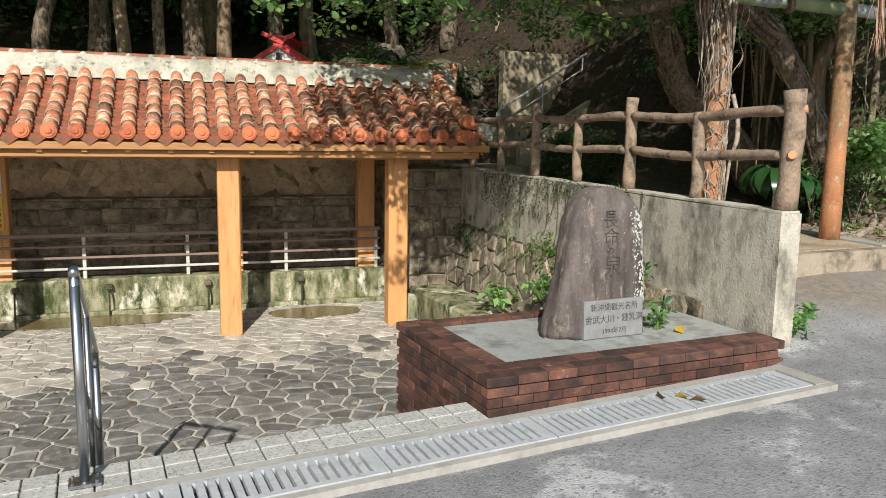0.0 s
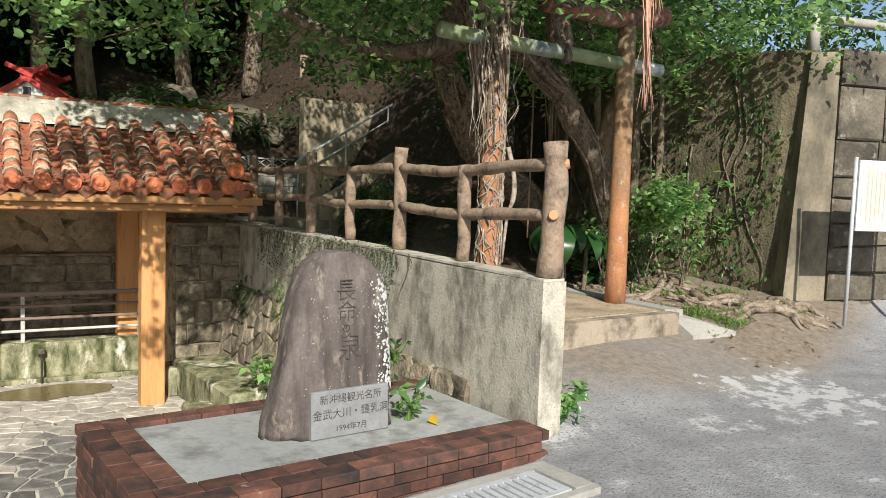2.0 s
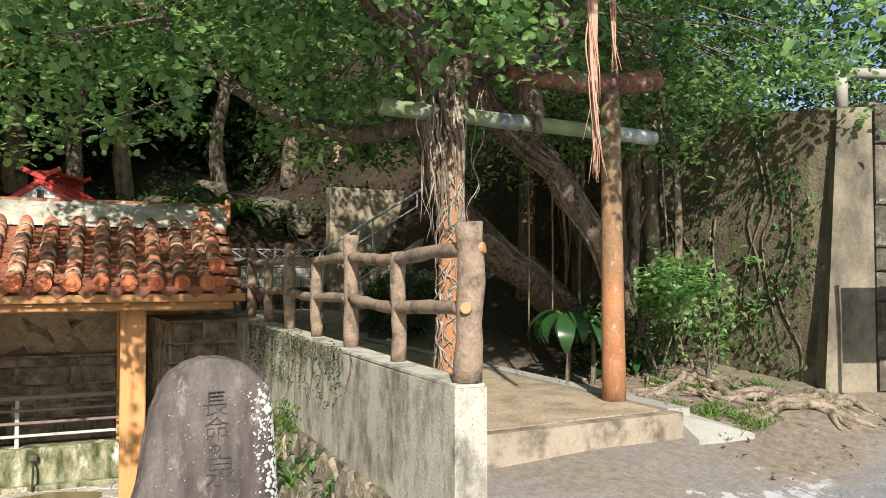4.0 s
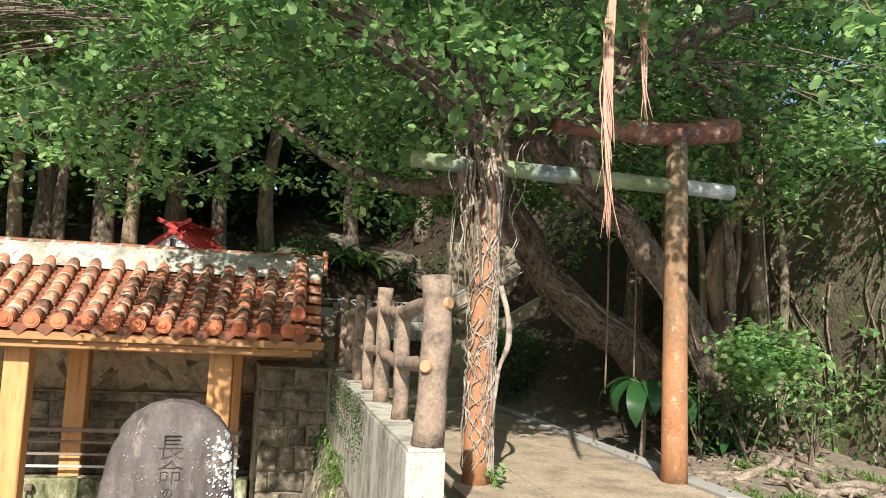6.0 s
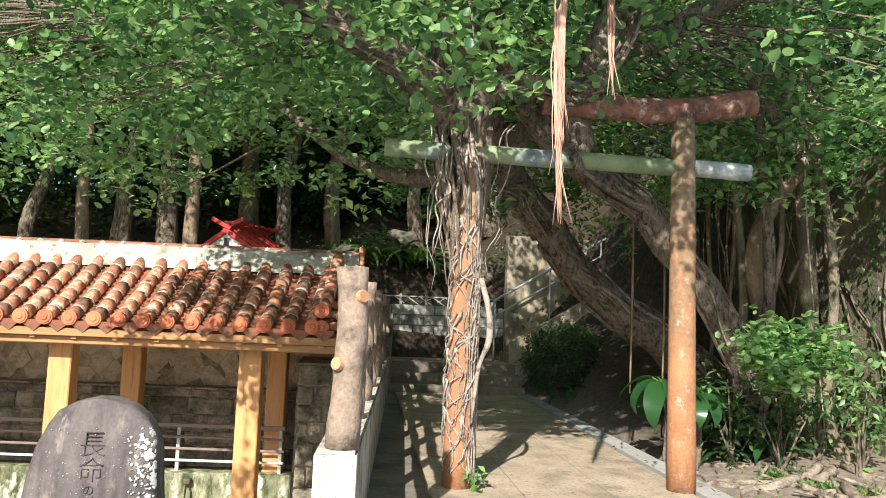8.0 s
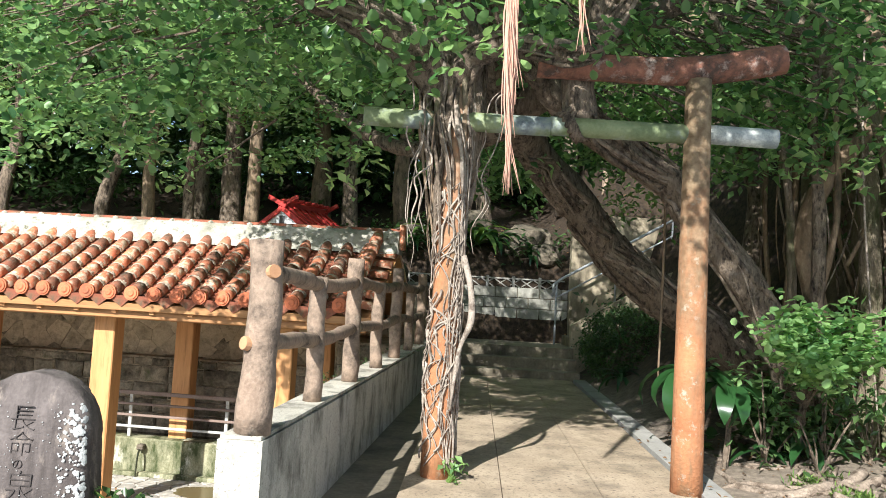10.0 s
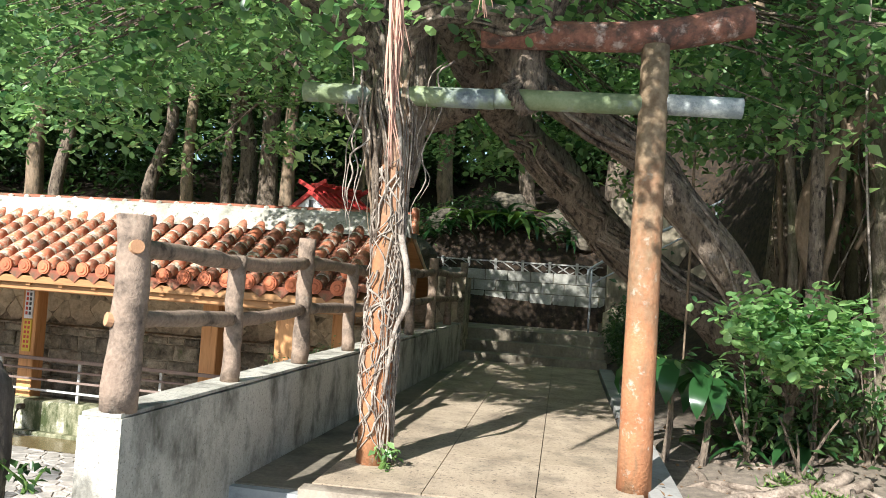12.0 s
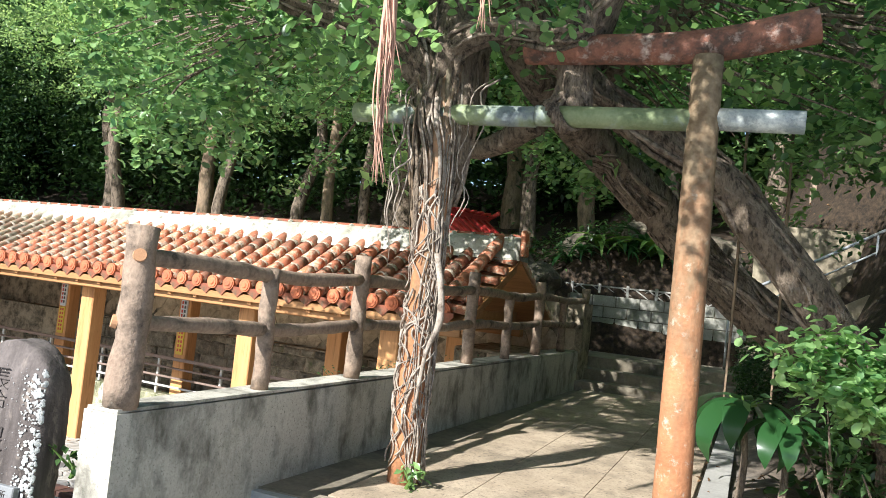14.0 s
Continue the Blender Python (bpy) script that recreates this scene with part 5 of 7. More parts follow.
for k, (x, y, a, b) in enumerate(((-0.35, 10.95, 1.3, 0.32), (2.75, 10.75, 0.66, 0.34), (-3.0, 10.95, 0.9, 0.3))):
    bm = bmesh.new()
    n = 40
    ring = [bm.verts.new((a * math.cos(2 * math.pi * j / n) * (1 + 0.35 * noise.noise((math.cos(2 * math.pi * j / n) * 2, math.sin(2 * math.pi * j / n) * 2, k * 7))), b * math.sin(2 * math.pi * j / n) * (1 + 0.35 * noise.noise((math.cos(2 * math.pi * j / n) * 2, math.sin(2 * math.pi * j / n) * 2, k * 7 + 3))), 0.0)) for j in range(n)]
    bm.faces.new(ring)
    for f in bmesh.ops.extrude_face_region(bm, geom=bm.faces[:])["geom"]:
        if isinstance(f, bmesh.types.BMVert):
            f.co.z += 0.004
    pd = link("puddle", bm, "puddle")
    pd.matrix_basis = ASKEW @ pose(x, y, FLOOR + 0.0165)
    tagged(pd, "shallow brown puddle on the stone paving", "puddle")

# ---- rails and fences up the slope ----
def log_rail(name, label, posts, heights, r, material, at, cat="fence", top_extra=0.05):
    th = thing(name, *at, label, cat)
    o = Vector(at)
    for p in posts:
        q = Vector(p) - o
        part("post", tubed([q, q + Vector((0, 0, max(heights) + top_extra))], r * 1.15, seg=8, rough=0.1, freq=7), material, th, "", True)
    for h in heights:
        part("rail", tubed([Vector(p) - o + Vector((0, 0, h)) for p in posts], r, seg=8, rough=0.1, freq=7), material, th, "", True)
    return th


log_rail("upper_fence", "pale log-look fence along the upper path", [(8.8 + 1.4 * i, 16.5, 2.6) for i in range(5)], (1.80, 1.35), 0.055, "fake_log", (8.8, 16.5, 2.6))
log_rail("wall_top_fence", "grey log-look fence on top of the masonry wall", [(10.3, 5.6, 3.35), (12.4, 4.8, 3.35), (14.5, 4.0, 3.35)], (0.40,), 0.06, "concrete_cap", (10.3, 5.6, 3.35))
sr = thing("stair_handrail", 7.72, 14.0, 1.1, "thin galvanised steel stair handrail", "handrail")
part("top_rail", tubed([(-0.22, 0, 0.66), (-0.21, 0, 0.88), (-0.10, 0, 0.97), (2.75, 0, 2.68)], 0.024, seg=8), "galv", sr, "", True)
part("mid_rail", tubed([(-0.15, 0, 0.66), (2.70, 0, 2.37)], 0.014, seg=8), "galv", sr, "", True)
for x in (-0.16, 0.85, 1.8, 2.65):
    part("post", tubed([(x, 0, max(-0.17, 0.63 * (x - 0.1))), (x, 0, 1.03 + 0.60 * x)], 0.018, seg=8), "galv", sr, "", True)
lat = thing("lattice_border", 6.3, 14.72, 1.88, "low grey lattice border on the block wall", "border fence")
for i in range(12):
    x = -1.35 + 0.24 * i
    for s in (-1, 1):
        part("bar", tubed([(x - 0.12 * s, 0.01 * s, 0.015), (x + 0.12 * s, 0.01 * s, 0.17)], 0.012, seg=5), "concrete_cap", lat)
    if i % 2 == 0:
        part("stake", boxed(x - 0.025, x + 0.025, -0.03, 0.03, 0.0, 0.22, 0.006), "concrete_cap", lat)
part("rail", boxed(-1.5, 1.5, -0.015, 0.015, 0.165, 0.19), "concrete_cap", lat)


def rock(x, y, z, s, seed, label="weathered limestone boulder on the wooded slope", material="rubble"):
    bm = bmesh.new()
    bmesh.ops.create_icosphere(bm, subdivisions=3, radius=1.0)
    for v in bm.verts:
        d = v.co.copy()
        k = 1 + 0.35 * noise.noise(d * 1.3 + Vector((seed, 0, 0))) + 0.15 * noise.noise(d * 3.4 + Vector((0, seed, 0)))
        v.co = Vector((d.x * s[0], d.y * s[1], d.z * s[2])) * k
    ob = link("rock", bm, material)
    ob.matrix_basis = pose(x, y, z, 0, 0, seed * 37 % 360)
    return tagged(ob, label, "rock", "boulders on the slope")


for k, (x, y, s) in enumerate(((6.9, 15.4, 0.45), (7.5, 15.2, 0.38), (7.2, 15.9, 0.55), (4.9, 15.6, 0.4), (6.0, 16.2, 0.45), (3.9, 14.3, 0.5), (5.3, 13.35, 0.35), (4.6, 13.6, 0.45))):
    rock(x, y, height(x, y) + s * 0.2, (s, s * 0.8, s * 0.75), k + 1, material="dark_stone")

# ---- trees ----
def crown_low(x, y):
    return 3.15 - 0.35 * smooth(4.5, 2.5, x) + 0.25 * math.sin(x * 1.7) * math.cos(y * 1.3)


tree = thing("banyan_tree", 7.9, 8.6, 0.6, "old banyan tree with hanging aerial roots and dark green crown", "tree")
o = Vector((7.9, 8.6, 0.6))


def world_limb(name, ctrl, radii, material="bark", parent=None, **k):
    k.setdefault("seg", 12); k.setdefault("rough", 0.25); k.setdefault("freq", 4.0); k.setdefault("flute", 0.10)
    par = parent or tree
    off = par.matrix_basis.translation
    return part(name, limb(bmesh.new(), [Vector(p) - off for p in ctrl], radii, **k), material, par, "", True)


TRUNK_A = [(9.2, 8.7, 0.8), (8.45, 8.5, 1.44), (7.85, 8.5, 1.80), (7.3, 8.45, 2.25), (6.9, 8.2, 2.66), (6.4, 7.8, 3.10), (6.0, 7.0, 3.5)]
THICK_A = [0.27, 0.22, 0.19, 0.185, 0.175, 0.15, 0.13]
TRUNK_B = [(8.95, 7.5, 0.6), (8.55, 7.15, 1.3), (8.15, 7.0, 1.88), (7.72, 7.0, 2.42), (7.46, 7.0, 2.74), (6.88, 6.95, 3.08), (6.3, 6.7, 3.5), (5.9, 6.4, 4.2)]
THICK_B = [0.20, 0.15, 0.135, 0.135, 0.135, 0.13, 0.11, 0.08]
LIMB = [(5.70, 6.12, 2.55), (5.66, 6.12, 3.0), (5.45, 5.95, 3.29), (5.03, 5.60, 3.47), (4.53, 5.33, 3.63), (4.15, 5.45, 3.90), (3.6, 5.9, 4.5)]
THICK_L = [0.12, 0.17, 0.145, 0.11, 0.10, 0.075, 0.04]
world_limb("trunk", TRUNK_A + [(5.7, 6.5, 4.3)], THICK_A + [0.10], flute=0.16)
world_limb("trunk", TRUNK_B, THICK_B, flute=0.16)
world_limb("limb", LIMB, THICK_L, flute=0.2)
world_limb("limb", [(6.1, 7.0, 3.1), (5.5, 7.4, 2.95), (4.9, 7.9, 3.15), (4.3, 8.3, 3.6), (3.6, 8.6, 4.3)], [0.10, 0.08, 0.07, 0.05, 0.03])
world_limb("limb", [(5.62, 6.02, 3.1), (5.8, 5.88, 3.36), (6.15, 5.84, 3.42), (6.5, 5.88, 3.38), (6.75, 5.92, 3.6), (7.0, 5.9, 4.2)], [0.10, 0.08, 0.06, 0.065, 0.07, 0.06])
world_limb("limb", [(6.2, 7.2, 3.3), (7.4, 6.9, 4.2), (8.6, 6.4, 4.9), (9.6, 6.0, 5.5)], [0.14, 0.12, 0.09, 0.04])
world_limb("limb", [(6.6, 6.05, 2.9), (6.55, 6.1, 3.3), (6.75, 6.0, 3.9), (6.9, 5.8, 4.8)], [0.10, 0.13, 0.13, 0.09])
world_limb("limb", [(5.7, 6.1, 2.3), (5.72, 6.12, 2.9), (5.68, 6.2, 3.4), (5.5, 6.3, 4.2)], [0.11, 0.165, 0.20, 0.17], flute=0.22)

def clad(ctrl, radii, count, seed):
    """Thin roots that run down along a limb and grip it."""
    r = random.Random(seed)
    pts = spline([Vector(p) for p in ctrl], 4)
    rad = lerp_list(radii, len(pts))
    for i in range(count):
        a, turn = r.uniform(0, 6.28), r.uniform(-0.22, 0.22)
        j0 = r.randint(0, max(0, len(pts) - 9))
        j1 = min(len(pts), j0 + r.randint(6, 14))
        out = []
        for j in range(j0, j1):
            d = (pts[min(j + 1, len(pts) - 1)] - pts[max(j - 1, 0)]).normalized()
            s_ = d.orthogonal().normalized()
            u_ = d.cross(s_)
            an = a + turn * (j - j0) + 0.18 * math.sin(j * 1.3 + a)
            out.append(pts[j] + (s_ * math.cos(an) + u_ * math.sin(an)) * rad[j] * r.uniform(0.95, 1.1))
        q = r.uniform(0.008, 0.026)
        world_limb("clasping_root", out, [q, q * 1.1, q * 0.7], "bark" if i % 3 else "root_ground", None, steps=1, seg=6)


clad(TRUNK_A, THICK_A, 40, 1)
clad(TRUNK_B, THICK_B, 34, 2)
clad(LIMB, THICK_L, 34, 3)
clad([(5.62, 6.02, 3.1), (5.8, 5.88, 3.36), (6.15, 5.84, 3.42), (6.5, 5.88, 3.38), (6.75, 5.92, 3.6), (7.0, 5.9, 4.2)], [0.11, 0.09, 0.07, 0.075, 0.08, 0.07], 18, 5)
clad([(5.7, 6.1, 2.3), (5.72, 6.12, 2.9), (5.68, 6.2, 3.4), (5.5, 6.3, 4.2)], [0.11, 0.165, 0.20, 0.17], 16, 4)


def crown_keep(x, y, z):
    if (4.9 < x < 6.0 and y < 6.5 and z < 3.55) or (6.6 < x < 8.4 and y < 6.3 and z < 3.62):
        return False
    if 5.3 < x < 7.3 and y < 6.0 and z < 4.2 and noise.noise((x * 2.0, y * 2.0, z * 2.0)) < 0.12:
        return False
    if z < crown_low(x, y) or z > 7.2 - 0.08 * (x - 5) ** 2 * 0.3:
        return False
    n = noise.noise((x * 0.55, y * 0.55, z * 0.75)) + 0.5 * noise.noise((x * 1.5, y * 1.5, z * 1.7))
    if x > 7.2 and y < 7.6 and z < 5.2 and n < 0.14:
        return False
    return n > (0.0 if x < 5.2 else -0.16) and y > 5.0 - (1.5 * max(0.0, z - 3.7) if 4.6 < x < 7.4 else 0.25 * (z - 3)) and ((x - 5.9) / 4.6) ** 2 + ((y - 6.6) / 3.9) ** 2 < 1.0


tips = cloud((0.0, 10.4, 2.6, 10.5, 2.5, 7.0), 5000, 11, crown_keep)
# leaf mass added over the pavilion to keep sun off the slope
tips = np.concatenate([tips, cloud((-2.0, 4.2, 9.8, 11.8, 3.9, 6.6), 500, 12, lambda x, y, z: noise.noise((x * 0.6, y * 0.6, z * 0.8)) > -0.2)])
# leaf mass added out of view to shade the crown above the gate
tips = np.concatenate([tips, cloud((3.2, 7.4, 2.5, 4.6, 4.8, 6.6), 360, 13, lambda x, y, z: noise.noise((x * 0.6, y * 0.6, z * 0.8)) > -0.12)])
tips = np.concatenate([tips, cloud((8.4, 12.0, 7.4, 11.5, 3.7, 7.2), 520, 14, lambda x, y, z: noise.noise((x * 0.6, y * 0.6, z * 0.8)) > -0.15)])
leaves("crown", tips - np.array(o), 38, 0.085, (0.115, 0.115, 0.075), "leaf", tree, 3, 0.35, 0.66)
gg = random.Random(8)
bm = bmesh.new()
for p in tips[::4]:
    q = Vector(p)
    hub = Vector((5.6 + (q.x - 5.6) * 0.55, 6.9 + (q.y - 6.9) * 0.5, min(q.z + 0.5, 4.2 + 0.25 * (q.z - 3))))
    tube(bm, [hub - o, (hub + q) / 2 + Vector((gg.uniform(-0.1, 0.1), gg.uniform(-0.1, 0.1), gg.uniform(0, 0.15))) - o, q - o], [0.014, 0.009, 0.004], seg=4, cap=False)
tagged(part("twig_mass", bm, "bark", tree), kind="stuff")

# forest behind
g = random.Random(15)
spots = [(0.62, 13.55, 0.10), (1.15, 13.95, 0.09), (1.75, 14.3, 0.17), (2.15, 14.0, 0.12), (-0.6, 14.6, 0.13), (-2.2, 14.2, 0.12), (-3.6, 15.4, 0.16), (-5.5, 14.6, 0.14), (3.6, 16.5, 0.14), (4.6, 17.5, 0.16), (6.4, 17.0, 0.14), (8.2, 18.0, 0.18), (10.5, 16.0, 0.16), (0.2, 17.0, 0.18), (-7.5, 16.5, 0.18), (2.6, 18.5, 0.2), (12.5, 13.0, 0.2), (9.4, 10.2, 0.13), (9.05, 7.6, 0.10), (8.75, 7.3, 0.06)]
for i, (x, y, r) in enumerate(spots):
    z0 = height(x, y) - 0.1
    tall = g.uniform(5.0, 7.5) if y > 11 else 4.2
    t = thing("forest_tree", x, y, z0, "slender forest tree with mottled bark and leafy crown", "tree", "forest trees behind the spring")
    p = [(0, 0, 0)] + [(g.uniform(-0.12, 0.12) * k, g.uniform(-0.1, 0.1) * k, tall * k / 4) for k in range(1, 5)]
    part("trunk", limb(bmesh.new(), p, [r * 1.25, r, r * 0.9, r * 0.75, r * 0.5], 5, seg=10, rough=0.2, freq=3, flute=0.06), "bark_pale" if i % 3 == 0 else "bark", t, "", True)
    top = np.array([p[-1]])
    n = 330 if y > 11 else 50
    gg2 = np.random.default_rng(40 + i)
    c = np.stack([gg2.normal(0, 1.6, n), gg2.normal(-0.9 if 11 < y < 15.2 else 0, 1.4, n), gg2.uniform(4.3 if y < 15.2 else 3.4, tall + 2.0, n) if y > 11 else tall + gg2.uniform(-2.0, 2.0, n)], 1)
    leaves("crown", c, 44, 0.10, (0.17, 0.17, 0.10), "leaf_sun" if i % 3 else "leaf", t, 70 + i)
def wood_keep(x, y, z):
    if noise.noise((x * 0.4, y * 0.4, z * 0.5)) < -0.22:
        return False
    return z > height(x, y) + 0.2
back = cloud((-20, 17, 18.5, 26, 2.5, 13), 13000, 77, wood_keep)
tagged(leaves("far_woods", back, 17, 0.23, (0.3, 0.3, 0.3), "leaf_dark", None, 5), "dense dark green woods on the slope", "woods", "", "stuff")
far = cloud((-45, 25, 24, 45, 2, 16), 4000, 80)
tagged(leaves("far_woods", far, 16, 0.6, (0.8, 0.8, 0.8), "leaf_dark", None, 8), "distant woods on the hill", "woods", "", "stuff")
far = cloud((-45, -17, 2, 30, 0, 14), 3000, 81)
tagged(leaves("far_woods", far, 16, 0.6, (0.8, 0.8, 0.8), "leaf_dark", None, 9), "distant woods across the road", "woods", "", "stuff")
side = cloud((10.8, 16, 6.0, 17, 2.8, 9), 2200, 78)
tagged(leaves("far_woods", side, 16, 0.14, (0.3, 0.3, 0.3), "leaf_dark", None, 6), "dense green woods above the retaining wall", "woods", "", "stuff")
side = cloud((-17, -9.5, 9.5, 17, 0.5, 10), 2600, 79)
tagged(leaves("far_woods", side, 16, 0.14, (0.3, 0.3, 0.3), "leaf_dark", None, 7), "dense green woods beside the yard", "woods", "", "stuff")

# ---- aerial roots round the gate column ----
g = random.Random(77)


def wrap_root(name, z0, z1, a0, a1, r, rad, wob=0.24, sway=0.022):
    """A root that winds down the west column from z1 to z0, between two angles."""
    n = 10
    pts = []
    for k in range(n + 1):
        t = k / n
        z = z1 + (z0 - z1) * t
        a = a0 + (a1 - a0) * t + wob * (math.sin(5 * t + rad * 4000) + 0.6 * math.sin(11 * t + rad * 9000))
        rr = 0.112 - 0.007 * z + rad * 0.7 + g.uniform(0, sway) + (0.10 * max(0, 0.55 - z) if z < 0.55 else 0)
        pts.append((5.69 + rr * math.cos(a), 6.0 + rr * math.sin(a), z))
    return world_limb(name, pts, [rad * 1.2, rad, rad * 0.9], "root_pale", None, steps=2, seg=6, rough=0.2, flute=0)


for i in range(18):                                     # bundle on the side facing the path
    a = radians(g.uniform(-75, 25))
    wrap_root("aerial_root", g.uniform(0.42, 0.5), g.uniform(1.6, 3.1), a, a + radians(g.uniform(-30, 30)), 0.1, g.uniform(0.003, 0.009))
for i in range(74):                                     # thin roots winding round
    a = radians(g.uniform(-180, 0))
    z1 = g.uniform(0.9, 2.6)
    wrap_root("aerial_root", z1 - g.uniform(0.2, 0.7), z1, a, a + radians(g.choice((-1, 1)) * g.uniform(50, 150)), 0.1, g.uniform(0.003, 0.008), 0.3)
for i in range(15):                                     # thick strands under the limb, spread over the beam
    a = radians(g.uniform(-170, 10))
    top = g.uniform(3.0, 3.5)
    x0, y0 = 5.64 + 0.15 * math.cos(a), 6.12 + 0.15 * math.sin(a)
    zb_ = g.uniform(1.9, 2.7)
    r_ = g.uniform(0.008, 0.022)
    world_limb("aerial_root", [(x0, y0, top), (5.66 + 0.17 * math.cos(a), 6.03 + 0.17 * math.sin(a), 2.9), (5.69 + 0.13 * math.cos(a + 0.3), 6.0 + 0.13 * math.sin(a + 0.3), (zb_ + 2.9) / 2), (5.69 + 0.115 * math.cos(a + 0.5), 6.0 + 0.115 * math.sin(a + 0.5), zb_)], [r_, r_ * 0.85, r_ * 0.65, r_ * 0.35], "root_pale" if i % 3 else "bark", None, steps=4, seg=6)
for i in range(48):                                     # cords of the plaited stem that sits on the column
    a = radians(g.uniform(-195, 20))
    r_ = g.choice((0.005, 0.007, 0.010, 0.014, 0.021))
    zt, zl = g.uniform(2.9, 3.5), g.choice((1.9, 2.2, 2.4, 2.5, 2.65))
    tw = g.uniform(-1.3, 1.3)
    q = []
    for t, rr in ((0.0, 0.18), (0.15, 0.175), (0.3, 0.16), (0.45, 0.145), (0.6, 0.132), (0.8, 0.118), (1.0, 0.105)):
        an = a + tw * t + g.uniform(-0.16, 0.16)
        rr += g.uniform(-0.012, 0.022)
        q.append((5.67 + rr * math.cos(an) - 0.06 * (1 - t), 6.05 + rr * math.sin(an), zt + (zl - zt) * t))
    world_limb("aerial_root", q, [r_, r_ * 1.1, r_ * 0.8, r_ * 0.35], ("bark_pale", "bark", "root_pale", "bark_mossy")[i % 4], None, steps=3, seg=6, rough=0.35, flute=0.12)
for k in range(7):                                     # loose strands drawn in towards the column
    west = k < 5
    x0 = 5.60 - g.uniform(0.05, 0.32) if west else 5.74 + g.uniform(0.14, 0.26)
    x1 = 5.60 - g.uniform(0.0, 0.22) if west else 5.80 + g.uniform(0.0, 0.12)
    z1, z0 = g.uniform(2.75, 3.35), g.uniform(1.25, 2.3)
    y = g.uniform(5.86, 5.96)
    mid = [(x0 + (x1 - x0) * t ** 1.6 + g.uniform(-0.06, 0.06), y + g.uniform(-0.03, 0.03), z1 + (z0 - z1) * t) for t in (0.17, 0.34, 0.5, 0.67, 0.84)]
    rr = g.uniform(0.004, 0.009)
    world_limb("hanging_root", [(x0 + g.uniform(0, 0.1), y + 0.1, z1 + 0.12), (x0, y, z1)] + mid + [(x1, y + 0.02, z0)], [rr * 1.2, rr, rr * 0.8, rr * 0.4], "root_pale", None, steps=3, seg=6)
world_limb("aerial_root", [(5.80, 5.90, 1.95), (5.86, 5.88, 1.72), (5.87, 5.88, 1.5), (5.80, 5.88, 1.3), (5.76, 5.88, 0.9)], [0.02, 0.024, 0.022, 0.016, 0.01], "root_pale", None, steps=4, seg=7)
for i in range(14):                                     # knot on the tie beam
    a = 2 * math.pi * i / 14
    x0 = 6.38 + 0.02 * i
    world_limb("clasping_root", [(x0, 5.97 + 0.09 * math.cos(a), 2.9 + 0.09 * math.sin(a)), (x0 + 0.03, 5.97 + 0.085 * math.cos(a + 1), 2.9 + 0.085 * math.sin(a + 1)), (x0 + 0.02, 5.98 + 0.085 * math.cos(a + 2), 2.9 + 0.085 * math.sin(a + 2)), (6.55 + g.uniform(-0.1, 0.1), 6.03, 3.12), (6.6 + g.uniform(-0.08, 0.08), 6.04, 3.35)], [0.012, 0.018, 0.018, 0.02, 0.02], "bark", None, steps=3, seg=6)
# tassels of young roots
for x, y, z1, z0, n, fat in ((5.985, 4.52, 3.9, 2.2, 34, 0.045), (6.37, 4.75, 4.0, 3.0, 10, 0.02)):
    tas = thing("root_tassel", x, y, z0, "hanging tassel of young pinkish aerial roots", "aerial roots")
    for i in range(n):
        a, r0 = g.uniform(0, 6.28), fat * g.random() ** 0.5
        zl = z0 + (z1 - z0) * g.random() ** 2 * 0.5
        pts = [(x - 0.03 * math.sin(t * 3) + r0 * math.cos(a + t * 4) * (0.25 + 0.9 * t), y + r0 * math.sin(a + t * 4) * (0.25 + 0.9 * t), z1 + (zl - z1) * t) for t in (0, 0.2, 0.4, 0.6, 0.8, 1.0)]
        pts = [(px + g.uniform(-0.012, 0.012), py + g.uniform(-0.012, 0.012), pz) for px, py, pz in pts]
        pts[-1] = (pts[-1][0] + g.uniform(-0.04, 0.04), pts[-1][1] + g.uniform(-0.04, 0.04), pts[-1][2])
        world_limb("strand", pts, [0.009, 0.008, 0.005, 0.002], "root_tassel", tas, steps=3, seg=5, rough=0, flute=0)
# curtains of roots under the crown at the right
for i in range(16):
    x, y = g.uniform(8.9, 9.6), g.uniform(7.0, 9.2)
    z1 = 3.4 + g.uniform(0, 0.8)
    z0 = max(height(x, y), 0.6) if g.random() < 0.6 else g.uniform(1.4, 2.4)
    rr = g.choice((0.006, 0.01, 0.014, 0.03))
    world_limb("hanging_root", [(x, y, z1), (x + g.uniform(-0.08, 0.08), y, z1 * 0.65 + z0 * 0.35), (x + g.uniform(-0.16, 0.16), y, z1 * 0.3 + z0 * 0.7), (x + g.uniform(-0.25, 0.25), y + g.uniform(-0.1, 0.1), z0)], [rr, rr * 0.9, rr * 0.6], "bark_pale" if i % 3 else "root_pale", None, steps=3, seg=6)
for x, y, r in ((9.5, 7.6, 0.10), (9.35, 7.1, 0.05), (8.75, 7.6, 0.045)):
    z0 = height(x, y) - 0.1
    world_limb("prop_root", [(x + g.uniform(-0.2, 0.2), y - 0.15, z0), (x, y, z0 + 0.5), (x + g.uniform(-0.1, 0.1), y, 2.2), (x - 0.2, y - 0.1, 3.4), (x - 0.9, y - 0.2, 4.4)], [r * 1.7, r, r * 0.85, r * 0.8, r * 0.6], "bark_mossy", None, steps=5, flute=0.22)
# straight drip roots behind the gate
for x in (7.62, 7.95):
    world_limb("hanging_root", [(x, 7.6, 3.2), (x + 0.01, 7.6, 2.0), (x, 7.6, 1.0)], [0.012, 0.012, 0.01], "bark_pale", None, steps=3, seg=6)
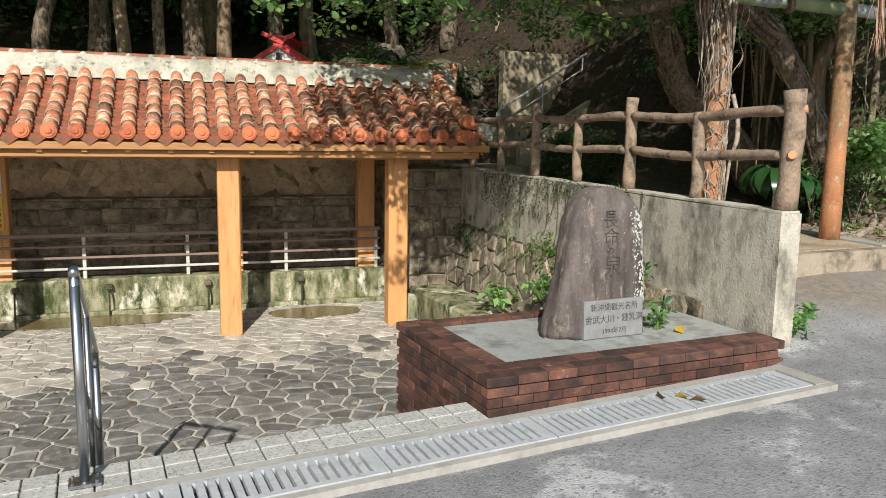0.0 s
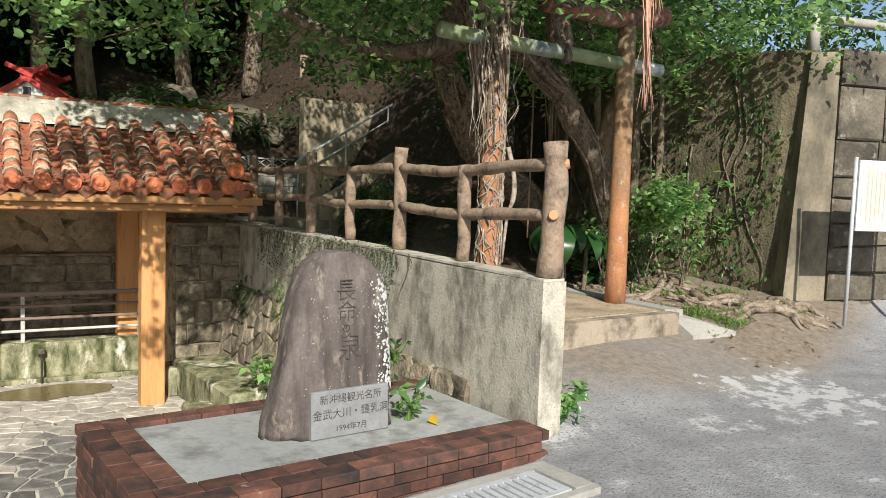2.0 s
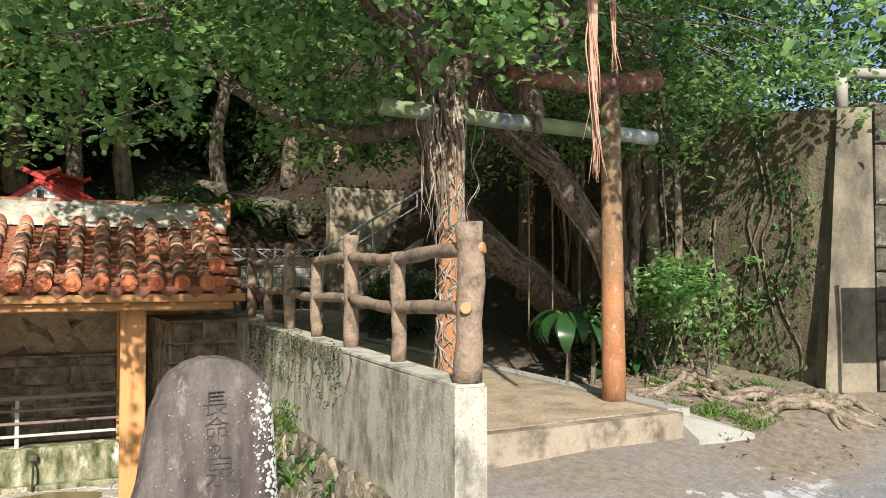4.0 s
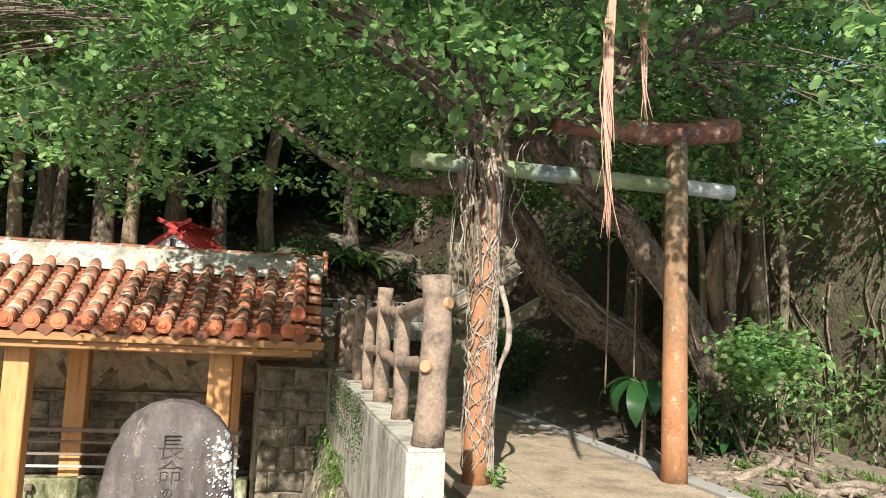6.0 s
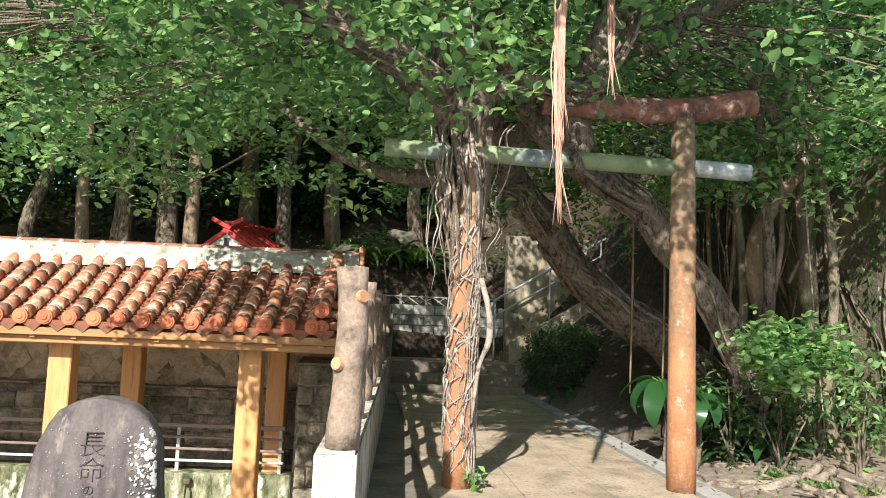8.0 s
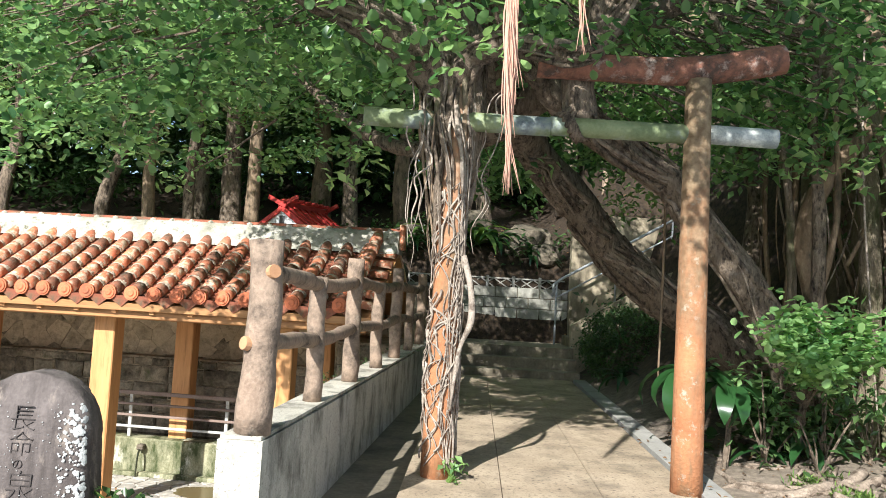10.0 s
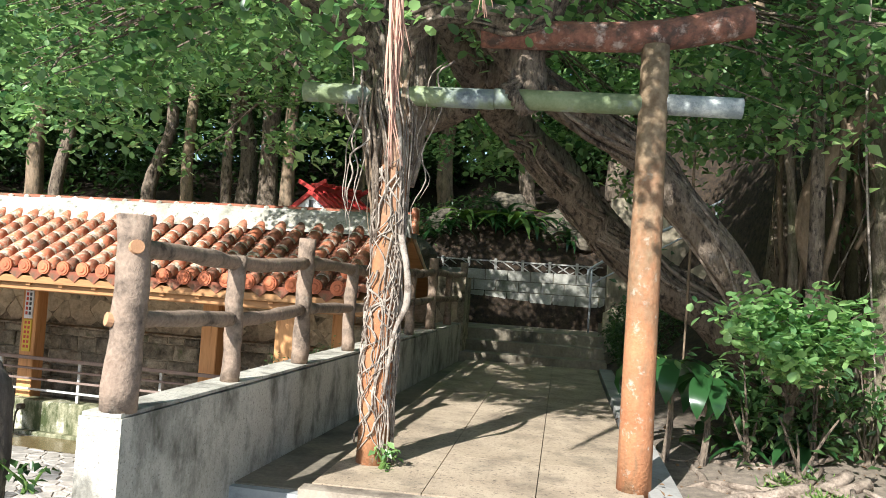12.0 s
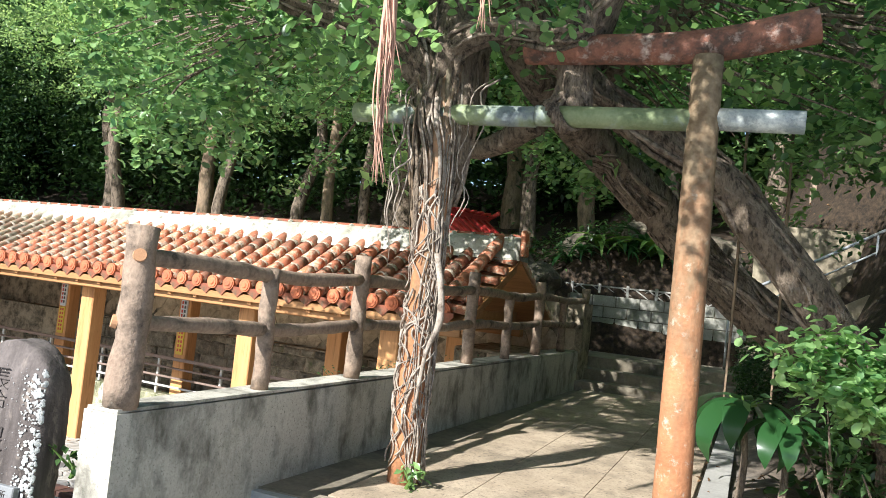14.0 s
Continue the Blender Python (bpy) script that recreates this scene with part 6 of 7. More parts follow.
# surface roots on the bank
for i in range(22):
    x, y = 8.75 + g.uniform(-0.5, 0.5), 6.3 + g.uniform(-0.5, 0.6)
    a = radians(g.uniform(-165, -20))
    ctrl = []
    rr = g.choice((0.010, 0.014, 0.02, 0.034))
    for k in range(6):
        ctrl.append((x, y, height(x, y) + rr * g.uniform(-0.5, 0.6) + (0.06 if k == 0 else 0)))
        step = g.uniform(0.16, 0.36)
        a += g.uniform(-0.8, 0.8)
        x, y = min(9.6, x + step * math.cos(a)), max(4.75, y + step * math.sin(a))
    world_limb("surface_root", ctrl, [rr * 1.3, rr * 1.1, rr * 0.8, rr * 0.4], "root_ground", None, steps=4, seg=7, rough=0.3)
for i in range(16):
    x, y = 9.25 + g.uniform(-0.4, 0.35), 5.35 + g.uniform(-0.4, 0.3)
    a = radians(g.uniform(150, 330))
    ctrl, rr = [], g.uniform(0.014, 0.045)
    for k in range(4):
        ctrl.append((x, y, height(x, y) + rr * 0.4 + 0.04 * (k == 1)))
        a += g.uniform(-0.6, 0.6)
        x, y = min(9.6, x + 0.27 * math.cos(a)), y + 0.2 * math.sin(a)
    world_limb("surface_root", ctrl, [rr * 1.2, rr * 1.1, rr * 0.9, rr * 0.4], "root_ground", None, steps=4, seg=7, rough=0.3)

# ---- shrubs and small plants ----
def plant(name, x, y, z, label, tips, per, size, spread, material, stems=0, cat="plant", seed=1, group="", ratio=0.55, droop=0.3, stem_mat="bark"):
    th = thing(name, x, y, z, label, cat, group)
    leaves("foliage", np.asarray(tips, float) - np.array((x, y, z)), per, size, spread, material, th, seed, droop, ratio)
    for i in range(stems):
        t = Vector(tips[(i * 7) % len(tips)]) - Vector((x, y, z))
        part("stem", limb(bmesh.new(), [(0.03 * math.cos(i), 0.03 * math.sin(i), 0), t * 0.5 + Vector((0, 0, 0.08 * t.z)), t], [0.012, 0.009, 0.004], 3, seg=5), stem_mat, th)
    return th


gn = np.random.default_rng(12)
th = thing("shrub", 8.6, 7.0, height(8.6, 7.0), "leafy shrub branch with bright round green leaves", "shrub")
base = Vector((8.6, 7.0, height(8.6, 7.0)))
tips = []
rs = random.Random(31)
for k, (ex, ez) in enumerate(((7.86, 1.62), (8.02, 1.48), (8.12, 1.72), (8.28, 1.58), (8.36, 1.30), (8.45, 1.70), (8.60, 1.50), (8.70, 1.64), (8.82, 1.46), (8.22, 1.42))):
    mid_ = Vector((8.52 + (ex - 8.5) * 0.35, 6.4, 1.30 + 0.4 * (ez - 1.4)))
    end = Vector((ex, 6.0 + rs.uniform(-0.15, 0.12), ez))
    line_ = spline([base, base + Vector((-0.02 + 0.02 * (k % 3), -0.1, 0.45)), mid_, end], 5)
    part("stem", tubed([q - base for q in line_], lerp_list([0.014, 0.011, 0.008, 0.003], len(line_)), seg=5), "bark", th)
    tips += [tuple(q + Vector((rs.uniform(-0.11, 0.11), rs.uniform(-0.09, 0.09), rs.uniform(-0.08, 0.08)))) for q in line_[-7:] for _ in range(3)]
leaves("foliage", np.array(tips) - np.array(base), 11, 0.068, (0.055, 0.055, 0.04), "leaf_bright", th, 2, 0.25, 0.72)
tips = np.stack([gn.normal(8.6, 0.28, 44), gn.normal(7.35, 0.12, 44), 0.85 + gn.normal(0, 0.15, 44)], 1)
plant("shrub", 8.6, 7.35, height(8.6, 7.35), "dark undergrowth shrub below the banyan", tips, 9, 0.12, (0.09, 0.09, 0.07), "leaf_dark", 3, "shrub", 3, ratio=0.66)


for k, (x, y, z, n, sz, m_) in enumerate(((8.35, 7.0, 0.95, 22, 0.09, "leaf"), (8.8, 6.95, 0.85, 22, 0.08, "leaf_dark"), (9.2, 7.0, 1.0, 26, 0.09, "leaf"), (8.6, 6.6, 0.70, 9, 0.10, "leaf_dark"), (9.25, 6.5, 0.85, 12, 0.09, "leaf"))):
    tips = np.stack([gn.normal(x, 0.22, n), gn.normal(y, 0.10, n), z + gn.normal(0, 0.17, n)], 1)
    plant("shrub", x, y, height(x, y), "dark leafy undergrowth between the banyan roots", tips, 9, sz, (0.08, 0.08, 0.06), m_, 6, "shrub", 30 + k, "undergrowth below the banyan", ratio=0.5)


def big_leaf(x, y, z, n, size, label, seed, material="leaf_glossy", cat="plant", width=0.42, lift=1.25, stem=0.0):
    """A plant with large arching blades, each its own part."""
    th = thing("broad_leaf_plant" if width > 0.2 else "fern", x, y, z, label, cat)
    r = random.Random(seed)
    if stem:
        part("stem", limb(bmesh.new(), [(0, 0, 0), (0.03, 0.01, stem * 0.5), (0, 0, stem)], [0.03, 0.024, 0.016], 4, seg=8), "bark", th)
    for i in range(n):
        a = 2.4 * i + r.uniform(-0.3, 0.3)
        ln, el = size * r.uniform(0.75, 1.15), lift * r.uniform(0.6, 1.3)
        bm = bmesh.new()
        m = 7
        rows = []
        stalk = 0.35 if width > 0.2 else 0.03
        for k in range(m + 1):
            t = k / m
            d = ln * (stalk + t)
            px, pz = d * math.cos(el - 1.5 * t * t * 0.8), d * math.sin(el - 1.1 * t) + 0.02
            w = ln * width * math.sin(math.pi * min(1, 0.06 + 0.94 * t)) ** 0.7 * (0.55 if t > 0.9 else 1) + 0.003
            dirv, sd = Vector((math.cos(a), math.sin(a), 0)), Vector((-math.sin(a), math.cos(a), 0))
            c = dirv * px + Vector((0, 0, pz + stem))
            rows.append([bm.verts.new(c + sd * w * s + Vector((0, 0, abs(s) * w * 0.25))) for s in (-0.5, 0, 0.5)])
        for p_, q_ in zip(rows, rows[1:]):
            for k in range(2):
                bm.faces.new((p_[k], p_[k + 1], q_[k + 1], q_[k]))
        blade = part("leaf_blade", bm, material, th, "", True)
        if stalk > 0.1:
            e0 = Vector((math.cos(a) * ln * stalk * math.cos(el), math.sin(a) * ln * stalk * math.cos(el), ln * stalk * math.sin(el) + 0.02))
            up_ = Vector((0, 0, stem))
            part("leaf_stalk", tubed([up_, up_ + e0 * 0.5 + Vector((0, 0, 0.01)), up_ + e0], 0.007, seg=5), "grass", th)
    return th


big_leaf(7.76, 7.1, height(7.76, 7.1), 11, 0.36, "broad-leaved dark green plant beside the gate", 5, lift=0.4, stem=0.72, width=0.5)
big_leaf(8.02, 7.0, height(8.02, 7.0), 8, 0.28, "broad-leaved dark green plant beside the gate", 6, lift=0.6, stem=0.6, width=0.5)
big_leaf(8.75, 7.1, height(8.75, 7.1), 12, 0.28, "small broad-leaved plant among the roots", 7, width=0.36)
big_leaf(8.35, 7.05, height(8.35, 7.05), 9, 0.20, "small broad-leaved plant among the roots", 8, width=0.4)
for k, (x, y, s) in enumerate(((5.25, 15.1, 0.55), (5.7, 15.0, 0.5), (6.2, 15.1, 0.75), (6.55, 15.3, 0.7), (6.0, 15.5, 0.7), (4.7, 15.2, 0.5), (7.2, 15.1, 0.5), (5.0, 14.95, 0.45), (8.4, 12.6, 0.4), (8.1, 11.2, 0.35), (4.3, 13.9, 0.5), (3.4, 14.4, 0.5))):
    big_leaf(x, y, height(x, y), 20, s * 1.2, "bird's nest fern with long green fronds on the slope", 20 + k, "grass" if k in (0, 2) else "leaf_glossy", "fern", 0.13, 1.1)
# clipped bush at the foot of the stair
gb = np.random.default_rng(4)
v = gb.normal(size=(650, 3)); v /= np.linalg.norm(v, axis=1)[:, None]
tips = np.array((8.35, 12.2, 1.05)) + v * np.array((0.62, 1.0, 0.62)) * gb.uniform(0.8, 1.0, (650, 1))
plant("bush", 8.35, 12.2, height(8.35, 12.2), "dense round dark green bush beside the steps", tips[tips[:, 2] > 0.6], 14, 0.055, (0.06, 0.06, 0.05), "leaf_dark", 10, "bush", 9)
# plants round the stone and on the walls
for x, y, z, n, s, lab, m_, w in ((4.02, 4.72, 0.01, 12, 0.085, "small green plant growing beside the stone", "leaf", 0.12), (4.00, 4.9, 0.35, 6, 0.06, "small green plant growing behind the stone", "leaf_dark", 0.10), (5.07, 4.33, -0.03, 30, 0.075, "weed growing at the foot of the wall end", "leaf_bright", 0.125), (5.80, 5.86, 0.43, 8, 0.06, "weed at the foot of the gate column", "leaf_bright", 0.08), (4.50, 8.25, -0.58, 14, 0.13, "bright yellow-green seedling in the wall", "leaf_bright", 0.15), (4.50, 7.25, -0.28, 14, 0.11, "bright green seedling in the wall", "leaf_bright", 0.15)):
    tp = np.stack([np.random.default_rng(int(x * 100)).normal(x, w * 0.6, n), np.random.default_rng(int(y * 100)).normal(y, w * 0.6, n), z + np.random.default_rng(7).uniform(0.04, w * 1.9, n)], 1)
    plant("small_plant", x, y, z, lab, tp, 4, s, (0.02, 0.02, 0.02), m_, 5, "plant", int(x * 10), ratio=0.62, stem_mat="grass")
for k, (y, z, n, m_) in enumerate(((7.7, 0.12, 46, "grass"), (8.1, 0.0, 26, "grass"), (7.4, -0.28, 30, "leaf_bright"), (10.3, 0.0, 60, "leaf_dark"), (10.1, -0.25, 40, "leaf_dark"), (8.9, 0.15, 14, "grass"), (6.7, -0.1, 20, "leaf"), (6.2, -0.2, 24, "leaf"))):
    gk = np.random.default_rng(60 + k)
    tp = np.stack([wl(y) - 0.07 + gk.normal(0, 0.03, n), y + gk.normal(0, 0.16, n), z + gk.normal(0, 0.13, n)], 1)
    plant("wall_plant", wl(y) - 0.02, y, z, "green weed rooted in the rubble wall", tp, 6, 0.075, (0.03, 0.03, 0.04), m_, 3, "plant", 80 + k, "weeds in the rubble wall", droop=0.7, ratio=0.3 if m_ == "grass" else 0.55, stem_mat="grass")
# dark creeper hanging over the parapet
creep = thing("creeper", wl(8.0), 8.0, 0.99, "dried dark creeper hanging down the parapet wall", "creeper")
for i in range(46):
    y = g.uniform(5.9, 9.9)
    ln = g.uniform(0.15, 0.7) * (1.0 if 7 < y < 9 else 0.6)
    x = wl(y) - 0.014
    pts = [(x, y, 0.99), (x - 0.006, y + g.uniform(-0.08, 0.08), 0.99 - ln * 0.4), (x - 0.008, y + g.uniform(-0.14, 0.14), 0.99 - ln)]
    world_limb("tendril", pts, [0.006, 0.004, 0.002], "bark", creep, steps=3, seg=4, rough=0, flute=0)
tp = np.stack([wl(8) + gn.normal(0, 0.004, 150) - 0.02, gn.uniform(6.2, 9.8, 150), 0.98 - gn.random(150) ** 1.5 * 0.45], 1)
tp[:, 0] = wl(tp[:, 1]) - 0.018
leaves("foliage", tp - np.array((wl(8.0), 8.0, 0.99)), 9, 0.03, (0.006, 0.06, 0.05), "leaf_dark", creep, 31)
# creepers on the right-hand wall
ivy = thing("wall_creeper", 9.7, 7.0, 0.6, "green creeper leaves and roots over the retaining wall", "creeper")
def ivy_x(y):
    return 9.35 + (12.5 - y) / 6.75 * 0.60
tp = cloud((0, 1, 5.8, 9.1, 0.5, 3.3), 110, 51, lambda x, y, z: noise.noise((y * 0.9, z * 0.9, 3)) > 0.08)
tp[:, 0] = ivy_x(tp[:, 1]) - 0.05
leaves("foliage", tp - np.array((9.7, 7.0, 0.6)), 18, 0.075, (0.03, 0.16, 0.16), "leaf_dark", ivy, 32, 1.15)
tp = cloud((0, 1, 5.9, 7.6, 0.8, 1.8), 16, 52)
tp[:, 0] = ivy_x(tp[:, 1]) - 0.1
leaves("foliage", tp - np.array((9.7, 7.0, 0.6)), 10, 0.10, (0.05, 0.09, 0.07), "leaf_bright", ivy, 33)
for i in range(15):
    y, z = g.uniform(5.9, 9.0), g.uniform(2.2, 3.3)
    pts = [(ivy_x(y) - 0.02, y, z)]
    for k in range(4):
        y += g.uniform(-0.35, 0.25); z = max(0.55, z - g.uniform(0.3, 0.7))
        y = max(5.85, y)
        pts.append((ivy_x(y) - 0.02, y, z))
    world_limb("creeping_root", pts, [0.013, 0.010, 0.005], "bark", ivy, steps=3, seg=5)
# grass tufts and fallen leaves
tp = cloud((7.7, 9.4, 5.0, 6.6, 0, 1), 210, 61, lambda x, y, z: noise.noise((x * 1.5, y * 1.5, 9)) > 0.0)
tp[:, 2] = [height(a, b) + 0.01 for a, b, _ in tp]
tagged(leaves("grass_tufts", tp, 22, 0.07, (0.05, 0.05, 0.008), "grass", None, 34, -0.7, 0.16), "short green grass among the surface roots", "grass", "", "stuff")
def litter(name, label, box4, n, seed, zf, size=0.06, material="leaf_dry"):
    tp = cloud((*box4, 0, 1), n, seed)
    tp[:, 2] = [zf(a, b) + 0.012 for a, b, _ in tp]
    return tagged(leaves(name, tp, 1, size, (0, 0, 0), material, None, seed, 0.0, 0.5), label, "leaf litter", "", "stuff")
litter("leaf_litter", "brown fallen leaves on the wooded slope", (-8, 9, 13.3, 17.5), 2200, 62, height, 0.08)
litter("leaf_litter", "brown fallen leaves on the soil beside the road", (7.5, 9.6, 4.3, 8.5), 300, 63, lambda x, y: height(x, y) if not (5.0 < x < 7.6 and y > 5.2) else 0.46, 0.05)
litter("leaf_litter", "scattered dry leaves on the paving", (-5, 3.7, 5.6, 11.0), 90, 64, lambda x, y: FLOOR + 0.02, 0.06)
litter("leaf_litter", "dry leaves caught between the roof tiles", (0.5, 4.6, 9.4, 10.6), 900, 65, lambda x, y: roof_z(y) + 0.02 + 0.02 * math.sin(x * 40), 0.045).matrix_basis = ASKEW
for x, y, z, nm in ((4.12, 4.62, 0.03, "yellow"), (3.35, 3.6, -0.12, "yellow"), (3.42, 3.52, -0.12, "dry"), (3.2, 3.66, -0.12, "dry")):
    lf = leaves("fallen_leaf", [(0, 0, 0.012)], 1, 0.10, (0, 0, 0), "leaf_yellow" if nm == "yellow" else "leaf_dry", None, 90, 0.0, 0.6)
    lf.matrix_basis = pose(x, y, z + 0.004, 0, 0, x * 200)
    tagged(lf, "single fallen %s leaf on the ground" % ("bright yellow" if nm == "yellow" else "dry brown"), "leaf")
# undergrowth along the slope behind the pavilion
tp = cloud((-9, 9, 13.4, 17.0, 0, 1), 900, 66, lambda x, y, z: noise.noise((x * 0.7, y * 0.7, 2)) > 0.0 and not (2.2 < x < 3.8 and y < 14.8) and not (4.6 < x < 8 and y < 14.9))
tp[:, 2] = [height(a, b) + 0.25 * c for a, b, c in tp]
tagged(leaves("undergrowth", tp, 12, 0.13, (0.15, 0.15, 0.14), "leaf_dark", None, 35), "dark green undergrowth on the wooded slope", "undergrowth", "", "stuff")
# low boughs that hide the long limb
gk = np.random.default_rng(93)
tp = np.stack([gk.uniform(1.9, 5.0, 70), gk.uniform(5.5, 6.45, 70), np.zeros(70)], 1)
tp[:, 2] = 3.45 + (5.0 - tp[:, 0]) * 0.22 + gk.uniform(-0.15, 0.9, 70)
tagged(leaves("spray", tp - np.array(o), 22, 0.08, (0.11, 0.11, 0.08), "leaf", tree, 94, 0.4, 0.66), kind="stuff")
# nearest sprays of the crown, lit from behind
for k, (x, y, z, n, m_) in enumerate(((7.05, 3.5, 3.35, 20, "leaf_bright"), (6.75, 3.7, 3.95, 22, "leaf"), (5.55, 5.0, 3.3, 26, "leaf_bright"), (6.2, 4.8, 3.75, 30, "leaf"), (3.0, 6.8, 2.85, 40, "leaf"), (3.6, 6.5, 3.1, 40, "leaf"), (2.3, 7.0, 3.0, 34, "leaf"), (7.5, 4.2, 4.0, 34, "leaf"), (4.95, 5.1, 3.62, 20, "leaf"), (5.3, 5.35, 3.52, 16, "leaf"), (4.35, 5.0, 3.72, 34, "leaf"), (3.9, 5.2, 3.8, 40, "leaf"), (3.5, 5.6, 3.75, 40, "leaf"), (5.15, 5.5, 3.22, 12, "leaf"))):
    gk = np.random.default_rng(200 + k)
    tp = np.array((x, y, z)) + gk.normal(size=(n, 3)) * np.array((0.22, 0.18, 0.16))
    sp = part("spray_twig", limb(bmesh.new(), [Vector((x, y + 0.6, z + 0.7)) - o, Vector((x, y + 0.3, z + 0.45)) - o, Vector((x, y, z)) - o], [0.02, 0.012, 0.004], 4, seg=5), "bark", tree)
    tagged(leaves("spray", tp - np.array(o), 7, 0.085, (0.06, 0.06, 0.05), m_, tree, 300 + k, 0.4, 0.7), kind="stuff")

# ---- single stones, tiles, blocks and slabs of the setting ----
g = random.Random(55)


def pieces(name, parent, polys, depth, bevel, place, material, keep, tilt=0.04, rest=None):
    """Stones as objects of their own where keep(cu, cv) says so; the others joined."""
    rv, rf = [], []
    n = 0
    for poly in polys:
        vs, fs = stone_mesh(poly, depth, bevel, place, tilt, g)
        cu, cv = sum(p[0] for p in poly) / len(poly), sum(p[1] for p in poly) / len(poly)
        if keep(cu, cv) and n < 300:
            n += 1
            c = Vector(place(cu, cv, 0))
            ob = raw(name, [tuple(Vector(v) - c) for v in vs], fs, material, parent)
            ob.matrix_basis = Matrix.Translation(c)
        else:
            k = len(rv)
            rv += vs
            rf += [tuple(i + k for i in f) for f in fs]
    if rv:
        ob = raw(rest or name + "s_far", rv, rf, material, parent)
        tagged(ob, kind="stuff")


for i, x in TX:
    for y in (3.99, 4.155):
        put("tile", tile_me, landing, pose(x, y, road_z(x) - 0.003, 0, -1.2 if x > -6 else 0, g.uniform(-0.5, 0.5)))
# crazy paving of the yard
yard_cells = cells(-6.0, 4.25, 5.46, 12.2, 0.25, 0.20, 5, 0.030)


def sunlit_paving(poly):
    """Stones near the pavilion take the paler sunlit tone, in ragged patches; the front keeps the shaded one."""
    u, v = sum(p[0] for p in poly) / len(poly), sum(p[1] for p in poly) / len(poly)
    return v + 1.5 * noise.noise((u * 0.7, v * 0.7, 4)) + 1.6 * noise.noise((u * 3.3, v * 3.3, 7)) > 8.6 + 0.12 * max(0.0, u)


paved = lambda u, v, h: (u, v, FLOOR + h)
# sun and shade over the yard are put into the stones' colour
pieces("paving_stone", yard, [q for q in yard_cells if not sunlit_paving(q)], 0.016, 0.006, paved, "stone_slab", lambda u, v: u > 0.2, 0.004)
pieces("paving_stone", yard, [q for q in yard_cells if sunlit_paving(q)], 0.012, 0.005, paved, "stone_sunlit", lambda u, v: u > 0.8, 0.004, "paving_stones_pale")
# masonry behind the spring
def ashlar(u0, u1, v0, v1, course, length, joint):
    """Roughly squared stones in uneven courses, some courses split."""
    out, v = [], v0
    while v < v1 - 0.04:
        h = min(course * g.uniform(0.75, 1.3), v1 - v)
        if v1 - v - h < 0.06:
            h = v1 - v
        u = u0
        while u < u1 - 0.03:
            l = min(length * g.uniform(0.55, 1.5), u1 - u)
            if u1 - u - l < 0.08:
                l = u1 - u
            a, b, j_ = u + joint / 2, u + l - joint / 2, [g.uniform(-0.012, 0.012) for _ in range(6)]
            lo, hi = v + joint / 2, v + h - joint / 2
            out.append([(a + j_[0], lo), ((a + b) / 2, lo + j_[4]), (b + j_[1], lo), (b + j_[2], hi - abs(j_[2])), ((a + b) / 2, hi + min(0, j_[5])), (a + j_[3], hi)])
            u += l
        v += h
    return out


pieces("stone", back_bed, cells(-4.5, 5.2, 0.50, 1.34, 0.46, 0.24, 6, 0.002, 0.3), 0.010, 0.004, lambda u, v, h: (u, 12.5 - h, v), "rubble", lambda u, v: u > -3.0, 0.08)
pieces("stone", lower_bed, ashlar(-4.5, 4.28, -0.62, 0.46, 0.24, 0.46, 0.012), 0.04, 0.02, lambda u, v, h: (u, 12.25 - h, v), "rubble_brown", lambda u, v: u > -3.0, 0.06)
pieces("stone", return_bed, ashlar(4.30, 5.18, -0.85, 0.98, 0.27, 0.30, 0.014), 0.045, 0.022, lambda u, v, h: (u, 10.75 - h, v), "rubble_brown", lambda u, v: True, 0.06)
# rubble below the parapet, leaning
pieces("stone", rubble_wall, cells(5.1, 10.74, FLOOR, 0.14, 0.31, 0.22, 9, 0.014, 0.3), 0.04, 0.018, lambda u, v, h: (wl(u) - 0.30 + 0.27 * (v - FLOOR) / 1.25 - h, u, v), "rubble_brown", lambda u, v: True, 0.12)
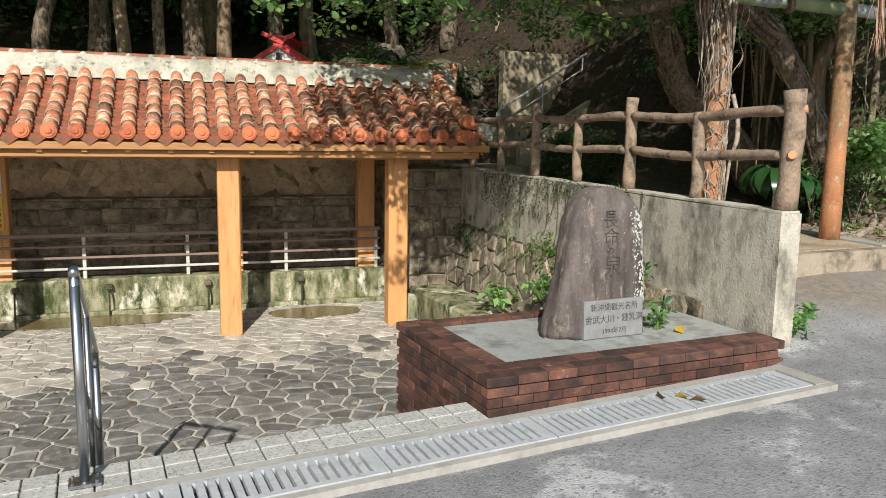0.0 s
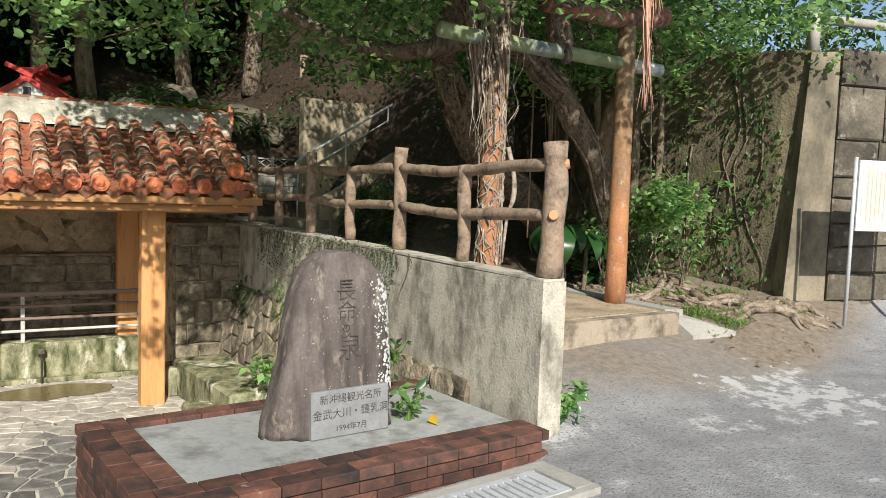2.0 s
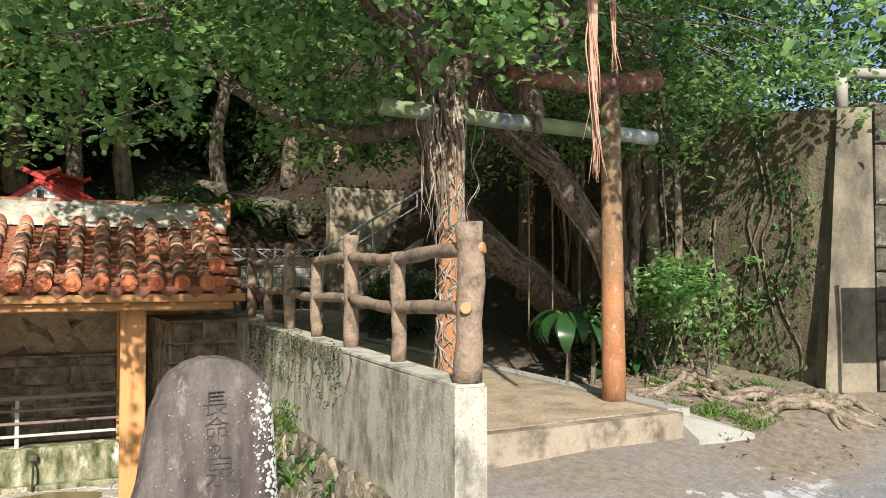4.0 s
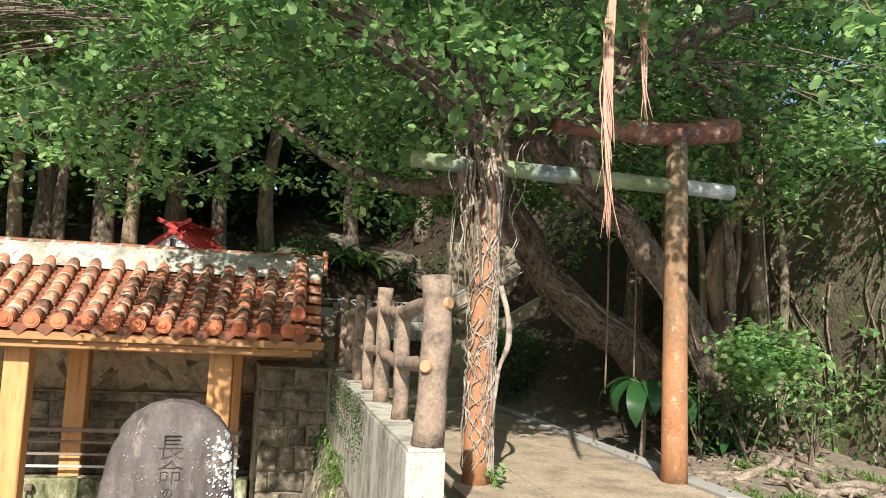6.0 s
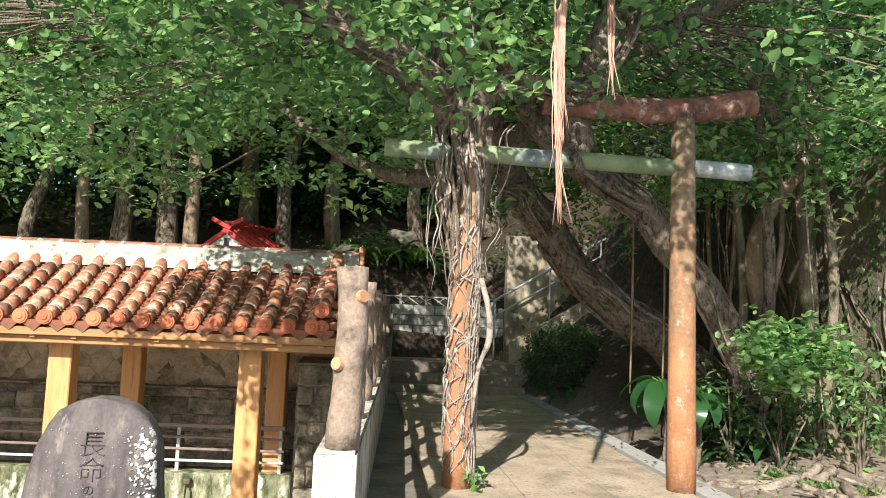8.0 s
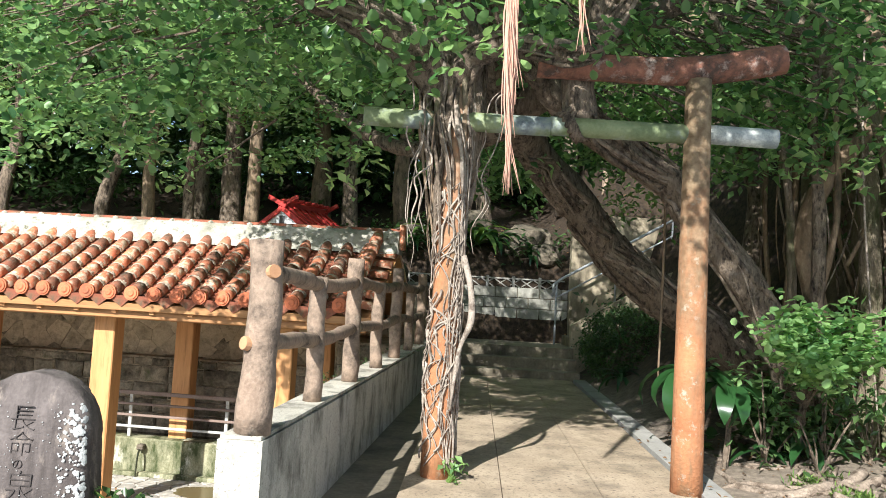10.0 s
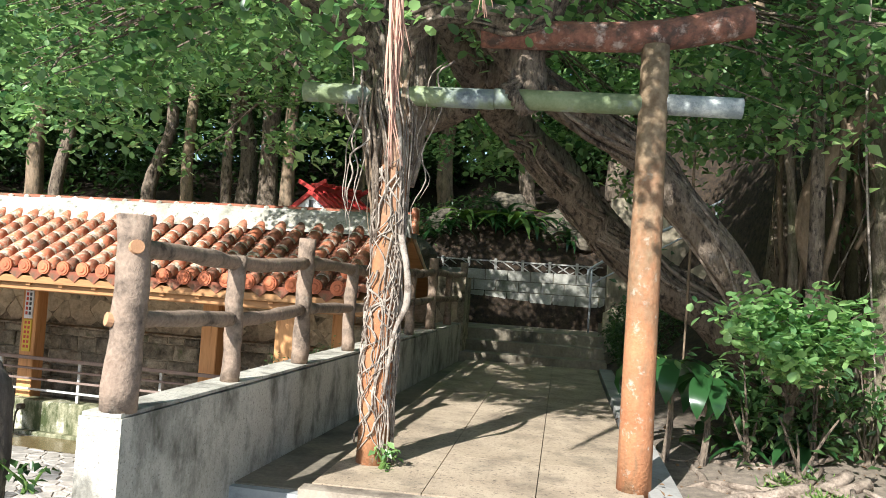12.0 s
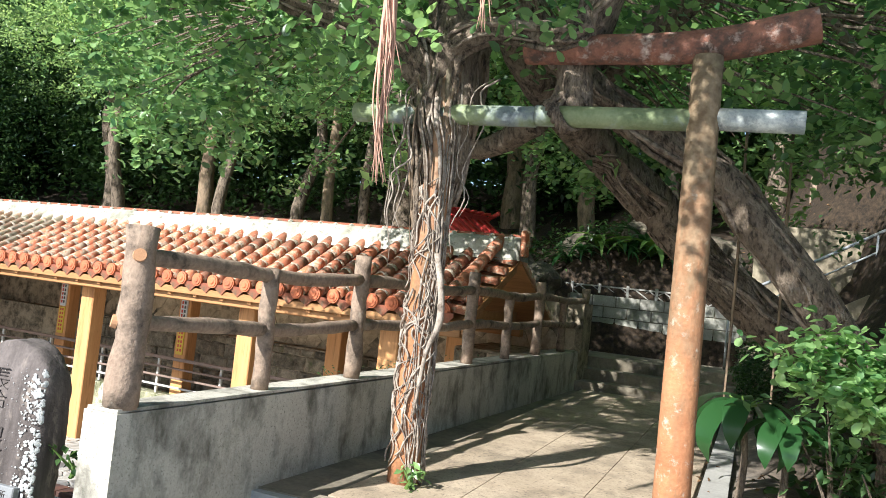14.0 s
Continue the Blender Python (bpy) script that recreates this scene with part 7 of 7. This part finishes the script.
# concrete blocks at the end of the path
def block_rows(x0, x1, z0, rows, l, h, off=0.0):
    out = []
    for r in range(rows):
        x = x0 - (l / 2 if r % 2 else 0)
        while x < x1:
            a, b = max(x0, x), min(x1, x + l - 0.012)
            if b - a > 0.06:
                out.append([(a, z0 + r * h), (b, z0 + r * h), (b, z0 + (r + 1) * h - 0.012), (a, z0 + (r + 1) * h - 0.012)])
            x += l
    return out
pieces("block", block_bed, block_rows(4.95, 7.85, 0.96, 5, 0.40, 0.19), 0.02, 0.008, lambda u, v, h: (u, 14.62 - h, v), "block", lambda u, v: True, 0.0)
# large blocks of the roadside wall
way2 = Vector((16.0 - 10.22, 3.0 - 5.25, 0)); len2 = way2.length; way2.normalize()
out2 = Vector((way2.y, -way2.x, 0))
rough = []
z = 0.1
for r, h in enumerate((0.30, 0.34, 0.58, 0.30, 0.24, 0.44, 0.62, 0.42)):
    u = 0.03
    while u < 3.4:
        l = g.uniform(0.42, 1.05)
        a, b = u, min(3.45, u + l - 0.016)
        sag = g.uniform(-0.03, 0.03)
        if h > 0.5 and g.random() < 0.5:
            m_ = z + h * g.uniform(0.4, 0.6)
            rough.append([(a, z), (b, z), (b, m_ + sag - 0.008), (a, m_ - 0.008)])
            rough.append([(a, m_ + 0.008), (b, m_ + sag + 0.008), (b, z + h - 0.015), (a, z + h - 0.015)])
        else:
            rough.append([(a, z), (b, z), (b, z + h - 0.015), ((a + b) / 2, z + h - 0.015 + min(0.0, sag)), (a, z + h - 0.015)])
        u += l
    z += h
pieces("block", block2_bed, rough, 0.06, 0.02, lambda u, v, h: tuple(Vector((10.22, 5.25, 0)) + way2 * u + out2 * h + Vector((0, 0, v))), "rough_block_shade", lambda u, v: True, 0.02)
# slabs of the path
for r in range(7):
    for c in range(3):
        y0, y1 = 5.40 + r * 0.99, 5.40 + (r + 1) * 0.99 - 0.005
        e = lambda y: (5.46 + 0.035 * (y - 5.4), 7.43 + 0.026 * (y - 5.4))
        q = []
        for y, s in ((y0, 0), (y0, 1), (y1, 1), (y1, 0)):
            a, b = e(y)
            q.append((a + (b - a) * (c + s) / 3 + (0.003 if s == 0 else -0.003), y))
        zs = [0.428 + 0.0115 * (p[1] - 5.4) for p in q]
        sl = link("slab", prism(bmesh.new(), q, 0.30, zs), "path", path_bed)
